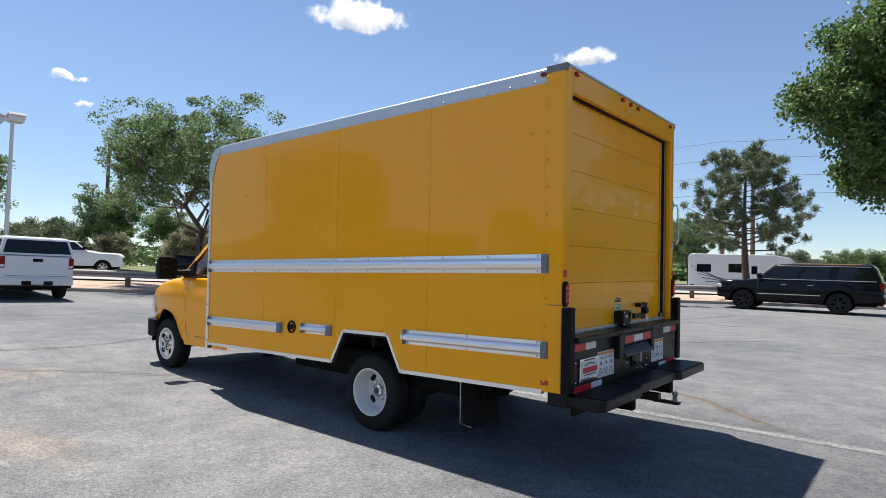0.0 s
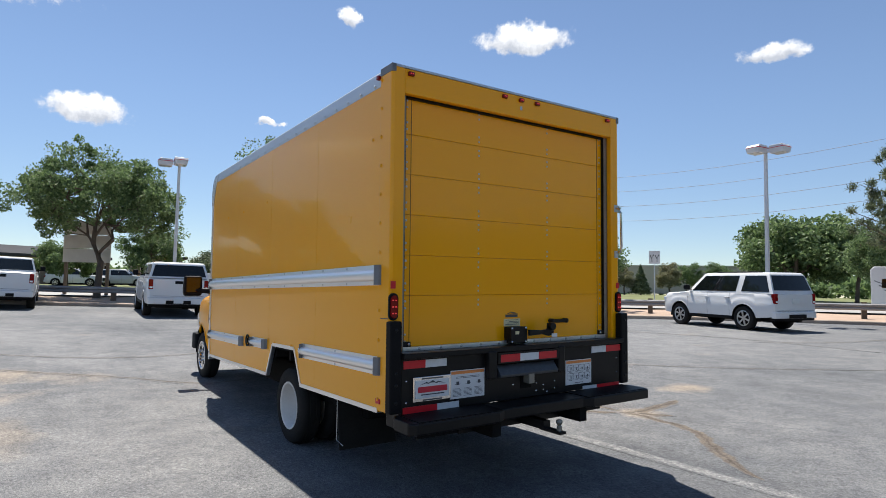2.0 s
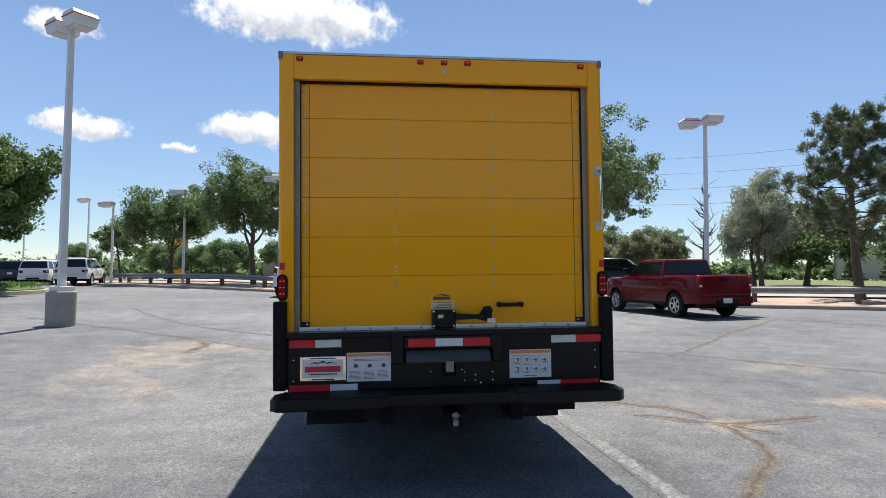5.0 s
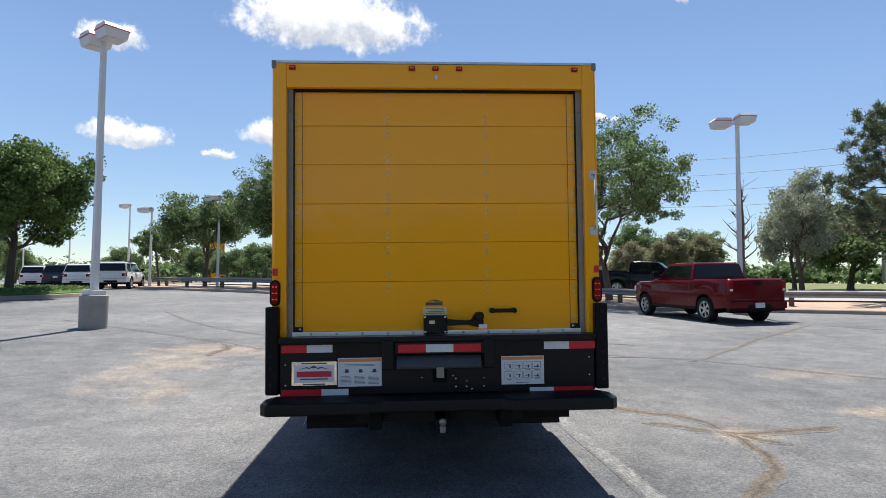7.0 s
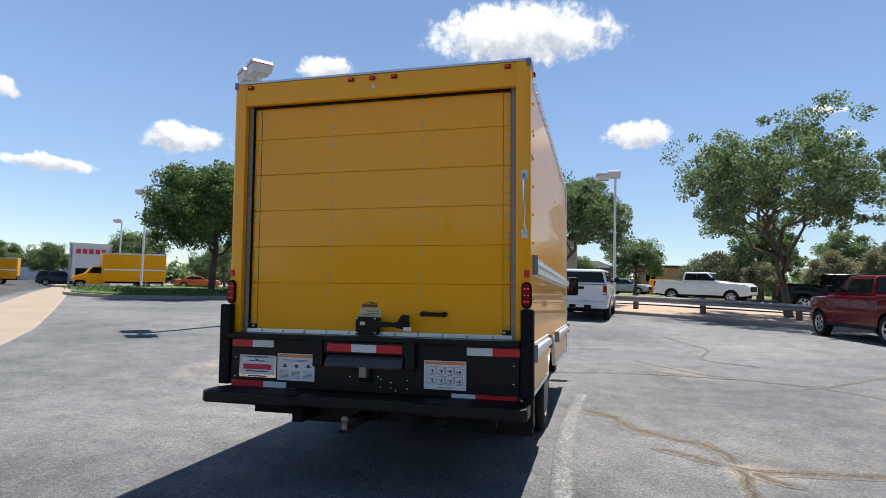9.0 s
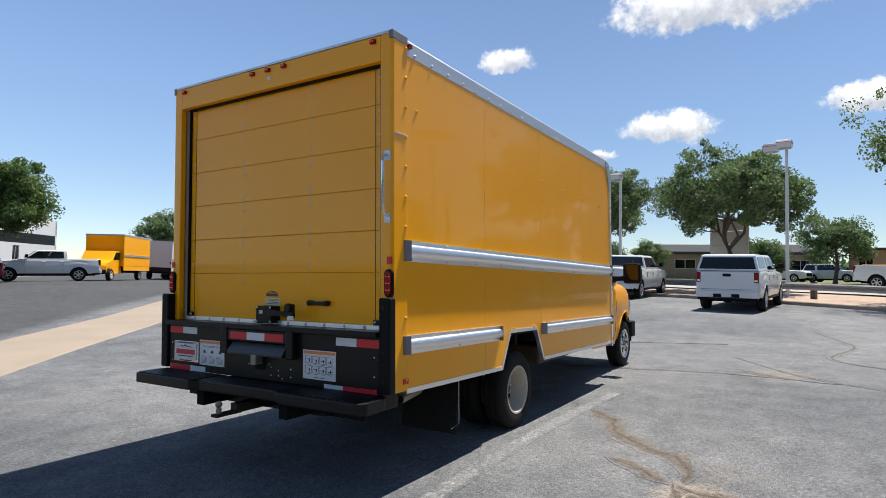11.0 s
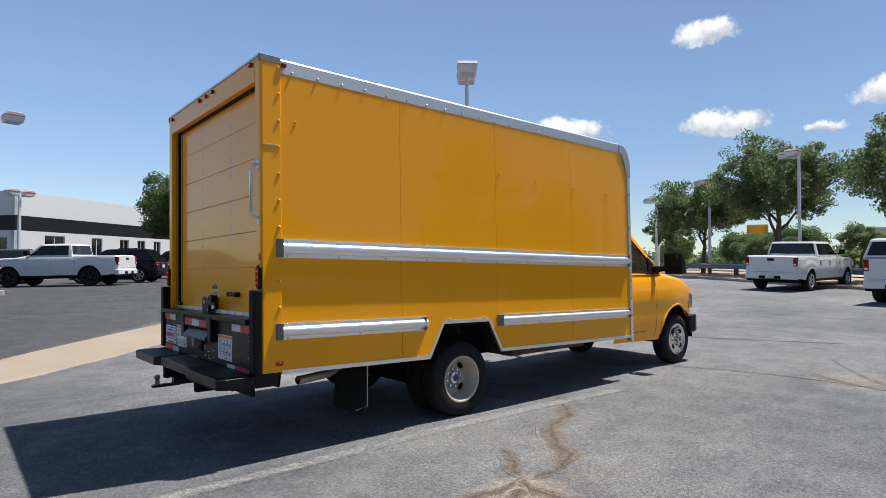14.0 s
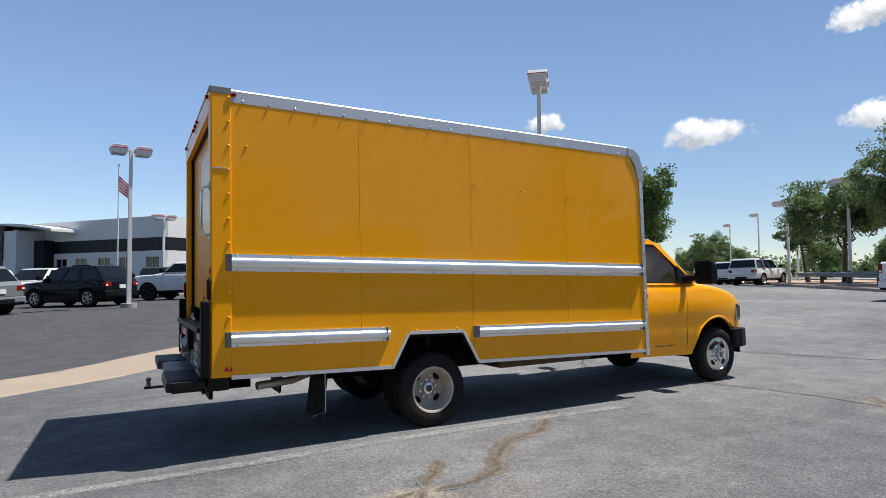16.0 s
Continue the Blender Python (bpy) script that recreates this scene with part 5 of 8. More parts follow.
M["p_white"] = paint("white_car_paint", (0.86, 0.865, 0.87))
M["p_black"] = material("black_car_paint", (0.006, 0.0065, 0.008), 0.2, spec=0.12, coat=0.16, var=0.05, scale=1.5)
M["p_red"] = material("dark_red_car_paint", (0.10, 0.0015, 0.005), 0.22, spec=0.12, coat=0.22, var=0.05, scale=1.5)
M["p_cherry"] = paint("cherry_car_paint", (0.20, 0.008, 0.02))
M["p_grey"] = paint("grey_car_paint", (0.16, 0.17, 0.18))
M["p_silver"] = paint("silver_car_paint", (0.45, 0.46, 0.47))
M["p_navy"] = paint("navy_car_paint", (0.018, 0.026, 0.055))
M["p_orange"] = paint("orange_car_paint", (0.75, 0.11, 0.015))
M["p_smoke"] = paint("smoke_car_paint", (0.035, 0.04, 0.045))
M["whitebox"] = material("white_box_panel", (0.70, 0.71, 0.72), 0.4, var=0.06, scale=0.8)
M["alloy"] = material("alloy_wheel", (0.62, 0.63, 0.64), 0.3, metal=0.9, var=0.1, scale=10)
M["darkalloy"] = material("black_alloy_wheel", (0.03, 0.03, 0.032), 0.35, metal=0.5, var=0.1, scale=10)
M["amber"] = material("amber_lens", (0.6, 0.2, 0.02), 0.2)
M["headlight"] = material("clear_lens", (0.75, 0.77, 0.78), 0.1, coat=0.3)
M["plate"] = material("number_plate", (0.6, 0.62, 0.62), 0.5)


def car_wheel(parent, x, y, r, width, side, rim_mat, spokes=6):
    w = width / 2
    rim = r * 0.64
    bm = bmesh.new()
    add_lathe(bm, [(rim, -w * 0.9), (rim + 0.02, -w), (r - 0.03, -w), (r, -w * 0.7), (r, w * 0.7), (r - 0.03, w), (rim + 0.02, w), (rim, w * 0.9)], n=30)
    tyre = part("tyre", bm, M["rubber"], parent, "black tyre", at=pose(x, y, r), smooth=True)
    bm = bmesh.new()
    s = side
    add_lathe(bm, [(rim + 0.004, s * w * 0.92), (rim - 0.012, s * w * 0.96), (rim - 0.03, s * w * 0.7)], n=30)
    for k in range(spokes):
        a = 2 * math.pi * k / spokes + 0.3
        u, v = Vector((math.cos(a), math.sin(a))), Vector((-math.sin(a), math.cos(a)))
        pts = [u * (rim - 0.015) + v * 0.030, u * 0.03 + v * 0.024, u * 0.03 - v * 0.024, u * (rim - 0.015) - v * 0.030]
        add_prism(bm, [(p.x, p.y) for p in pts], s * w * 0.62, s * w * 0.82)
    add_lathe(bm, [(0.055, s * w * 0.8), (0.05, s * w * 0.9), (0.0005, s * w * 0.9)], n=14)
    part("rim", bm, rim_mat, tyre, "spoked wheel")
    bm = bmesh.new()
    add_lathe(bm, [(rim, s * w * 0.4), (0.0005, s * w * 0.35)], n=20)
    part("brake", bm, M["under"], tyre)


def vehicle(name, label, category, at, wb, rear, front, W, H, belt, hood, cabin, paint_mat, r=0.38, bed=False, windows=3, rim="alloy", cap=False, trim="black", group="", tail=0.2, rear_glass=True, bright=False):
    """A parked car. cabin: x of the rear foot, rear top, front top and front foot of the glasshouse, from the middle of the wheelbase."""
    root = thing(name, at, label, category, group)
    xr, xf = -wb / 2 - rear, wb / 2 + front
    big = r > 0.385
    sill, ar = (0.44 if big else 0.30), r + (0.085 if big else 0.06)
    c0, c1, c2, c3 = cabin
    tr = M[trim]

    def hw(x, z):
        """Half the body's width."""
        w = W / 2
        e = max(0.0, (x - (xf - 0.85)) / 0.85, ((xr + 0.4) - x) / 0.4)
        w -= (0.16 if x > 0 else 0.07) * e * e
        f = (z - sill) / (belt - sill)
        return w - 0.055 * max(0.0, f - 0.62) / 0.38 - 0.035 * max(0.0, 0.3 - f) / 0.3

    def top(x):
        """The height of the hood, the waist or the bed's rim."""
        if x >= c3:
            f = (x - c3) / (xf - c3)
            return belt + (hood - belt) * min(1, f * 3.2) - 0.10 * max(0, f - 0.35) ** 2 - 0.16 * max(0, f - 0.86) / 0.14
        return belt if bed or x > xr + 0.12 else belt - 0.03

    def low(x):
        z = sill + 0.04 * max(0.0, abs(x) - wb / 2 - ar) / 0.4
        for xw in (-wb / 2, wb / 2):
            if abs(x - xw) < ar:
                z = max(z, r + math.sqrt(ar * ar - (x - xw) ** 2) * (0.98 if big else 1.0))
        return z
    xs = [xr, xr + 0.05, xr + 0.09, xr + 0.12, xr + 0.30, c0 - 0.07, c0 - 0.05, c0, c3, c3 + 0.15, c3 + 0.45, xf - 0.45, xf - 0.25, xf - 0.10, xf - 0.03, xf]
    for xw in (-wb / 2, wb / 2):
        xs += [xw + ar * q for q in (-1.001, -0.999, -0.94, -0.8, -0.6, -0.3, 0, 0.3, 0.6, 0.8, 0.94, 0.999, 1.001)]
    xs = sorted({round(x, 4) for x in xs if xr <= x <= xf})
    bm = bmesh.new()
    rings = []
    for x in xs:
        lo, hi = low(x), top(x)
        tuck = 0.05 if x in (xs[0], xs[-1]) else 0.015 if x in (xs[1], xs[-2]) else 0.0
        lo, hi = lo + tuck, hi - tuck
        half = [(hw(x, lo + (hi - lo) * f) - tuck, lo + (hi - lo) * f) for f in (0, 0.16, 0.36, 0.56, 0.62, 0.80, 0.93)]
        half = [(y - (0.012 if k == 4 else 0.0), z) for k, (y, z) in enumerate(half)]
        sh = hw(x, hi) - tuck
        floor = 0.92 if bed and xr + 0.10 < x < c0 - 0.06 else None
        for f in (0.975, 0.90, 0.885, 0.5, 0.0):
            z = hi + 0.035 * (1 - f * f) * (1 if x >= c3 else 0.3) - (0.02 if f > 0.95 and floor is None else 0)
            half.append((sh * f, floor if floor is not None and f < 0.89 else hi if floor is not None else z))
        ring = [(y, z) for y, z in half] + [(-y, z) for y, z in half[-2::-1]]
        bulge = 0.06 if x > xf - 0.3 else 0.0
        rings.append([bm.verts.new((x + bulge * (1 - (y / (W / 2)) ** 2), y, z)) for y, z in ring])
    for r0, r1 in zip(rings, rings[1:]):
        for k in range(len(r0) - 1):
            bm.faces.new((r0[k], r0[k + 1], r1[k + 1], r1[k]))
    for ring, flip in ((rings[0], 1), (rings[-1], -1)):
        n = len(ring)
        for k in range(n // 2):
            q = (ring[k], ring[n - 1 - k], ring[n - 2 - k], ring[k + 1]) if k < n // 2 - 1 else (ring[k], ring[n - 1 - k], ring[k + 1])
            bm.faces.new(q[::flip])
    body = part("body", bm, paint_mat, root, "", smooth=True)
    # dark wheel housings
    for xw in (-wb / 2, wb / 2):
        for s in (1, -1):
            bm = bmesh.new()
            pts = arc(xw, r, ar + 0.005, 190, -10, 12)
            for (xa, za), (xb, zb) in zip(pts, pts[1:]):
                y0, y1 = s * (W / 2 - 0.04), s * (W / 2 - 0.36)
                bm.faces.new([bm.verts.new(q) for q in ((xa, y0, za), (xb, y0, zb), (xb, y1, zb), (xa, y1, za))])
            bm.faces.new([bm.verts.new((x, s * (W / 2 - 0.36), z)) for x, z in pts])
            part("wheel_housing", bm, M["under"], root)

    # glasshouse, lofted from the waist to the roof
    def cabin_sides(z):
        f = (z - belt) / (H - belt)
        return c0 + (c1 - c0) * f, c3 + (c2 - c3) * f, W / 2 - 0.058 - 0.16 * f

    def loft(rows, nm, mat):
        bm = bmesh.new()
        rr = []
        for xa, xb, w, z in rows:
            ring = [(xa + (xb - xa) * f, w) for f in (0, 0.03, 0.3, 0.6, 0.97)]
            ring += [(xb + 0.09 * (1 - q * q) - 0.02 * (abs(q) > 0.9), w * q) for q in (0.94, 0.6, 0.2, -0.2, -0.6, -0.94)]
            ring += [(xa + (xb - xa) * f, -w) for f in (0.97, 0.6, 0.3, 0.03, 0)]
            ring += [(xa - 0.03 * (1 - q * q), w * q) for q in (-0.94, -0.5, 0.5, 0.94)]
            rr.append([bm.verts.new((x, y, z)) for x, y in ring])
        for r0, r1 in zip(rr, rr[1:]):
            for k in range(len(r0)):
                bm.faces.new((r0[k], r0[(k + 1) % len(r0)], r1[(k + 1) % len(r0)], r1[k]))
        bm.faces.new(rr[-1])
        return part(nm, bm, mat, root, smooth=True)

    def rows_of(xa0, xa1, xb0, xb1, w0, w1, z0, z1):
        out = []
        for f, inset in ((0, 0), (0.5, 0), (0.86, 0), (0.94, 0.025), (0.98, 0.08), (1.0, 0.2)):
            out.append((xa0 + (xa1 - xa0) * min(f, 0.9) + inset, xb0 + (xb1 - xb0) * min(f, 0.9) - inset * 1.4, w0 + (w1 - w0) * f - inset * 0.6, z0 + (z1 - z0) * f))
        return out
    loft(rows_of(c0, c1, c3, c2, W / 2 - 0.058, W / 2 - 0.218, belt - 0.03, H), "cabin", paint_mat)
    if cap:
        loft(rows_of(xr + 0.02, xr + 0.20, c0 - 0.12, c0 - 0.16, W / 2 - 0.058, W / 2 - 0.20, belt + 0.002, H + 0.01), "canopy", paint_mat)

    def slab(grid, nm, mat, out, label=""):
        """A thin pane over a grid of points, proud by the vector out."""
        bm = bmesh.new()
        f = [[bm.verts.new(Vector(p) + out) for p in row] for row in grid]
        g = [[bm.verts.new(Vector(p) - out) for p in row] for row in grid]
        for u in (f, g):
            for a, b in zip(u, u[1:]):
                for k in range(len(a) - 1):
                    bm.faces.new((a[k], a[k + 1], b[k + 1], b[k]))
        rim_f = f[0] + [row[-1] for row in f[1:]] + f[-1][-2::-1] + [row[0] for row in f[-2:0:-1]]
        rim_g = g[0] + [row[-1] for row in g[1:]] + g[-1][-2::-1] + [row[0] for row in g[-2:0:-1]]
        for k in range(len(rim_f)):
            j = (k + 1) % len(rim_f)
            bm.faces.new((rim_f[k], rim_f[j], rim_g[j], rim_g[k]))
        return part(nm, bm, mat, root, label)
    zlo, zhi = belt + 0.035, belt + (H - belt) * 0.83

    def on_side(t, z, s):
        f = (z - belt + 0.03) / (H - belt + 0.03)
        xa, xb = c0 + (c1 - c0) * min(f, 0.9), c3 + (c2 - c3) * min(f, 0.9)
        return (xa + (xb - xa) * t, s * (W / 2 - 0.058 - 0.16 * f), z)
    cuts = {1: [(0.14, 0.93)], 2: [(0.07, 0.46), (0.49, 0.93)], 3: [(0.035, 0.335), (0.40, 0.645), (0.675, 0.935)]}[windows]
    for s in (1, -1):
        out = Vector((0, s * 0.009, 0.003))
        if windows > 1:
            slab([[on_side(t, zlo, s) for t in (cuts[-2][1], cuts[-1][0])], [on_side(t, zhi, s) for t in (cuts[-2][1], cuts[-1][0])]], "door_pillar", M["black"], out * 0.8, "black door pillar")
        for t0, t1 in cuts:
            slab([[on_side(t0, zlo, s), on_side(t1, zlo, s)], [on_side(t0 + 0.01, zhi, s), on_side(t1 - 0.01, zhi, s)]], "side_window", M["carglass"], out)
        if bright:
            for z in (zlo - 0.02, zhi + 0.015):
                a, b = on_side(0.03, z, s), on_side(0.945, z, s)
                slab([[a, b], [(a[0], a[1], z + 0.022), (b[0], b[1], z + 0.022)]], "window_trim", M["alloy"], out * 1.2, "bright window trim")
            boxpart("door_moulding", (-wb / 2 + ar + 0.1, wb / 2 - ar - 0.05, *sorted((s * (W / 2 - 0.03), s * (W / 2 + 0.012))), 0.66, 0.69), M["alloy"], root, "thin bright door moulding")
        if not bed:
            boxpart("roof_rack", (c1 + 0.35, c2 - 0.5, *sorted((s * (W / 2 - 0.34), s * (W / 2 - 0.30))), H - 0.02, H + 0.035), tr if not bright else M["chrome"], root, "roof rail", bevel=0.008)
        if cap:
            f0, f1 = (zlo + 0.06 - belt) / (H - belt), (zhi - belt) / (H - belt)
            slab([[(xr + 0.24, s * (W / 2 - 0.058 - 0.142 * f0), zlo + 0.06), (c0 - 0.26, s * (W / 2 - 0.058 - 0.142 * f0), zlo + 0.06)],
                  [(xr + 0.36, s * (W / 2 - 0.058 - 0.142 * f1), zhi), (c0 - 0.26, s * (W / 2 - 0.058 - 0.142 * f1), zhi)]], "canopy_window", M["carglass"], out)

    def across(x_at, bulge, f0, f1, nm, w_at, edge=0.93):
        """A pane across the front or the back of the glasshouse."""
        grid = []
        for f in (f0, (f0 + f1) / 2, f1):
            z = belt - 0.03 + (H - belt + 0.03) * f
            grid.append([(x_at(f) + bulge * (1 - q * q), w_at(f) * q * edge, z) for q in (-1, -0.6, -0.2, 0.2, 0.6, 1)])
        slab(grid, nm, M["carglass"], Vector((0.012 if bulge > 0 else -0.012, 0, 0.006)))
    wc = lambda f: W / 2 - 0.058 - 0.16 * f
    if rear_glass:
        across(lambda f: c0 + (c1 - c0) * min(f, 0.9), -0.03, 0.16, 0.84, "rear_window", wc)
    across(lambda f: c3 + (c2 - c3) * min(f, 0.9), 0.09, 0.12, 0.88, "windscreen", wc)
    if cap:
        across(lambda f: xr + 0.02 + 0.18 * min(f, 0.9), -0.03, 0.14, 0.82, "canopy_rear_window", wc)
    # lamps, bumpers, plate, mirrors, handles
    for s in (1, -1):
        yb = hw(xr + 0.06, belt - 0.2)
        lz0, lz1 = (belt - 0.40, belt - 0.06) if bed else (belt - 0.36, belt - 0.02) if tail > 0.3 else (belt - 0.26, belt - 0.08)
        lamp = boxpart("tail_lamp", (xr - 0.014, xr + 0.14, *sorted((s * (yb - (0.13 if bed or tail > 0.3 else 0.30)), s * (yb + 0.010))), lz0, lz1), M["lamp_red"], root, "red tail lamp", bevel=0.02)
        boxpart("lamp_inset", (xr - 0.018, xr, *sorted((s * (yb - 0.11), s * (yb - 0.02))), lz0 + 0.04, lz0 + 0.10), M["headlight"], lamp)
        yf = hw(xf - 0.15, hood - 0.2)
        boxpart("head_lamp", (xf - 0.30, xf - 0.015, *sorted((s * (yf - 0.36), s * (yf + 0.012))), hood - 0.33, hood - 0.17), M["headlight"], root, "clear head lamp", bevel=0.03)
        bm = bmesh.new()
        add_prism(bm, [(c3 - 0.30, belt + 0.06), (c3 - 0.16, belt + 0.05), (c3 - 0.10, belt + 0.10), (c3 - 0.13, belt + 0.24), (c3 - 0.28, belt + 0.25)], *sorted((s * (W / 2 + 0.02), s * (W / 2 + 0.20))))
        mirror = part("door_mirror", bm, tr, root, bevel=0.03)
        boxpart("mirror_arm", (c3 - 0.26, c3 - 0.16, *sorted((s * (W / 2 - 0.07), s * (W / 2 + 0.03))), belt + 0.05, belt + 0.10), tr, mirror)
        for x in ([c3 - 1.15, c3 - 2.05] if windows > 1 else [c3 - 1.1]):
            boxpart("door_handle", (x, x + 0.2, *sorted((s * (W / 2 - 0.045), s * (W / 2 + 0.008))), belt - 0.20, belt - 0.165), M["chrome"] if bright else paint_mat, root, bevel=0.01)
        for x in [c3 - 0.10, c3 - 1.06] + ([c3 - 2.05] if windows > 1 else []):
            bm = bmesh.new()
            add_tube(bm, [(x, s * (hw(x, z) - 0.0045), z) for z in (sill + 0.06, sill + 0.25, (sill + belt) / 2, belt - 0.3, belt - 0.02)], 0.006, n=5)
            part("door_gap", bm, M["ink"], root)
        boxpart("sill", (-wb / 2 + ar, wb / 2 - ar, *sorted((s * (W / 2 - 0.14), s * (W / 2 - 0.015))), sill - 0.07, sill + 0.03), tr, root, bevel=0.02)
        for xw in (-wb / 2, wb / 2):
            car_wheel(root, xw, s * (W / 2 - 0.125), r, 0.26, s, M[rim])
            lip = bmesh.new()
            add_tube(lip, [(x, s * (hw(x, z) - 0.002), z) for x, z in arc(xw, r, ar + 0.004, 168, 12, 14)], 0.016, n=5)
            part("arch_lip", lip, paint_mat if not big or bright else paint_mat, root, smooth=True)
    bm = bmesh.new()
    bz0, bz1 = (0.46, 0.68) if big else (0.40, 0.60)
    add_prism(bm, [(xr - 0.08, -W * 0.38), (xr - 0.04, -W * 0.47), (xr + 0.12, -W * 0.485), (xr + 0.12, W * 0.485), (xr - 0.04, W * 0.47), (xr - 0.08, W * 0.38)], bz0, bz1, axis="z")
    bump = part("rear_bumper", bm, M["chrome"] if bed and trim == "chrome" else paint_mat, root, bevel=0.03)
    boxpart("bumper_recess", (xr - 0.088, xr - 0.03, -0.40, 0.40, bz0 + 0.01, bz0 + 0.13), M["black"], bump)
    boxpart("plate", (xr - 0.094, xr - 0.02, -0.155, 0.155, bz0 + 0.03, bz0 + 0.18) if bed else (xr - 0.03, xr + 0.02, -0.155, 0.155, belt - 0.34, belt - 0.19), M["plate"], root, "pale number plate")
    boxpart("valance", (xr + 0.02, xr + 0.2, -W * 0.46, W * 0.46, bz0 - 0.08, bz0 + 0.02), M["black"], root, bevel=0.02)
    if bed:
        boxpart("tailgate_handle", (xr - 0.016, xr + 0.03, -0.13, 0.13, belt - 0.20, belt - 0.10), M["black"], root, bevel=0.02)
        boxpart("tailgate_seam", (xr - 0.004, xr + 0.02, -W * 0.40, W * 0.40, 0.735, 0.745), M["ink"], root)
    else:
        boxpart("hatch_seam", (xr - 0.004, xr + 0.02, -W * 0.42, W * 0.42, bz1 + 0.02, bz1 + 0.03), M["ink"], root)
    bm = bmesh.new()
    add_prism(bm, [(xf + 0.065, -W * 0.22), (xf + 0.01, -W * 0.37), (xf - 0.1, -W * 0.37), (xf - 0.1, W * 0.37), (xf + 0.01, W * 0.37), (xf + 0.065, W * 0.22)], hood - 0.52, hood - 0.20, axis="z")
    part("grille", bm, tr, root, bevel=0.03)
    boxpart("underbody", (xr + 0.25, xf - 0.25, -W / 2 + 0.38, W / 2 - 0.38, sill - 0.12, 0.7), M["under"], root)
    boxpart("floor_pan", (-wb / 2 + ar, wb / 2 - ar, -W / 2 + 0.12, W / 2 - 0.12, sill - 0.06, 0.7), M["under"], root)
    return root


def on_land(x, y, heading, lift=0.0, size=1.0):
    """A pose on the ground, leaning with it, that faces a compass angle (degrees from +x, anticlockwise)."""
    h = radians(heading)
    f = Vector((math.cos(h), math.sin(h)))
    l = Vector((-f.y, f.x))
    dz = (land(x + f.x, y + f.y) - land(x - f.x, y - f.y)) / 2
    dl = (land(x + l.x, y + l.y) - land(x - l.x, y - l.y)) / 2
    m = Matrix.Translation((x, y, land(x, y) + lift)) @ pose(0, 0, 0, 0, 0, heading) @ pose(0, 0, 0, math.degrees(math.atan(dl)), -math.degrees(math.atan(dz)), 0)
    return m @ Matrix.Scale(size, 4) if size != 1.0 else m


TRUCKCAB = (-1.16, -1.07, 0.34, 1.06)
vehicle("pickup_truck", "white crew-cab pickup with a white bed canopy, nose to kerb", "pickup truck", on_land(-23.6, 6.2, 176), 3.65, 1.16, 0.98, 2.03, 1.90, 1.36, 1.26, TRUCKCAB, M["p_white"], r=0.41, bed=True, windows=2, cap=True)
vehicle("pickup_truck", "clean white crew-cab pickup with an open bed, parked by the kerb", "pickup truck", on_land(-27.7, 1.0, 178), 3.68, 1.18, 0.98, 2.03, 1.92, 1.36, 1.27, TRUCKCAB, M["p_white"], r=0.40, bed=True, windows=2)
vehicle("pickup_truck", "dark red crew-cab pickup with an open bed and white wheels", "pickup truck", on_land(-17.75, 14.75, 187), 3.65, 1.15, 0.98, 2.03, 1.88, 1.35, 1.25, TRUCKCAB, M["p_red"], r=0.40, bed=True, windows=2)
SUVCAB = (-2.62, -2.36, 0.38, 1.16)
vehicle("suv", "large white SUV with dark rear windows and silver wheels", "SUV", on_land(-10.6, 23.2, 167), 2.95, 1.20, 0.98, 2.01, 1.98, 1.29, 1.23, SUVCAB, M["p_white"], r=0.41, tail=0.4)
vehicle("suv", "long black SUV with chrome window trim and black wheels", "SUV", on_land(-4.15, 27.6, 180), 3.30, 1.36, 1.03, 2.04, 1.88, 1.24, 1.19, (-2.95, -2.68, 0.45, 1.22), M["p_black"], r=0.41, rim="darkalloy", tail=0.4, bright=True)
vehicle("suv", "white SUV with a black lower body, parked in a far row", "SUV", on_land(-39.7, -14.9, 190), 2.92, 0.98, 0.95, 1.98, 1.80, 1.12, 1.10, (-2.38, -2.1, 0.28, 1.05), M["p_white"], r=0.39, group="cars in the far row")
for x, y, mat, lab in ((-43.1, -18.9, "p_white", "white SUV parked in a far row"), (-46.0, -22.0, "p_navy", "navy SUV parked in a far row"), (-48.8, -25.4, "p_white", "white crossover parked in a far row")):
    vehicle("suv", lab, "SUV", on_land(x, y, 190), 2.80, 0.95, 0.92, 1.92, 1.74, 1.10, 1.06, (-2.29, -2.0, 0.28, 1.02), M[mat], r=0.37, group="cars in the far row")
COUPECAB = (-1.75, -0.85, 0.15, 0.98)
vehicle("coupe", "bright orange coupe in the far row", "car", on_land(-58.0, -38.6, 128), 2.95, 1.05, 1.0, 1.92, 1.44, 1.00, 0.96, COUPECAB, M["p_orange"], r=0.36, windows=1)
XCAB = (-2.05, -1.50, 0.22, 1.10)
vehicle("crossover", "black crossover with chrome bumper trim and alloy wheels", "car", on_land(0.45, -17.2, -42), 2.60, 0.82, 0.92, 1.82, 1.63, 1.04, 1.00, XCAB, M["p_black"], r=0.36, windows=3)
vehicle("crossover", "dark grey crossover with red tail lamps", "car", on_land(4.0, -14.3, -42), 2.66, 0.86, 0.92, 1.84, 1.66, 1.06, 1.02, XCAB, M["p_grey"], r=0.37, windows=3)
vehicle("pickup_truck", "white compact pickup with an open bed and black wheels", "pickup truck", on_land(-4.0, -19.9, -36), 3.26, 1.15, 0.95, 1.90, 1.80, 1.28, 1.20, (-0.92, -0.82, 0.34, 1.0), M["p_white"], r=0.40, bed=True, windows=2, rim="darkalloy")
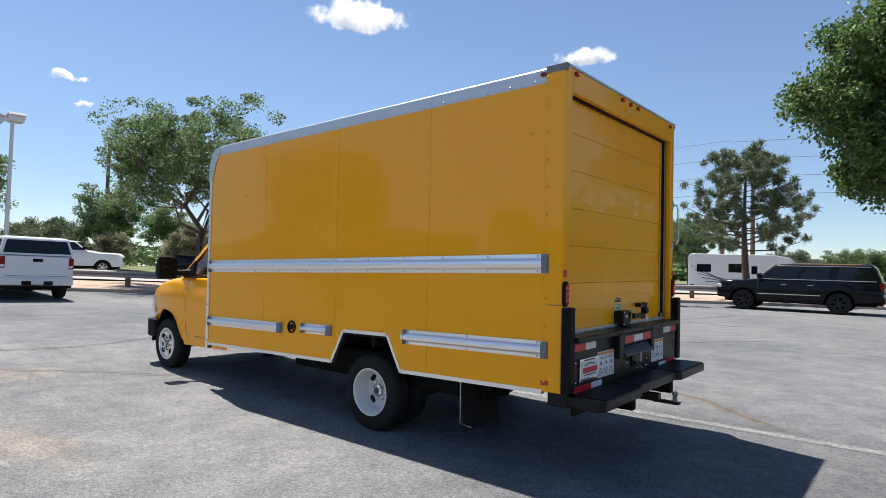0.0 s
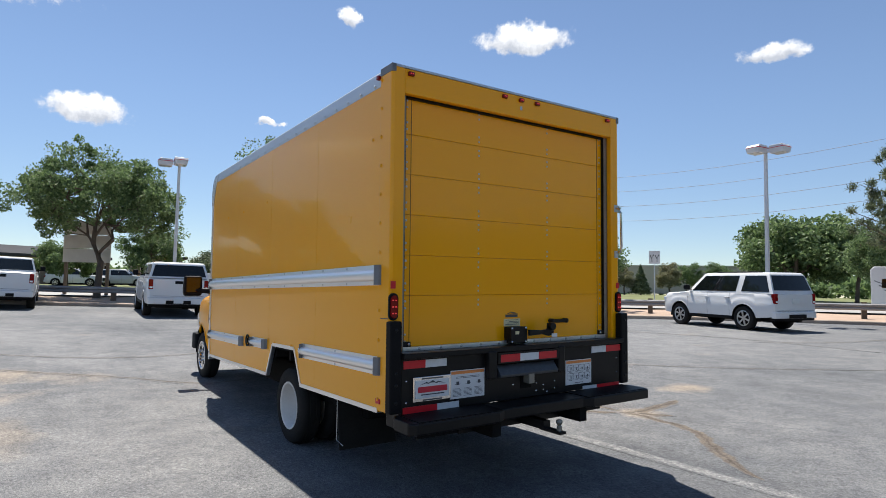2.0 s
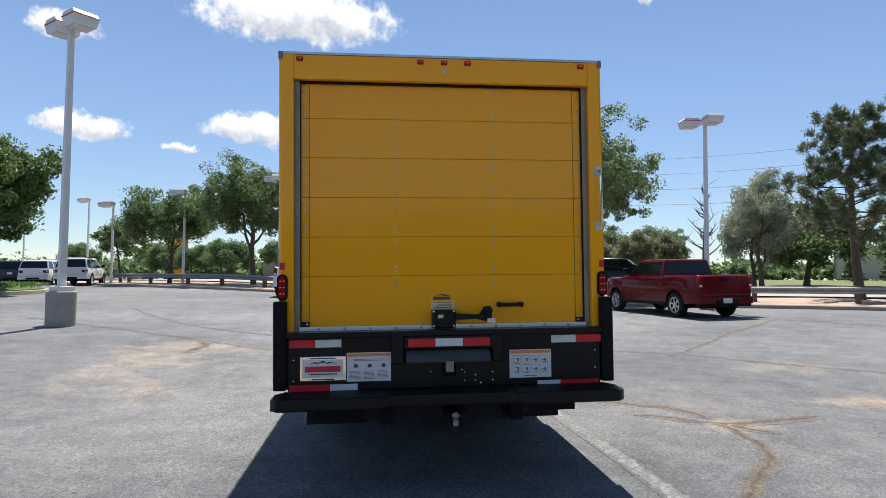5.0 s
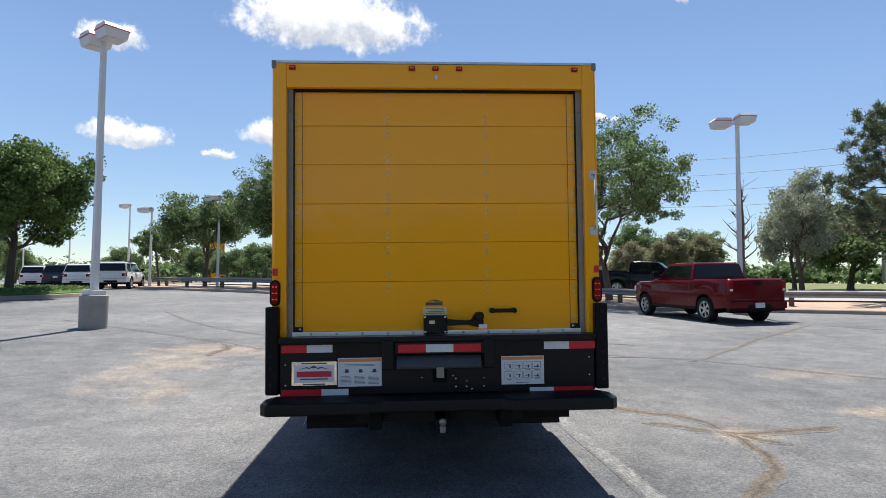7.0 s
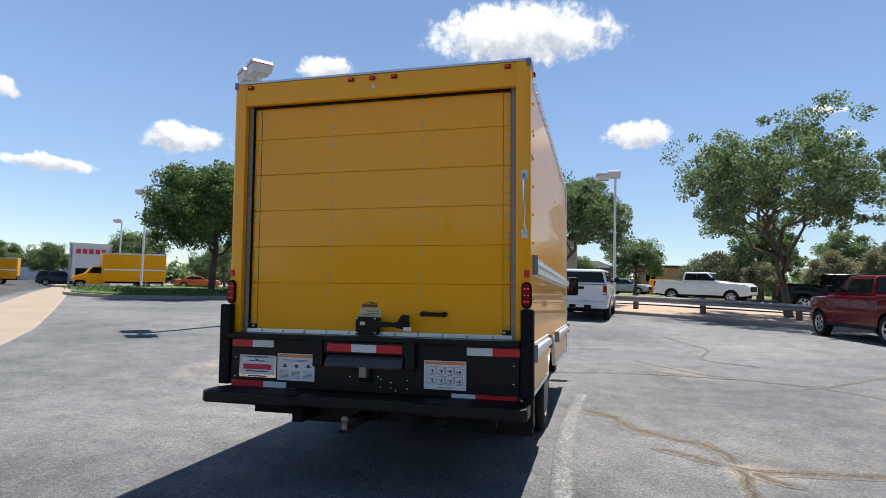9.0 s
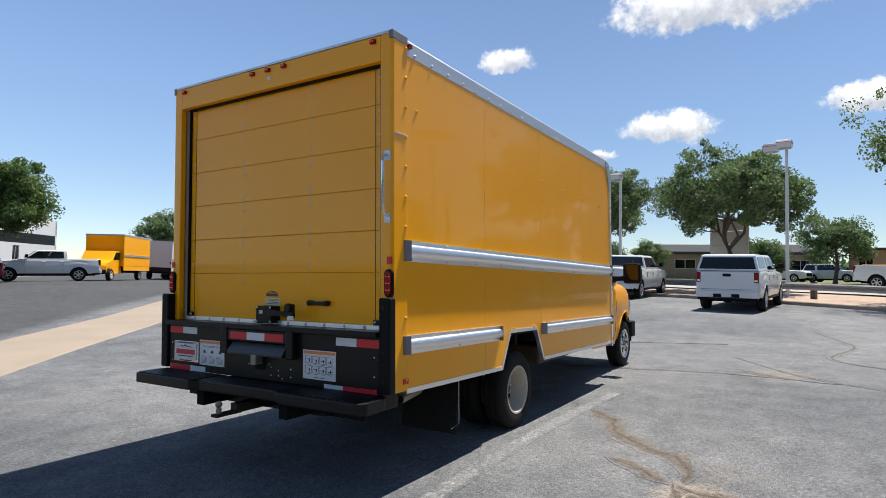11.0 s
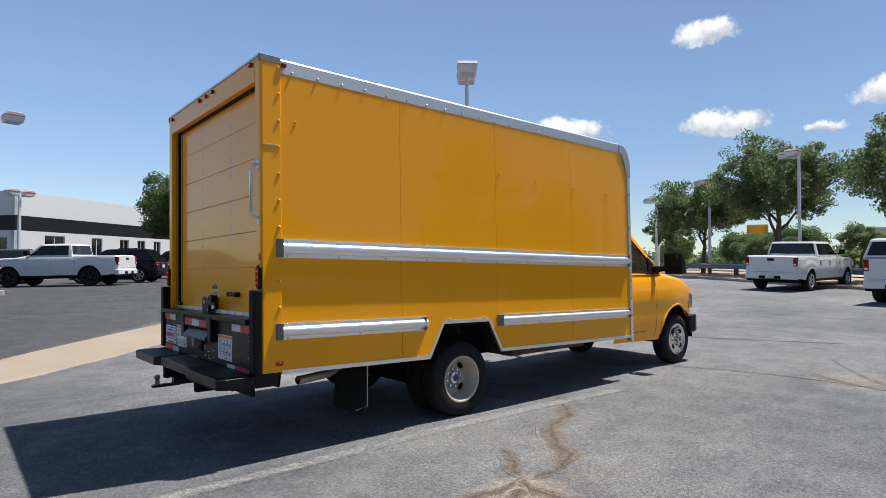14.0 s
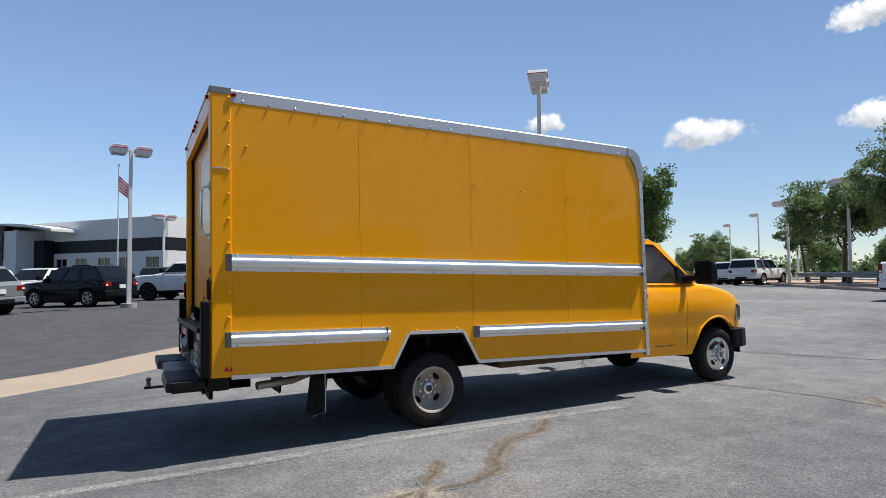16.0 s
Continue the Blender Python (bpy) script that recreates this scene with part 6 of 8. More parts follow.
vehicle("crossover", "black sloping crossover parked beside the pickup", "car", on_land(-6.6, -22.0, -33), 2.60, 0.82, 0.92, 1.82, 1.62, 1.04, 1.00, XCAB, M["p_black"], r=0.36, windows=3)
vehicle("suv", "cherry red SUV parked in front of the showroom", "SUV", on_land(-11.4, -30.0, -25), 2.90, 0.95, 0.95, 1.92, 1.74, 1.08, 1.05, (-2.32, -2.0, 0.28, 1.05), M["p_cherry"], r=0.38)
vehicle("suv", "grey SUV parked by the showroom wall", "SUV", on_land(-2.8, -27.4, 78), 2.90, 0.95, 0.95, 1.94, 1.76, 1.10, 1.06, (-2.32, -2.0, 0.28, 1.05), M["p_smoke"], r=0.38, group="cars by the showroom")
for x, y, hd, mat, lab in ((2.6, -24.4, 60, "p_silver", "silver SUV in a row by the showroom"), (5.8, -25.5, 60, "p_white", "white SUV in a row by the showroom"), (0.2, -27.0, 60, "p_smoke", "charcoal SUV in a row by the showroom"), (9.0, -27.0, 60, "p_black", "black SUV in a row by the showroom")):
    vehicle("suv", lab, "SUV", on_land(x, y, hd), 2.85, 0.95, 0.95, 1.92, 1.72, 1.08, 1.05, (-2.32, -2.0, 0.28, 1.05), M[mat], r=0.37, group="cars by the showroom")
vehicle("pickup_truck", "white pickup half hidden behind the red SUV", "pickup truck", on_land(-16.5, -31.0, -25), 3.5, 1.15, 0.95, 2.0, 1.86, 1.34, 1.24, TRUCKCAB, M["p_white"], r=0.39, bed=True, windows=2)
# on the street
vehicle("pickup_truck", "black crew-cab pickup on the street behind the guardrail", "pickup truck", on_land(-30.6, 18.4, 62, 0.2), 3.57, 1.2, 1.0, 2.02, 1.90, 1.34, 1.25, TRUCKCAB, M["p_black"], r=0.39, bed=True, windows=2)
vehicle("pickup_truck", "white pickup on the street behind the trees", "pickup truck", on_land(-39.3, 13.3, 62, 0.2), 3.65, 1.2, 1.0, 2.02, 1.90, 1.34, 1.25, TRUCKCAB, M["p_white"], r=0.39, bed=True, windows=2)
for x, y, hd, mat, lab in ((-66, -1.5, 75, "p_white", "white SUV in the lot across the street"), (-64.5, 5.5, 70, "p_white", "white pickup in the lot across the street"), (-65, 9.6, 70, "p_silver", "silver car in the lot across the street"), (-53.0, -53.0, 140, "p_navy", "dark blue car by the far trucks")):
    vehicle("suv", lab, "SUV", on_land(x, y, hd, 0.25 if x < -60 else 0), 2.85, 0.95, 0.95, 1.92, 1.70, 1.08, 1.05, (-2.32, -2.0, 0.28, 1.05), M[mat], r=0.37)


def small_box_truck(label, at, box_mat, cab_mat, length=4.9, cab=True, category="truck"):
    """A far delivery truck: box body with rails, cab, wheels."""
    root = thing("box_truck", at, label, category, "far box trucks")
    boxpart("cargo_box", (0, length, -1.2, 1.2, 0.95, 3.05), box_mat, root, bevel=0.03)
    boxpart("top_rail", (-0.01, length + 0.01, -1.215, 1.215, 2.95, 3.06), M["galv"], root, bevel=0.01)
    for s in (1, -1):
        boxpart("rub_rail", (0.1, length - 0.1, *sorted((s * 1.2, s * 1.235)), 1.60, 1.72), M["alu"] if box_mat is M["yellow"] else box_mat, root)
        boxpart("skirt", (0.05, length, *sorted((s * 1.16, s * 1.2)), 0.66, 0.95), box_mat, root)
        for x in (1.6, length + 1.55):
            car_wheel(root, x, s * 0.95, 0.37, 0.25, s, M["rimwhite"], 5)
        boxpart("tail_lamp", (-0.03, 0.02, *sorted((s * 1.08, s * 1.17)), 1.25, 1.45), M["lamp_red"], root)
    boxpart("rear_door", (-0.012, 0.02, -1.05, 1.05, 1.0, 2.85), box_mat, root)
    boxpart("door_frame", (-0.02, 0.0, -1.12, 1.12, 0.62, 0.98), M["blacksteel"], root)
    boxpart("chassis", (0.1, length + 1.9, -0.5, 0.5, 0.5, 0.95), M["under"], root)
    if cab:
        bm = bmesh.new()
        L0 = length - 0.25
        add_prism(bm, [(L0, 0.45), (L0 + 1.2, 0.42)] + arc(L0 + 1.8, 0.4, 0.48, 178, 10, 8) + [(L0 + 2.3, 0.5), (L0 + 2.35, 0.95), (L0 + 2.2, 1.12), (L0 + 1.45, 1.33), (L0 + 0.95, 1.92), (L0, 1.95)], -0.95, 0.95)
        part("cab", bm, cab_mat, root, bevel=0.04, smooth=True)
        for s in (1, -1):
            bm = bmesh.new()
            add_prism(bm, [(L0 + 0.3, 1.35), (L0 + 1.30, 1.35), (L0 + 0.90, 1.82), (L0 + 0.3, 1.84)], s * 0.95, s * 0.962)
            part("side_window", bm, M["carglass"], root)
        boxpart("front_bumper", (L0 + 2.25, L0 + 2.48, -0.95, 0.95, 0.42, 0.68), M["black"], root, bevel=0.03)
    return root


small_box_truck("yellow box truck parked behind the grass island", on_land(-43.3, -31.1, 319), M["yellow"], M["yellow"])
small_box_truck("yellow box truck in the far rows", on_land(-52.2, -58.2, 313), M["yellow"], M["yellow"])
small_box_truck("yellow box truck at the far end of the lot", on_land(-24.0, -34.5, 40), M["yellow"], M["yellow"])
small_box_truck("white box truck seen from the rear in the far rows", on_land(-26.6, -35.8, 220), M["whitebox"], M["p_white"])
small_box_truck("white box truck in the far rows", on_land(-31.0, -40.6, 220), M["whitebox"], M["p_white"])
small_box_truck("pale box truck in the far rows", on_land(-34.0, -43.5, 220), M["whitebox"], M["p_white"])

# motorhome across the street
rv = thing("motorhome", on_land(-8.7, 41.0, 16, 0.02) @ Matrix.Scale(0.82, 4), "white motorhome with dark swooping stripes", "motorhome")
bm = bmesh.new()
add_prism(bm, [(-4.2, 0.55), (1.5, 0.55), (1.5, 1.2), (3.1, 1.25), (3.1, 2.35), (2.7, 2.85), (1.6, 3.05), (-4.0, 3.1), (-4.2, 2.9)], -1.2, 1.2)
part("body", bm, M["whitebox"], rv, bevel=0.05)
bm = bmesh.new()
add_prism(bm, [(1.45, 0.5), (3.6, 0.5), (3.7, 1.0), (2.9, 1.2), (2.4, 1.9), (1.45, 1.95)], -1.0, 1.0)
part("cab", bm, M["p_white"], rv, bevel=0.05)
for s in (1, -1):
    for a, b, c, d in ((-1.4, -0.5, 1.7, 2.35), (-3.6, -2.6, 1.7, 2.3)):
        boxpart("window", (a, b, *sorted((s * 1.2, s * 1.215)), c, d), M["carglass"], rv)
    boxpart("side_door", (0.0, 0.7, *sorted((s * 1.2, s * 1.21)), 0.75, 2.45), M["label"], rv, bevel=0.004)
    boxpart("door_window", (0.15, 0.55, *sorted((s * 1.21, s * 1.22)), 1.6, 2.2), M["carglass"], rv)
    boxpart("cab_window", (1.7, 2.4, *sorted((s * 1.0, s * 1.01)), 1.25, 1.75), M["carglass"], rv)
    for k in range(5):
        bm = bmesh.new()
        p = [(-4.0 + 0.25 * k, 2.2 - 0.3 * k), (-2.2 + 0.2 * k, 1.35 - 0.1 * k), (-0.3 + 0.3 * k, 0.80 + 0.05 * k), (1.2, 0.95 + 0.25 * k)]
        t = 0.05 + 0.02 * (k % 2)
        add_prism(bm, p + [(x, z - t) for x, z in p[::-1]], s * 1.2, s * 1.208)
        part("stripe", bm, M["ink"], rv)
    for x in (-2.3, 2.5):
        car_wheel(rv, x, s * 1.0, 0.37, 0.25, s, M["alloy"], 5)


# ---- street furniture ----
def lamp_post(x, y, height, turn=0, base=0.0, arms=(265, 355), label="tall white lamp post with two box lamps"):
    """A parking-lot light: tapered pole, short arms at given angles and box heads; base is the height of a concrete footing."""
    z = land(x, y)
    root = thing("lamp_post", Matrix.Translation((x, y, z)) @ pose(0, 0, 0, 0, 0, turn), label, "lamp post", "parking lot lights")
    z0 = 0.12 if not base else base
    if base:
        bm = bmesh.new()
        add_lathe(bm, [(0.30, -0.05), (0.31, base - 0.02), (0.29, base), (0.0005, base)], n=28, axis="z")
        part("footing", bm, M["footing"], root, "round concrete footing", smooth=True)
        boxpart("base_cover", (-0.19, 0.19, -0.19, 0.19, base, base + 0.11), M["postwhite"], root, bevel=0.01)
    else:
        bm = bmesh.new()
        add_lathe(bm, [(0.28, -0.05), (0.28, 0.16), (0.0005, 0.16)], n=20, axis="z")
        part("footing", bm, M["footing"], root, "round concrete footing")
    bm = bmesh.new()
    w0, w1 = 0.075, 0.055
    add_prism(bm, [(-w0, -w0), (w0, -w0), (w0, w0), (-w0, w0)], z0, height - 0.05, axis="z")
    for v in bm.verts:
        if v.co.z > height - 0.1:
            v.co.x *= w1 / w0
            v.co.y *= w1 / w0
    part("pole", bm, M["postwhite"], root, "square white pole", bevel=0.008)
    for a in arms:
        m = pose(0, 0, 0, 0, 0, a)
        boxpart("arm", (0.04, 0.35, -0.03, 0.03, height - 0.14, height - 0.06), M["postwhite"], root, at=m)
        x0, x1, hy = (0.28, 0.94, 0.29) if arms[1] - arms[0] == 90 else (0.13, 0.70, 0.285)
        bm = bmesh.new()
        add_prism(bm, [(x0 + 0.05, height - 0.25), (x1 - 0.05, height - 0.25), (x1, height - 0.03), (x1 - 0.07, height + 0.08), (x0 + 0.07, height + 0.08), (x0, height - 0.03)], -hy, hy)
        for v in bm.verts:
            if v.co.z < height - 0.2:
                v.co.y *= 0.88
        head = part("lamp_head", bm, M["postwhite"], root, "pale box lamp head", at=m, bevel=0.015)
        boxpart("lens", (x0 + 0.1, x1 - 0.1, -hy + 0.08, hy - 0.08, height - 0.265, height - 0.249), M["lampglass"], head)
        boxpart("band", (x0 - 0.003, x1 + 0.003, -hy - 0.003, hy + 0.003, height - 0.045, height - 0.022), M["ink_red"], head, "thin red band")
    return root


M["postwhite"] = material("white_post_paint", (0.62, 0.63, 0.65), 0.45, var=0.1, scale=2.0, fine=0.08, fine_scale=30)
M["footing"] = material("grey_footing_concrete", (0.30, 0.285, 0.26), 0.9, var=0.25, scale=3.0, fine=0.15, fine_scale=40, bump=0.3, bump_scale=50)
M["lampglass"] = material("prismatic_lamp_glass", (0.5, 0.52, 0.54), 0.25)
M["bark"] = material("grey_brown_bark", (0.105, 0.08, 0.06), 0.95, var=0.35, scale=3, fine=0.4, fine_scale=25, bump=0.8, bump_scale=18, stretch=(1, 1, 0.25))
M["darkbark"] = material("dark_bark", (0.07, 0.055, 0.042), 0.95, var=0.35, scale=3, fine=0.4, fine_scale=25, bump=0.8, bump_scale=18, stretch=(1, 1, 0.25))
M["weathered"] = material("weathered_timber", (0.13, 0.095, 0.065), 0.9, var=0.3, scale=3, fine=0.3, fine_scale=30, stretch=(1, 1, 0.1))


def leaf_material(name, dark, light, through=0.35):
    m = bpy.data.materials.new(name)
    m.use_nodes = True
    nt = m.node_tree
    nd, lk = nt.nodes, nt.links
    b = nd["Principled BSDF"]
    geo = nd.new("ShaderNodeNewGeometry")
    mixc = nd.new("ShaderNodeMix")
    mixc.data_type = "RGBA"
    mixc.inputs["A"].default_value, mixc.inputs["B"].default_value = (*dark, 1), (*light, 1)
    lk.new(geo.outputs["Random Per Island"], mixc.inputs["Factor"])
    lk.new(mixc.outputs["Result"], b.inputs["Base Color"])
    b.inputs["Roughness"].default_value = 0.5
    b.inputs["Specular IOR Level"].default_value = 0.35
    tr = nd.new("ShaderNodeBsdfTranslucent")
    lk.new(mixc.outputs["Result"], tr.inputs["Color"])
    ms = nd.new("ShaderNodeMixShader")
    ms.inputs[0].default_value = through
    lk.new(b.outputs[0], ms.inputs[1])
    lk.new(tr.outputs[0], ms.inputs[2])
    lk.new(ms.outputs[0], nd["Material Output"].inputs["Surface"])
    return m


M["leaf"] = leaf_material("cottonwood_leaves", (0.065, 0.11, 0.042), (0.21, 0.29, 0.12), 0.45)
M["leaf_bright"] = leaf_material("ash_leaves", (0.045, 0.088, 0.024), (0.17, 0.255, 0.07), 0.35)
M["leaf_grey"] = leaf_material("olive_leaves", (0.16, 0.185, 0.125), (0.34, 0.365, 0.26), 0.45)
M["leaf_brown"] = leaf_material("dry_shrub_leaves", (0.13, 0.135, 0.07), (0.30, 0.285, 0.17), 0.45)
M["needle"] = leaf_material("pine_needles", (0.062, 0.088, 0.045), (0.19, 0.225, 0.12), 0.25)


def leaf_mesh(name, centres, size, rnd, mat, long=1.6, droop=0.0):
    """Every leaf is a small folded blade of its own."""
    n = len(centres)
    c = np.array(centres)
    d = rnd.normal(size=(n, 3))
    d[:, 2] -= droop
    d /= np.linalg.norm(d, axis=1)[:, None]
    e = np.cross(d, rnd.normal(size=(n, 3)))
    e /= np.linalg.norm(e, axis=1)[:, None] + 1e-9
    s = size * rnd.uniform(0.65, 1.35, size=(n, 1))
    nn = np.cross(d, e)
    a, b = c - d * s * long / 2, c + d * s * long / 2
    l, r = c + e * s / 2 + nn * s * 0.12, c - e * s / 2 + nn * s * 0.12
    verts = np.stack([a, l, b, r], axis=1).reshape(-1, 3)
    faces = np.arange(4 * n).reshape(-1, 4)
    me = bpy.data.meshes.new(name)
    me.from_pydata(verts.tolist(), [], faces.tolist())
    me.materials.append(mat)
    return new(name, me)


def tree(at, label, height, spread, fork, seed, leaf="leaf", clumps=110, per=75, size=0.13, bark="bark", trunk_r=0.2, puff=0.42, group="", flat=0.85, name="tree", base=0.30, stems=5, mass_count=16):
    """A broadleaf tree: trunk, crooked limbs, branches to leafy masses, and leaves in loose clumps."""
    rnd = np.random.RandomState(seed)
    root = thing(name, at, label, "tree", group)
    bm = bmesh.new()
    lean = rnd.uniform(-0.12, 0.12, 2)
    top = Vector((lean[0] * fork, lean[1] * fork, fork))
    add_tube(bm, [(0, 0, -0.15), (0, 0, 0.10), (lean[0] * fork * 0.5, lean[1] * fork * 0.5, fork * 0.55), top], [trunk_r * 1.45, trunk_r * 1.08, trunk_r * 0.92, trunk_r * 0.85], n=10)
    centre = Vector((lean[0] * height * 0.3, lean[1] * height * 0.3, height * (base + 1) / 2))
    rz = height * (1 - base) / 2
    # a crooked leader carries the trunk on up; the limbs leave it one above the other
    peak = centre + Vector((0, 0, rz * 0.72))
    leader = [top - Vector((0, 0, 0.1))]
    for f in (0.18, 0.36, 0.55, 0.78, 1.0):
        leader.append(top.lerp(peak, f) + Vector((*rnd.normal(size=2), 0)) * 0.05 * spread * (1 if f < 1 else 0))
    add_tube(bm, leader, [trunk_r * q for q in (0.86, 0.70, 0.54, 0.40, 0.22, 0.05)], n=8)
    limbs = [leader]
    for k in range(stems - 1):
        a = k * 2.39996 + rnd.uniform(-0.45, 0.45)
        out = rnd.uniform(0.48, 0.80) * spread
        f0 = 0.62 * k / max(1, stems - 1)
        i = min(4, int(f0 * 5))
        start = leader[i].lerp(leader[i + 1], f0 * 5 - i)
        end = Vector((centre.x + math.cos(a) * out, centre.y + math.sin(a) * out, max(start.z + 0.35 * out, centre.z + rz * rnd.uniform(-0.25, 0.55))))
        path = [start]
        for f in (0.2, 0.42, 0.64, 0.84, 1.0):
            w = Vector(rnd.normal(size=3)) * 0.05 * spread * (1 if f < 1 else 0)
            bow = Vector((-math.cos(a), -math.sin(a), 0.35)) * spread * rnd.uniform(-0.06, 0.10) * math.sin(math.pi * f)
            path.append(start.lerp(end, f) + bow + w)
        add_tube(bm, path, [trunk_r * q * (1 - 0.45 * f0) for q in (0.55, 0.45, 0.34, 0.25, 0.15, 0.05)], n=7)
        limbs.append(path)
    # the crown is a set of leafy masses with gaps between them; a branch runs to each
    masses = []
    n_mass = max(9, int(mass_count))
    for k in range(n_mass):
        zf = 1 - 1.72 * (k + 0.5) / n_mass
        a = k * 2.39996 + rnd.uniform(-0.5, 0.5)
        rr = math.sqrt(max(0.0, 1 - zf * zf))
        d = rnd.uniform(0.52, 0.86)
        c = Vector((centre.x + math.cos(a) * rr * spread * d, centre.y + math.sin(a) * rr * spread * d, centre.z + zf * rz * d))
        masses.append((c, spread * rnd.uniform(0.20, 0.34) * (1.0 if zf > -0.4 else 0.85)))
    masses.append((centre + Vector((0, 0, rz * 0.1)), spread * 0.30))
    twigs = []
    for c, mr in masses:
        path = min(limbs, key=lambda q: min((p - c).length for p in q[2:]))
        i = min(range(1, len(path)), key=lambda j: (path[j] - c).length + (0.6 * spread if path[j].z > c.z + 0.3 else 0))
        s0 = path[max(1, i - 1)]
        mid = s0.lerp(c, 0.55) + Vector(rnd.normal(size=3)) * 0.05 * spread - Vector((0, 0, 0.04 * spread))
        add_tube(bm, [s0, mid, c], [trunk_r * 0.22, trunk_r * 0.14, trunk_r * 0.05], n=6)
        for _ in range(5):
            u = mid.lerp(c, rnd.uniform(0.2, 1.0))
            v = Vector(rnd.normal(size=3)).normalized() * mr * rnd.uniform(0.6, 0.95)
            v.z = v.z * 0.7 + 0.12 * mr
            add_tube(bm, [u, u + v * 0.5 + Vector((0, 0, -0.03)), u + v], [trunk_r * 0.10, trunk_r * 0.06, trunk_r * 0.02], n=4)
            twigs.append(u + v)
    part("trunk", bm, M[bark], root, smooth=True)
    weights = np.array([mr ** 2 for _, mr in masses])
    share = np.maximum(3, np.round(clumps * weights / weights.sum()).astype(int))
    cs = [np.array(t) for t in twigs]
    for (c, mr), n in zip(masses, share):
        v = rnd.normal(size=(n, 3))
        v /= np.linalg.norm(v, axis=1)[:, None]
        v *= rnd.uniform(0.25, 1.0, (n, 1)) ** 0.5 * mr
        v[:, 2] = v[:, 2] * flat + 0.06 * mr
        cs += list(np.array(c) + v)
    n = int(clumps * 0.12)
    v = rnd.normal(size=(n, 3))
    v *= rnd.uniform(0.3, 0.78, (n, 1)) / np.linalg.norm(v, axis=1)[:, None]
    v[:, 2] = np.abs(v[:, 2]) * np.sign(rnd.uniform(-0.5, 1, n))
    cs += list(np.array(centre) + v * np.array([spread, spread, rz]))
    leaves = []
    for p in cs:
        m = int(per * rnd.uniform(0.5, 1.5))
        q = rnd.normal(size=(m, 3))
        q *= (rnd.uniform(0.02, 1.0, (m, 1)) ** 0.45) / (np.linalg.norm(q, axis=1)[:, None] + 1e-9)
        q = q * puff * rnd.uniform(0.6, 1.5) * np.array([1.15, 1.15, flat])
        leaves.append(p + q)
    crown = leaf_mesh("crown", np.concatenate(leaves), size, rnd, M[leaf])
    crown.parent = root
    tagged(crown, "", kind="stuff")
    return root


def pine(at, label, height, spread, seed, group="", first=0.32):
    """A ponderosa pine: bare lower trunk, crooked limbs, tufts of long needles."""
    rnd = np.random.RandomState(seed)
    root = thing("pine_tree", at, label, "tree", group)
    bm = bmesh.new()
    bend = rnd.uniform(-0.25, 0.25, 2)
    spine = [Vector((bend[0] * math.sin(3 * t) * 1.2, bend[1] * math.sin(2.5 * t), -0.15 + height * 0.97 * t)) for t in np.linspace(0, 1, 9)]
    add_tube(bm, spine, [0.24, 0.19, 0.165, 0.145, 0.12, 0.095, 0.07, 0.045, 0.02], n=10)
    tufts = []
    n = 46
    for k in range(n):
        f = first + (0.97 - first) * (k + rnd.uniform(-0.3, 0.3)) / n
        i = min(7, int(f * 8))
        s = spine[i].lerp(spine[i + 1], f * 8 - i)
        a = k * 2.4 + rnd.uniform(-0.4, 0.4)
        reach = spread * (1.0 - 0.72 * (max(0, f - first) / (1 - first)) ** 1.2) * rnd.uniform(0.55, 1.08)
        t = s + Vector((math.cos(a) * reach, math.sin(a) * reach, reach * rnd.uniform(0.05, 0.45)))
        mid = s.lerp(t, 0.5) + Vector((0, 0, -0.08 * reach))
        add_tube(bm, [s, mid, t], [0.055 * (1.2 - f), 0.04 * (1.2 - f), 0.012], n=5)
        for q in np.linspace(0.45, 1.0, 7):
            b = (s.lerp(mid, q * 2) if q < 0.5 else mid.lerp(t, q * 2 - 1))
            tufts.append(b + Vector(rnd.normal(size=3)) * 0.16 * (0.4 + q) + Vector((0, 0, 0.10)))
    part("trunk", bm, M["bark"], root, smooth=True)
    V, F = [], []
    for b in tufts:
        m = 120
        d = rnd.normal(size=(m, 3)) + np.array((0, 0, 0.5))
        d /= np.linalg.norm(d, axis=1)[:, None]
        o = np.array(b) + rnd.normal(size=(m, 3)) * 0.085
        ln = rnd.uniform(0.16, 0.30, (m, 1))
        w = np.cross(d, rnd.normal(size=(m, 3)))
        w = w / (np.linalg.norm(w, axis=1)[:, None] + 1e-9) * 0.021
        tri = np.stack([o - w, o + w, o + d * ln], axis=1).reshape(-1, 3)
        F.append(np.arange(3 * m).reshape(-1, 3) + 3 * m * len(V))
        V.append(tri)
    me = bpy.data.meshes.new("crown")
    me.from_pydata(np.concatenate(V).tolist(), [], np.concatenate(F).tolist())
    me.materials.append(M["needle"])
    crown = new("crown", me)
    crown.parent = root
    tagged(crown, kind="stuff")
    return root


def spot(x, y, lift=0.0, turn=0.0, size=1.0, tall=None):
    s = Matrix.Diagonal((size, size, tall or size, 1))
    return Matrix.Translation((x, y, land(x, y) + lift)) @ pose(0, 0, 0, 0, 0, turn) @ s


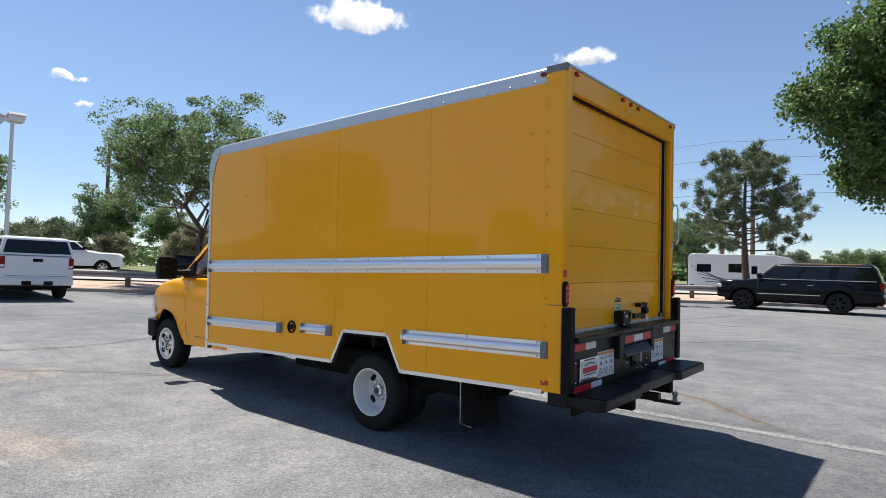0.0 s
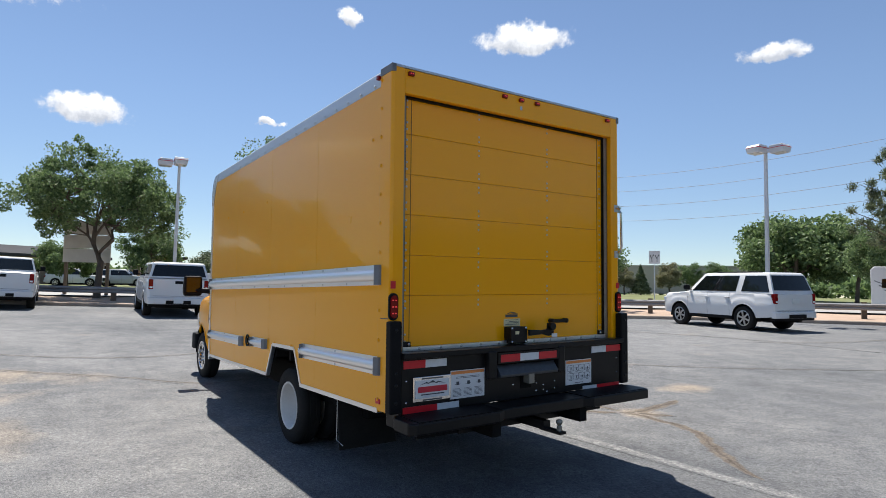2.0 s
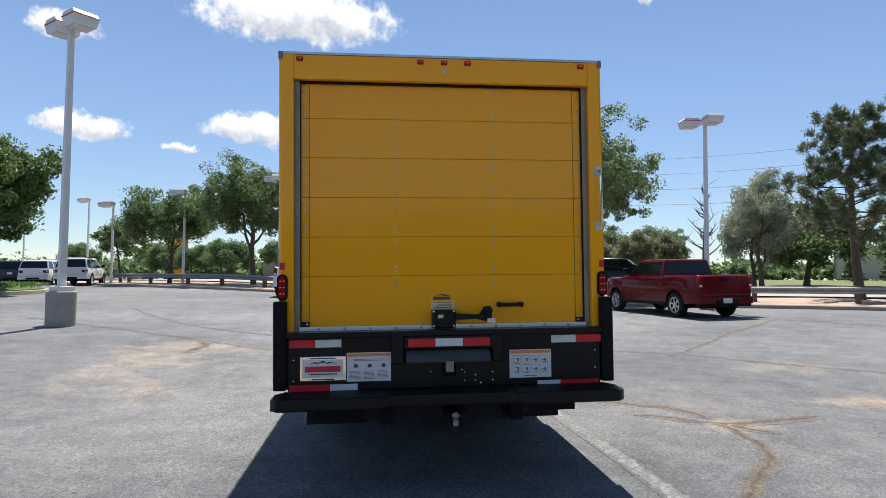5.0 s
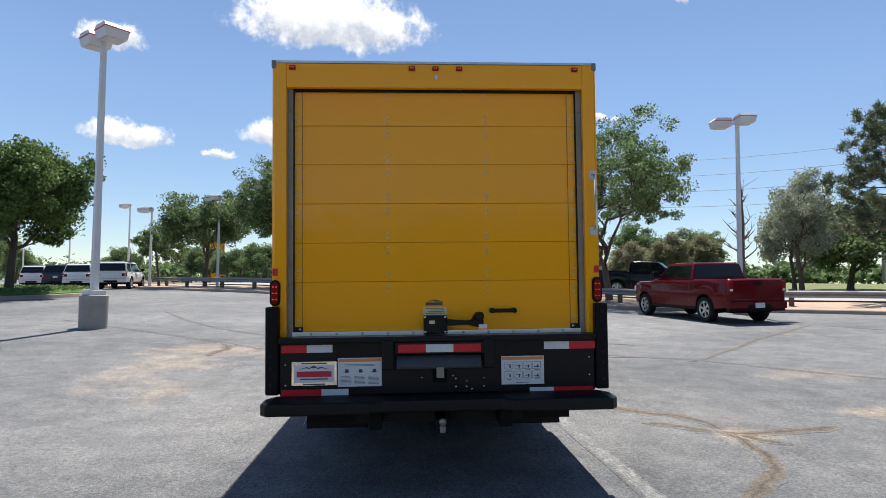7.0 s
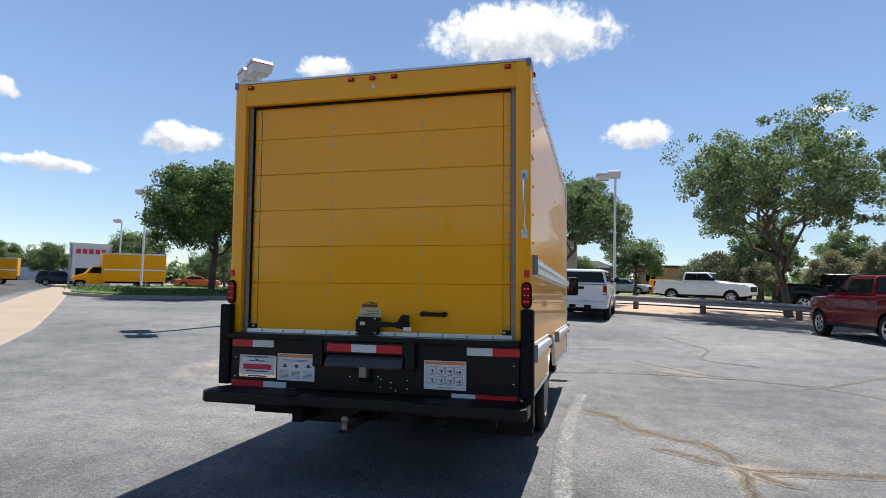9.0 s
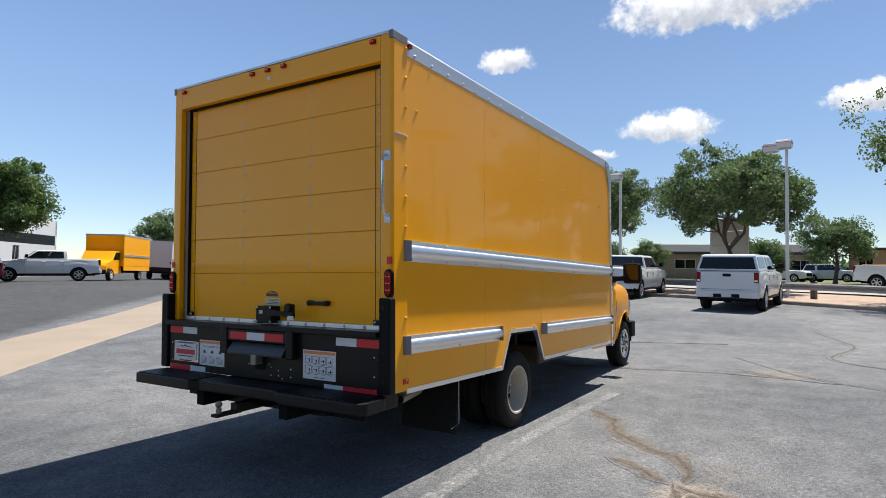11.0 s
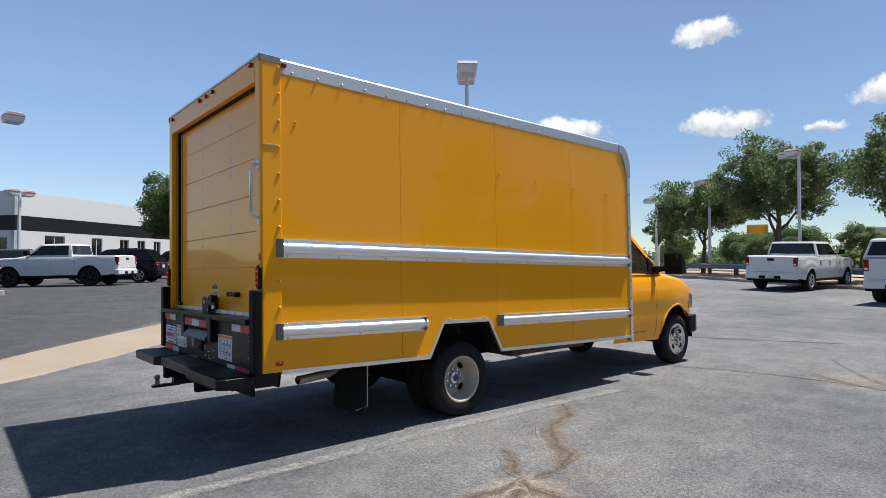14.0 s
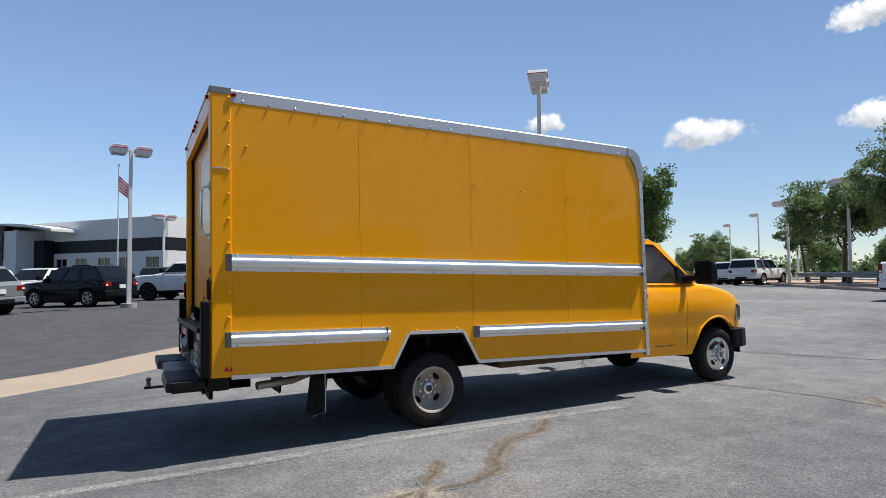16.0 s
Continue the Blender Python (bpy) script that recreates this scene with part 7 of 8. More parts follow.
lamp_post(-12.08, -2.66, 7.05, 50, base=0.78, arms=(0, 180), label="tall white lamp post on a round concrete footing")
lamp_post(-29.09, 7.40, 6.85)
lamp_post(-33.6, -1.2, 6.55)
lamp_post(-37.5, -7.8, 6.0)
lamp_post(-41.0, -13.6, 5.6)
lamp_post(-19.0, 16.95, 7.2)
lamp_post(-11.1, 27.0, 7.25)
lamp_post(-1.35, -13.6, 5.95, 10, arms=(0, 180))
for x, y, h in ((-54.1, -21.1, 7.4), (-65.6, -32.7, 7.8), (-75.1, -43.5, 8.0), (-93.8, -64.9, 8.4), (-38.8, -29.5, 8.1), (-52.3, -44.4, 7.4)):
    lamp_post(x, y, h, label="far white lamp post over the car rows")
lamp_post(-3.2, -29.5, 5.0, 30, arms=(0, 180), label="lamp post in front of the showroom")
lamp_post(2.2, 27.6, 7.2, label="white lamp post beside the black SUV")

# guardrail along the street
rail_v = 2.35
guard = thing("guardrail", Matrix.Identity(4), "weathered steel guardrail on timber posts along the street", "guardrail")
bm = bmesh.new()
sec = [(0.0, 0.36), (0.05, 0.40), (0.05, 0.45), (0.0, 0.495), (0.05, 0.54), (0.05, 0.60), (0.0, 0.65), (-0.012, 0.65), (0.035, 0.595), (0.035, 0.545), (-0.014, 0.495), (0.035, 0.445), (0.035, 0.405), (-0.012, 0.36)]
prev = None
for p, q in zip(LINE[2:-2], NORM[2:-2]):
    if p.x < -41.5:
        continue
    w = p + q * rail_v
    z = land(w.x, w.y) + 0.13
    ring = [bm.verts.new((w.x - q.x * a, w.y - q.y * a, z + b)) for a, b in sec]
    if prev:
        for k in range(len(sec)):
            bm.faces.new((prev[k], prev[(k + 1) % len(sec)], ring[(k + 1) % len(sec)], ring[k]))
    prev = ring
M["rail"] = material("weathered_guardrail", (0.26, 0.26, 0.26), 0.6, metal=0.35, var=0.3, scale=1.0, fine=0.2, fine_scale=30)
part("beam", bm, M["rail"], guard, "grey-brown steel beam")
bm = bmesh.new()
add_box(bm, -0.08, 0.08, -0.10, 0.10, -0.1, 0.74)
post0 = part("post", bm, M["weathered"], None)
post_me = post0.data
bpy.data.objects.remove(post0)
run = 0.0
for i in range(3, len(LINE) - 3):
    run += (LINE[i] - LINE[i - 1]).length
    if run >= 3.1 and LINE[i].x > -41.5:
        run = 0.0
        w = LINE[i] + NORM[i] * (rail_v + 0.10)
        o = new("post", post_me)
        o.parent = guard
        o.matrix_basis = Matrix.Translation((w.x, w.y, land(w.x, w.y) + 0.1)) @ pose(0, 0, 0, 0, 0, math.degrees(math.atan2(NORM[i].y, NORM[i].x)))

# ---- trees ----
tree(spot(-26.6, 14.6, 0.1), "large cottonwood with several spreading limbs behind the guardrail", 8.7, 4.9, 1.5, 11, clumps=215, per=120, size=0.078, trunk_r=0.18, base=0.32, stems=8, mass_count=34, puff=0.37)
tree(spot(-33.3, 4.6, 0.1), "spreading cottonwood behind the guardrail", 7.6, 4.5, 1.9, 12, clumps=210, per=120, size=0.085, trunk_r=0.17, base=0.34, stems=8, mass_count=34, puff=0.40)
tree(spot(-36.7, -3.25, 0.1), "dense cottonwood beside the street", 7.8, 4.0, 2.2, 13, clumps=210, per=120, size=0.085, trunk_r=0.18, base=0.31, stems=8, mass_count=32, puff=0.40)
tree(spot(-39.6, -9.3, 0.1), "cottonwood at the far end of the guardrail", 6.3, 3.5, 1.9, 14, clumps=120, per=110, size=0.095, trunk_r=0.14, base=0.34, stems=7, mass_count=26, puff=0.42)
tree(spot(-43.8, -14.1, 0.1), "young street tree beyond the lamp posts", 4.7, 1.9, 1.9, 15, clumps=36, per=90, size=0.09, trunk_r=0.10, mass_count=12, puff=0.28)
tree(spot(-23.9, -12.2, 0.2), "round dark green ash tree on the grass island", 6.7, 3.4, 1.5, 16, leaf="leaf_bright", clumps=340, per=130, size=0.085, trunk_r=0.17, base=0.24, bark="darkbark", stems=7, mass_count=24)
tree(spot(-12.8, -29.9), "full green ash tree beside the showroom", 6.9, 3.5, 1.7, 17, leaf="leaf_bright", clumps=340, per=130, size=0.09, trunk_r=0.18, base=0.28, bark="darkbark", stems=7, mass_count=24)
tree(spot(0.6, 18.9), "tall leafy ash tree close to the lot", 10.2, 3.7, 2.8, 18, leaf="leaf_bright", clumps=760, per=170, size=0.072, trunk_r=0.22, base=0.17, bark="darkbark", stems=8, mass_count=34, puff=0.40)
pine(spot(-21.6, 25.6, 0.1), "open-branched ponderosa pine behind the guardrail", 8.9, 3.3, 21)
pine(spot(-7.1, 33.5, 0.1), "wide ponderosa pine beside the street", 8.0, 3.9, 22, first=0.34)

# the belt of smaller trees across the street, from a few grown forms
proto = {
    "d": [tree(spot(-49.8, 9.5, 0.3), "leafy street tree across the road", 5.0, 2.5, 1.3, 31, clumps=88, per=100, size=0.095, trunk_r=0.14, group="trees across the street", base=0.18),
          tree(spot(-56.4, -9.1, 0.3), "round leafy tree across the road", 3.6, 2.3, 0.8, 32, clumps=88, per=100, size=0.095, trunk_r=0.12, group="trees across the street", base=0.12),
          tree(spot(-46.6, 18.3, 0.3), "tall loose tree across the road", 6.1, 2.6, 1.7, 33, clumps=70, per=90, size=0.10, trunk_r=0.15, group="trees across the street", base=0.22)],
    "b": [tree(spot(-43.5, 25.0, 0.3), "dry brownish tree across the road", 4.2, 1.8, 0.9, 34, leaf="leaf_brown", clumps=70, per=90, size=0.095, trunk_r=0.12, group="trees across the street", base=0.10)],
    "w": [tree(spot(-34.5, 29.8, 0.3), "grey-green olive tree across the road", 7.5, 2.7, 1.2, 35, leaf="leaf_grey", clumps=110, per=90, size=0.09, trunk_r=0.16, group="trees across the street", base=0.12)],
    "c": [tree(spot(-49.2, 15.5, 0.3), "dark spreading juniper bush across the road", 3.1, 2.6, 0.5, 36, leaf="needle", clumps=126, per=105, size=0.09, trunk_r=0.12, group="bushes across the street", base=0.04, bark="darkbark")],
}
ORIG = {"d": [5.0, 3.6, 6.1], "b": [4.2], "w": [7.5], "c": [3.1]}
BELT_A = [(-43.9, 17.6, 2.6, "b"), (-56.4, 16.5, 3.2, "c"), (-55.6, 27.0, 5.8, "d"), (-49.8, 30.5, 4.9, "d"), (-56.8, 4.4, 3.6, "d"), (-54.0, 21.7, 4.4, "d"), (-60.3, -13.9, 3.2, "d"),
          (-64.4, -17.8, 3.4, "d"), (-70.4, -13.6, 4.1, "d"), (-73.1, -22.2, 4.2, "d"), (-79.3, -33.3, 4.6, "d"), (-57.7, -5.2, 3.5, "d"), (-60.5, -12.6, 3.5, "d"), (-64.2, -17.0, 3.6, "d"), (-56.9, 15.7, 2.8, "c"),
          (-38.9, 20.1, 3.2, "b")]
BELT_B = [(-22.1, 54.2, 6.7, "d"), (-16.5, 50.0, 5.3, "d"), (-27.7, 58.2, 4.9, "w"), (-20.0, 49.3, 6.2, "d"), (-23.3, 52.1, 4.5, "w"), (-44.8, 73.1, 4.2, "d"), (-38.1, 59.6, 3.6, "b"), (-45.0, 60.6, 3.3, "b"), (-46.7, 83.7, 4.7, "d"),
          (-13.1, 78.6, 3.3, "c"), (-7.6, 79.3, 4.1, "d"), (-12.9, 93.8, 4.1, "c"), (-4.8, 84.6, 4.4, "d"), (-13.1, 43.8, 4.7, "d"), (-29.2, 36.2, 5.3, "d"), (-46.7, 28.9, 4.2, "b"), (-51.2, 31.6, 4.8, "d")]
BELT_C = [(-37.5, 31.3, 7.4, "w"), (-37.2, 35.1, 5.7, "d"), (-75.9, -47.4, 6.7, "d"), (-89.9, -53.7, 5.4, "d"), (-78.5, -52.1, 5.2, "d"), (-39.6, -55.0, 7.3, "d"), (-90.4, -97.8, 5.6, "d"), (-90.5, -110.7, 5.8, "d"), (-82, -104, 5.0, "d"), (-99, -92, 6, "d"), (-70, -84, 5.5, "d"), (-62, -88, 6.0, "d"), (-66, -80, 5.6, "d"), (-74, -78, 5.8, "d"), (-58, -80, 5.0, "d"), (-57.3, -46.6, 6.6, "d")]
rb = random.Random(5)
for n, (x, y, h, k) in enumerate(BELT_A + BELT_B + BELT_C):
    v = n % len(proto[k])
    f = h / ORIG[k][v]
    copy_thing(proto[k][v], spot(x, y, 0.3, rb.uniform(0, 360), max(0.75, f * rb.uniform(0.9, 1.1)), f * 1.02))


def spruce(x, y, h, seed):
    """A small cone-shaped spruce of drooping whorls."""
    rnd = np.random.RandomState(seed)
    root = thing("spruce_tree", spot(x, y, 0.3), "small dark cone-shaped spruce on the grass", "tree", "small spruces")
    bm = bmesh.new()
    add_tube(bm, [(0, 0, -0.1), (0, 0, h * 0.95)], [0.09, 0.02], n=6)
    part("trunk", bm, M["darkbark"], root)
    pts = []
    for _ in range(3600):
        f = rnd.uniform(0, 1) ** 0.7
        a = rnd.uniform(0, 2 * math.pi)
        r = h * 0.36 * f * rnd.uniform(0.55, 1.05) * (1 + 0.15 * math.sin(f * 40))
        pts.append((math.cos(a) * r, math.sin(a) * r, h * (1 - f * 0.95)))
    c = leaf_mesh("crown", pts, 0.12, rnd, M["needle"], long=2.2, droop=0.3)
    c.parent = root
    tagged(c, kind="stuff")


for x, y, h, s in ((-43.6, 61.8, 3.6, 41), (-50.4, 50.0, 2.7, 42), (-46.9, 50.9, 2.7, 43)):
    spruce(x, y, h, s)
# dead tree with bare pale limbs
rd = np.random.RandomState(8)
dead = thing("dead_tree", spot(-35.5, 26.4, 0.3), "bare dead tree with pale brown limbs", "tree")
bm = bmesh.new()
add_tube(bm, [(0, 0, -0.1), (0.1, 0, 2.5), (0.05, 0.1, 4.5), (0.1, 0, 7.2)], [0.22, 0.18, 0.13, 0.02], n=8)
for k in range(22):
    f = rd.uniform(0.25, 0.95)
    s = Vector((0.05, 0, 7.0 * f))
    a = rd.uniform(0, 6.28)
    r = rd.uniform(0.7, 2.0) * (1.2 - f)
    t = s + Vector((math.cos(a) * r, math.sin(a) * r, r * rd.uniform(0.6, 1.3)))
    add_tube(bm, [s, s.lerp(t, 0.5) + Vector((0, 0, -0.1)), t], [0.06, 0.04, 0.008], n=5)
    for j in range(2):
        u = s.lerp(t, rd.uniform(0.4, 0.9))
        add_tube(bm, [u, u + Vector(rd.normal(size=3)) * 0.35 + Vector((0, 0, 0.3))], [0.02, 0.005], n=4)
part("trunk", bm, M["bark"], dead)

# far woods on the skyline, past counting
rs = np.random.RandomState(77)
pts = []
for k in range(950):
    az = radians(rs.uniform(85, 445))
    # the nearer trees past bearing 335 are unseen, added to darken car reflections
    d = rs.uniform(120, 260) if math.degrees(az) < 262 else rs.uniform(55, 160)
    x, y = math.cos(az) * d, math.sin(az) * d
    if 225 < math.degrees(az) < 335:
        continue
    h = rs.uniform(2.6, 5.4) * (d / 170) if math.degrees(az) < 262 else rs.uniform(5, 9)
    q = rs.normal(size=(200, 3)) * np.array([h * 0.42, h * 0.42, h * 0.24]) + np.array([x, y, land(x, y) + 0.6 + h * 0.5])
    pts.append(q)
woods = leaf_mesh("far_woods", np.concatenate(pts), 0.75, rs, M["leaf"])
tagged(woods, "green line of far trees, with unseen ones added behind", "woods", kind="stuff")

# ---- grass island with kerb ----
isl = [(-20.3, -14.6), (-21.5, -11.6), (-24.6, -9.9), (-27.6, -10.6), (-30.5, -14.5), (-29.3, -20.5), (-25.6, -22.4), (-22.6, -19.8)]
loop = spline(isl + isl[:1], 0.7)[:-1]
for nm, grow, lift, mat, lab in (("island_kerb", 1.0, 0.15, M["kerb"], "pale concrete kerb round the grass island"), ("island_lawn", 0.93, 0.30, M["lawn"], "lush green grass on the island")):
    bm = bmesh.new()
    c = Vector((-25.2, -15.4))
    lowr = [bm.verts.new((*(c + (p - c) * grow), land(p.x, p.y) - 0.05)) for p in loop]
    upr = [bm.verts.new((*(c + (p - c) * (grow - 0.006)), land(p.x, p.y) + (0.15 if nm == "island_kerb" else 0.19))) for p in loop]
    inr = [bm.verts.new((*(c + (p - c) * grow * 0.82), land(p.x, p.y) + lift)) for p in loop]
    mid = bm.verts.new((c.x, c.y, land(c.x, c.y) + lift + (0.2 if nm == "island_lawn" else 0.0)))
    n = len(loop)
    for i in range(n):
        j = (i + 1) % n
        bm.faces.new((lowr[i], lowr[j], upr[j], upr[i]))
        bm.faces.new((upr[i], upr[j], inr[j], inr[i]))
        bm.faces.new((inr[i], inr[j], mid))
    tagged(part(nm, bm, mat), lab, "kerb" if nm == "island_kerb" else "lawn", kind="structure")
# grass blades on the island's near edge
pts = []
rg = np.random.RandomState(3)
for i, p in enumerate(loop):
    for _ in range(120):
        f = rg.uniform(0.55, 0.93)
        w = c + (p - c) * f
        pts.append((w.x + rg.normal() * 0.2, w.y + rg.normal() * 0.2, land(w.x, w.y) + 0.30 + rg.uniform(0, 0.14)))
tagged(leaf_mesh("grass_blades", pts, 0.05, rg, M["leaf_bright"], long=4.0), "tall blades of grass on the island", "grass", kind="stuff")

# ---- buildings ----
M["stucco_white"] = material("white_wall_panel", (0.88, 0.88, 0.87), 0.6, var=0.04, scale=0.5, fine=0.04, fine_scale=20)
M["band_black"] = material("black_wall_band", (0.011, 0.0115, 0.013), 0.5, spec=0.25, var=0.15, scale=0.8)
M["brick_tan"] = material("tan_brick_wall", (0.32, 0.24, 0.17), 0.9, var=0.15, scale=0.6, fine=0.2, fine_scale=12)
M["roof_dark"] = material("dark_roof", (0.06, 0.06, 0.063), 0.9, spec=0.1, var=0.2, scale=0.8)
M["siding"] = material("beige_siding", (0.38, 0.34, 0.28), 0.7, var=0.1, scale=0.3)
M["panel_grey"] = material("ribbed_grey_panel", (0.58, 0.59, 0.60), 0.5, var=0.08, scale=1.0)


def wall_face(root, origin, along, z0, z1, length, thick, holes, mat, name="wall"):
    """An upright wall with window holes cut through; holes are (a0, a1, z0, z1)."""
    xs = sorted({0.0, length, *[h[0] for h in holes], *[h[1] for h in holes]})
    zs = sorted({z0, z1, *[h[2] for h in holes], *[h[3] for h in holes]})
    nrm = Vector((along.y, -along.x, 0))
    bm = bmesh.new()
    for a0, a1 in zip(xs, xs[1:]):
        for b0, b1 in zip(zs, zs[1:]):
            if any(h[0] <= (a0 + a1) / 2 <= h[1] and h[2] <= (b0 + b1) / 2 <= h[3] for h in holes):
                continue
            p = [origin + along * a + Vector((0, 0, b)) for a, b in ((a0, b0), (a1, b0), (a1, b1), (a0, b1))]
            f = [bm.verts.new(q) for q in p]
            g = [bm.verts.new(q - nrm * thick) for q in p]
            bm.faces.new(f)
            bm.faces.new(g[::-1])
            for i in range(4):
                bm.faces.new((f[i], g[i], g[(i + 1) % 4], f[(i + 1) % 4]))
    w = part(name, bm, mat, root)
    for a0, a1, b0, b1 in holes:
        bm = bmesh.new()
        for aa0, aa1, bb0, bb1, o in ((a0, a1, b0, b1, 0.10),):
            p = [origin + along * a + Vector((0, 0, b)) - nrm * o for a, b in ((aa0, bb0), (aa1, bb0), (aa1, bb1), (aa0, bb1))]
            f = [bm.verts.new(q) for q in p]
            g = [bm.verts.new(q - nrm * 0.03) for q in p]
            bm.faces.new(f); bm.faces.new(g[::-1])
            for i in range(4):
                bm.faces.new((f[i], g[i], g[(i + 1) % 4], f[(i + 1) % 4]))
        win = part("window", bm, M["carglass"], root, "dark window pane")
        bm = bmesh.new()
        t = 0.05
        for c0, c1, d0, d1 in ((a0, a1, b0, b0 + t), (a0, a1, b1 - t, b1), (a0, a0 + t, b0, b1), (a1 - t, a1, b0, b1), ((a0 + a1) / 2 - t / 2, (a0 + a1) / 2 + t / 2, b0, b1)):
            p = [origin + along * a + Vector((0, 0, b)) - nrm * 0.06 for a, b in ((c0, d0), (c1, d0), (c1, d1), (c0, d1))]
            f = [bm.verts.new(q) for q in p]
            g = [bm.verts.new(q - nrm * 0.05) for q in p]
            bm.faces.new(f); bm.faces.new(g[::-1])
            for i in range(4):
                bm.faces.new((f[i], g[i], g[(i + 1) % 4], f[(i + 1) % 4]))
        part("window_frame", bm, M["stucco_white"], win)
    return w


# showroom: white walls, a black band, a curved entrance canopy
corner = Vector((-3.75, -40.3, 0.30))
A1, A2 = Vector((-0.78, -0.626, 0)).normalized(), Vector((0.626, -0.78, 0)).normalized()
show = thing("showroom", Matrix.Identity(4), "long white car showroom with a black band and small windows", "building")
HB = 5.95
WINS = [(2.5, 1.8), (6.95, 1.15), (10.1, 1.05), (12.25, 1.0), (14.4, 0.95), (16.8, 1.1), (20.0, 1.1), (24.0, 1.1), (28.0, 1.1)]
wall_face(show, corner, A1, 0, 3.55, 36, 0.3, [(a, a + w, 1.85, 3.3) for a, w in WINS], M["stucco_white"])
wall_face(show, corner + A2 * 34, -A2, 0, 3.55, 34, 0.3, [(34 - a - 1.5, 34 - a, 1.5, 3.1) for a in (0.6, 3.7, 6.2, 9.0, 11.6)], M["stucco_white"])
for o, al, ln in ((corner, A1, 36), (corner + A2 * 34, -A2, 34)):
    wall_face(show, o - Vector((al.y, -al.x, 0)) * 0.02, al, 3.552, 4.598, ln, 0.28, [], M["band_black"], "black_band")
    wall_face(show, o, al, 4.6, HB + 0.35, ln, 0.3, [], M["stucco_white"], "parapet")
bm = bmesh.new()
p = [corner + A1 * a + A2 * b + Vector((0, 0, HB - 0.1)) for a, b in ((0.25, 0.25), (35.8, 0.25), (35.8, 33.8), (0.25, 33.8))]
f = [bm.verts.new(q) for q in p]
g = [bm.verts.new(q - Vector((0, 0, 0.3))) for q in p]
bm.faces.new(f); bm.faces.new(g[::-1])
for i in range(4):
    bm.faces.new((f[i], g[i], g[(i + 1) % 4], f[(i + 1) % 4]))
part("roof", bm, M["panel_grey"], show)
for o, al in ((corner + A1 * 36, A2), (corner + A2 * 34 + A1 * 36, -A1)):
    wall_face(show, o + Vector((0, 0, 0)), al, 0, HB + 0.35, 34 if al is A2 else 36, 0.3, [], M["stucco_white"])


def ent(a, d, z):
    """A point on the entrance: along the front, out from it, up."""
    n = -A1
    return corner + A2 * a + n * d + Vector((0, 0, z))


def ent_box(nm, a0, a1, d0, d1, z0, z1, mat, lab=""):
    bm = bmesh.new()
    v = [bm.verts.new(ent(a, d, z)) for a in (a0, a1) for d in (d0, d1) for z in (z0, z1)]
    for q in ((0, 1, 3, 2), (4, 6, 7, 5), (0, 4, 5, 1), (2, 3, 7, 6), (0, 2, 6, 4), (1, 5, 7, 3)):
        bm.faces.new([v[i] for i in q])
    return part(nm, bm, mat, show, lab)


ent_box("entrance_pylon", 14.6, 16.3, 0.0, 2.4, 0, 5.5, M["panel_grey"], "ribbed pale entrance pylon")
ent_box("entrance_pylon", 19.4, 21.1, 0.0, 2.4, 0, 5.5, M["panel_grey"])
ent_box("sign_panel", 16.3, 19.4, 1.7, 2.5, 3.0, 6.0, M["band_black"], "black dealer sign panel")
ent_box("entrance_glass", 16.3, 19.4, 0.1, 0.2, 0, 2.6, M["carglass"], "dark glass entrance")
ent_box("black_wing", 13.3, 14.6, 0.0, 0.9, 0, 4.7, M["band_black"], "black slanted wing wall")
ent_box("sign_bar", 16.6, 18.9, 2.5, 2.56, 4.75, 5.25, M["label"], "pale bar of sign lettering")
ent_box("sign_bar", 16.6, 18.4, 2.5, 2.56, 3.85, 4.2, M["ink_red"], "red bar of sign lettering")
bm = bmesh.new()
rows = []
for k in range(13):
    a = 10.4 + k * 1.25
    z = 5.0 + 1.0 * math.sin(math.pi * (k + 1) / 14) ** 0.8
    rows.append([bm.verts.new(ent(a, 2.2, z)), bm.verts.new(ent(a, 2.2, z + 0.22)), bm.verts.new(ent(a, -1.0, z + 0.22)), bm.verts.new(ent(a, -1.0, z))])
for r0, r1 in zip(rows, rows[1:]):
    for k in range(4):
        bm.faces.new((r0[k], r0[(k + 1) % 4], r1[(k + 1) % 4], r1[k]))
bm.faces.new(rows[0]); bm.faces.new(rows[-1][::-1])
part("canopy", bm, M["stucco_white"], show, "curved white entrance canopy")

# flag on its pole
flag = thing("flagpole", Matrix.Translation((-0.75, -25.6, land(-0.75, -25.6))), "white flagpole with a red and white striped flag", "flag")
bm = bmesh.new()
add_tube(bm, [(0, 0, 0), (0, 0, 7.3)], [0.05, 0.03], n=10)
part("pole", bm, M["postwhite"], flag)
bm = bmesh.new()
add_lathe(bm, [(0.0005, 7.42), (0.06, 7.38), (0.06, 7.32), (0.0005, 7.28)], n=10, axis="z")
part("finial", bm, M["chrome"], flag)
M["flag_white"] = material("white_cloth", (0.75, 0.74, 0.73), 0.9)
M["flag_red"] = material("red_cloth", (0.45, 0.02, 0.04), 0.9)
M["flag_blue"] = material("blue_cloth", (0.02, 0.03, 0.13), 0.9)
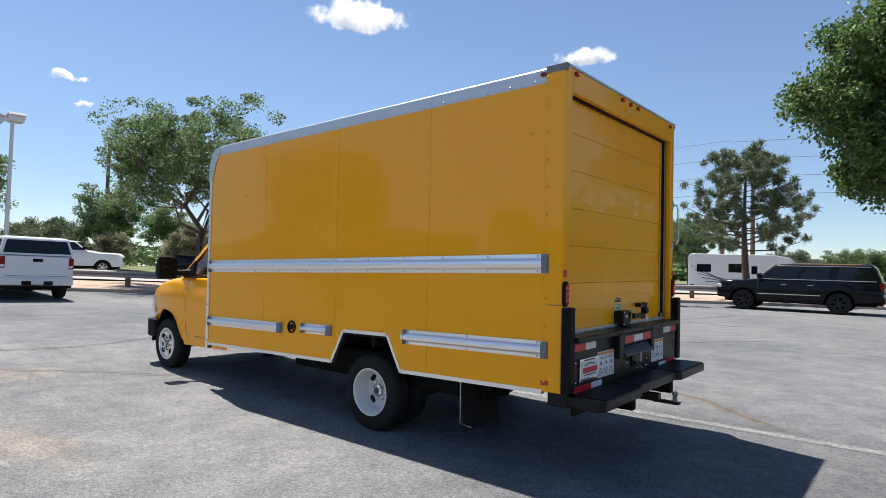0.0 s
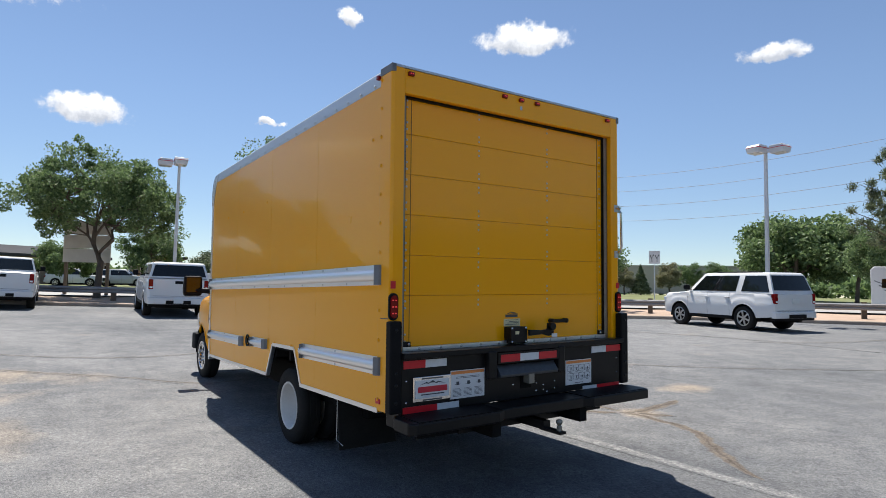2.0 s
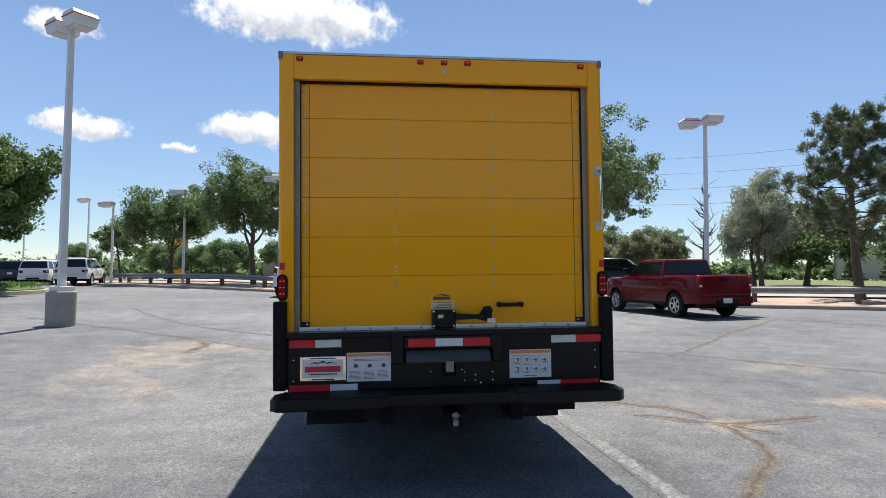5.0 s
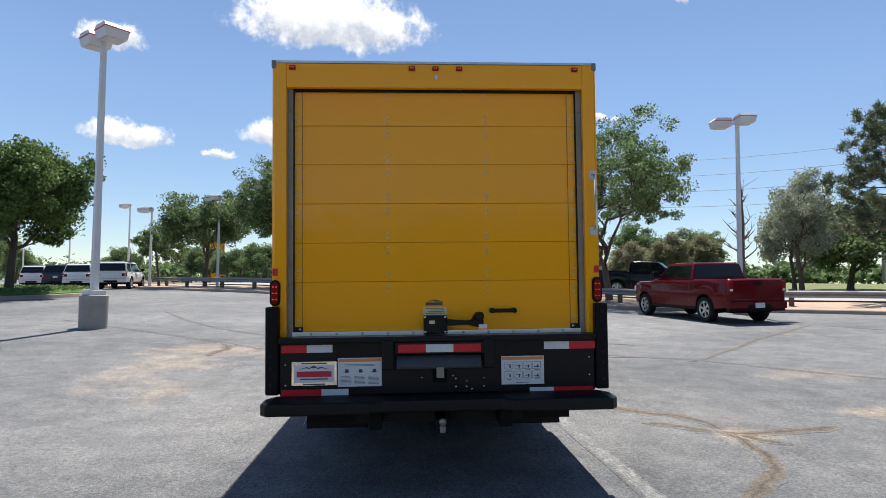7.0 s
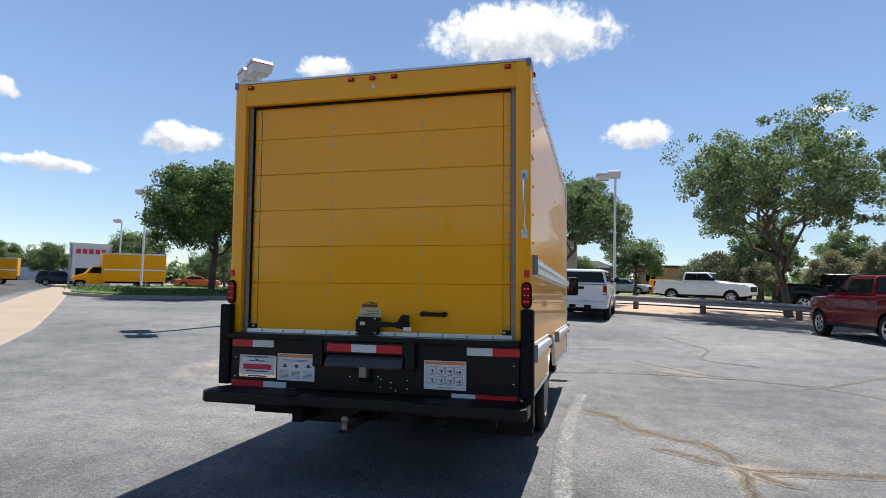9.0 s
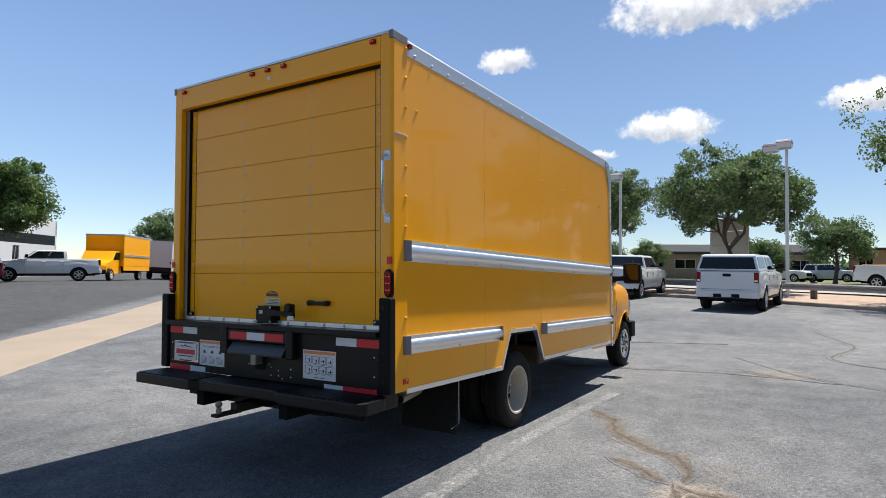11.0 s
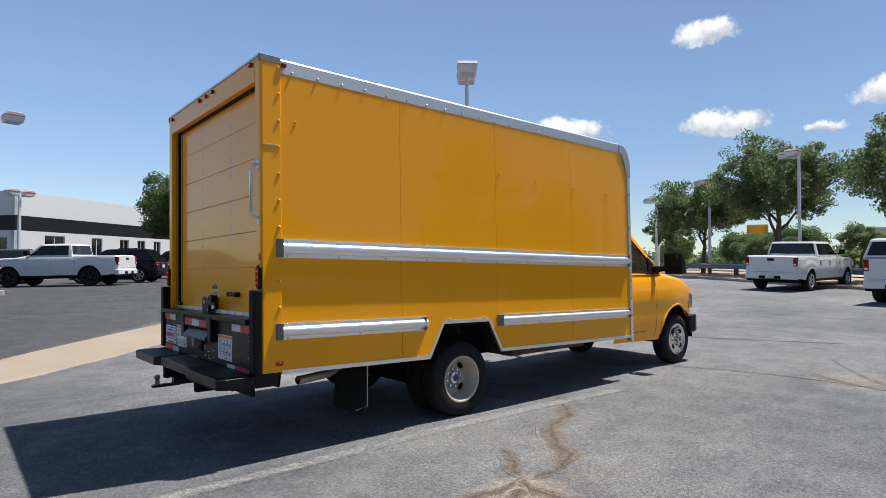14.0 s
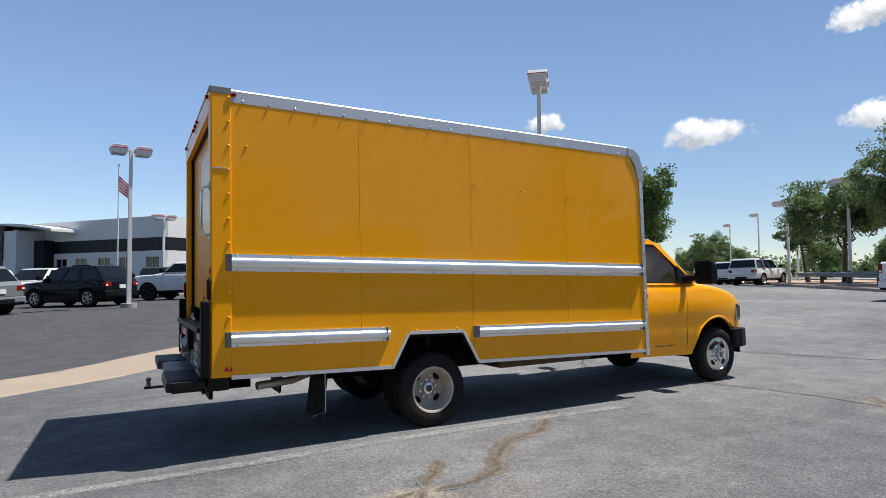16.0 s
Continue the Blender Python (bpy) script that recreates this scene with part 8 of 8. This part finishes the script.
for s in range(9):
    bm = bmesh.new()
    prev = None
    z1 = 6.75 - 0.09 * s
    for k in range(9):
        u = 0.55 * k / 8
        yy = 0.08 * math.sin(11 * u + 0.3 * s)
        row = [bm.verts.new((-u, yy, z1 - 0.9 * u)), bm.verts.new((-u, yy, z1 - 0.09 - 0.9 * u)), bm.verts.new((-u, yy + 0.006, z1 - 0.09 - 0.9 * u)), bm.verts.new((-u, yy + 0.006, z1 - 0.9 * u))]
        if prev:
            for q in range(4):
                bm.faces.new((prev[q], prev[(q + 1) % 4], row[(q + 1) % 4], row[q]))
        prev = row
    part("stripe", bm, M["flag_red"] if s % 2 == 0 else M["flag_white"], flag, smooth=True)


def block(name, label, a, b, depth, height, mat, roof_mat, base=0.2, overhang=0.5, pitch=0.0, windows=()):
    """A plain far building whose front runs from a to b."""
    root = thing(name, Matrix.Identity(4), label, "building")
    A, B = Vector((*a, 0)), Vector((*b, 0))
    al = (B - A).normalized()
    z = land(*a) + base
    ln = (B - A).length
    nn = Vector((al.y, -al.x, 0))
    wall_face(root, A + Vector((0, 0, z)), al, 0, height, ln, 0.3, list(windows), mat)
    wall_face(root, B - nn * depth + Vector((0, 0, z)), -al, 0, height, ln, 0.3, [], mat)
    for o, d in ((A - nn * depth, nn), (B, -nn)):
        wall_face(root, o + Vector((0, 0, z)), d, 0, height, depth, 0.3, [], mat)
    bm = bmesh.new()
    prof = [(-overhang, height), (depth + overhang, height), (depth + overhang, height + 0.25), (depth / 2, height + 0.25 + pitch), (-overhang, height + 0.25)]
    ends = []
    for s in (-overhang, ln + overhang):
        ends.append([bm.verts.new(A + al * s - nn * d + Vector((0, 0, z + h))) for d, h in prof])
    bm.faces.new(ends[0]); bm.faces.new(ends[1][::-1])
    for i in range(5):
        bm.faces.new((ends[0][i], ends[1][i], ends[1][(i + 1) % 5], ends[0][(i + 1) % 5]))
    part("roof", bm, roof_mat, root)
    return root


block("low_building", "low tan brick building with a dark shallow roof", (-63, -6.0), (-67, 8.0), 14, 2.5, M["brick_tan"], M["roof_dark"], pitch=1.1, base=0.3, windows=[(2, 4, 1, 2), (7, 9, 1, 2), (12, 15, 0.8, 2)])
block("small_office", "small tan building with a flat roof across the street", (-71, 11.0), (-70.5, 16.0), 8, 3.1, M["brick_tan"], M["roof_dark"], base=0.3, windows=[(0.8, 2.0, 1.4, 2.4)])
block("warehouse", "long low beige warehouse behind the grass", (-72, 66), (-42, 90), 20, 4.0, M["siding"], M["siding"], base=0.5, overhang=0.1)
block("far_warehouse", "long pale warehouse on the skyline", (-96, -134), (-120, -112), 20, 5.6, M["panel_grey"], M["panel_grey"], base=0.2, overhang=0.1)
block("truck_showroom", "white dealership block with red lettering", (-49.2, -48.0), (-52.0, -45.2), 8, 4.4, M["stucco_white"], M["stucco_white"], base=0.1, overhang=0.05, windows=[(0.6, 3.2, 0.2, 2.0)])
for k in range(5):
    c0 = Vector((-49.2, -48.0, 0)) + (Vector((-52.0, -45.2, 0)) - Vector((-49.2, -48.0, 0))) * (0.16 + 0.15 * k)
    bm = bmesh.new()
    d = Vector((-0.707, 0.707, 0)) * 0.42
    nn = Vector((0.707, 0.707, 0)) * 0.06
    z = land(-50, -47) + 3.6
    v = [bm.verts.new(c0 + q + w + Vector((0, 0, z + h))) for q in (d * 0, d) for w in (nn, nn * 0.02) for h in (0, 0.5)]
    for q in ((0, 1, 3, 2), (4, 6, 7, 5), (0, 4, 5, 1), (2, 3, 7, 6), (0, 2, 6, 4), (1, 5, 7, 3)):
        bm.faces.new([v[i] for i in q])
    sb = part("sign_bar", bm, M["ink_red"], bpy.data.objects["truck_showroom"])
boxpart("container", (-2.0, 2.0, -1.1, 1.1, 0, 1.6), M["yellow"], None, bevel=0.03).matrix_basis = spot(-66.5, 14.0, 0.3, 80)
tagged(bpy.data.objects["container"], "yellow steel waste container across the street", "container")
block("yellow_sign_block", "yellow sign block above the trees", (-69.2, -19.2), (-69.8, -17.2), 0.6, 4.7, M["yellow"], M["yellow"], base=0.2, overhang=0.0)

# ---- signs and poles ----
sg = thing("street_sign", spot(-21.2, 33.4, 0.2, 41), "white lane sign with black arrows on a post", "sign")
boxpart("post", (-0.03, 0.03, -0.02, 0.04, 0, 3.3), M["galv"], sg)
boxpart("panel", (-0.33, 0.33, -0.035, -0.02, 2.55, 3.35), M["label"], sg, "white sign panel")
for s in (-1, 1):
    bm = bmesh.new()
    cx = s * 0.15
    add_tube(bm, [(cx, -0.04, 2.65), (cx, -0.04, 2.9), (cx + 0.07, -0.04, 3.05)], 0.022, n=6)
    add_tube(bm, [(cx, -0.04, 2.85), (cx - 0.08, -0.04, 3.02)], 0.02, n=6)
    add_prism(bm, [(cx + 0.03, 3.04), (cx + 0.12, 3.03), (cx + 0.10, 3.14)], -0.042, -0.036)
    add_prism(bm, [(cx - 0.12, 3.0), (cx - 0.04, 3.02), (cx - 0.10, 3.11)], -0.042, -0.036)
    part("arrow", bm, M["ink"], sg)
bd = thing("sign_board", spot(-36.0, 4.3, 0.2, 58), "grey back of a large board sign on two posts", "sign")
M["board"] = material("grey_board", (0.52, 0.50, 0.45), 0.7, var=0.15, scale=1.5)
for x in (-1.1, 1.1):
    boxpart("post", (x - 0.07, x + 0.07, -0.06, 0.06, 0, 3.95), M["weathered"], bd)
for z0, z1 in ((1.75, 2.48), (2.5, 3.23), (3.25, 3.98)):
    boxpart("board", (-1.25, 1.25, -0.10, -0.06, z0, z1), M["board"], bd)


def utility_pole(x, y, h, label="tall weathered timber utility pole"):
    root = thing("utility_pole", spot(x, y, 0.2, 60), label, "utility pole", "utility poles")
    bm = bmesh.new()
    add_tube(bm, [(0, 0, -0.2), (0, 0, h)], [0.17, 0.11], n=10)
    part("pole", bm, M["weathered"], root)
    for z in (h - 0.4, h - 1.6, h - 2.8):
        boxpart("insulator", (-0.06, 0.25, -0.05, 0.05, z, z + 0.12), M["galv"], root)
    return root


utility_pole(-47.0, 18.2, 9.6)
utility_pole(-47.6, 19.4, 8.2)
utility_pole(-10.3, 41.3, 9.0)
utility_pole(-8.8, 42.8, 7.6)
utility_pole(-78, -60, 9.0)
ends = [(-47.0, 18.2), (-34.0, 40.5), (-10.5, 44.0), (40.0, 52.0)]
for k, dz in enumerate((10.4, 9.2, 8.0, 6.8)):
    for (x0, y0), (x1, y1) in zip(ends, ends[1:]):
        bm = bmesh.new()
        path = []
        for i in range(9):
            t = i / 8
            path.append((x0 + (x1 - x0) * t, y0 + (y1 - y0) * t, land(x0, y0) + dz - 0.5 * math.sin(math.pi * t)))
        add_tube(bm, path, 0.013, n=4)
        tagged(part("power_line", bm, M["ink"]), "thin dark overhead power line", "cable", "power lines")
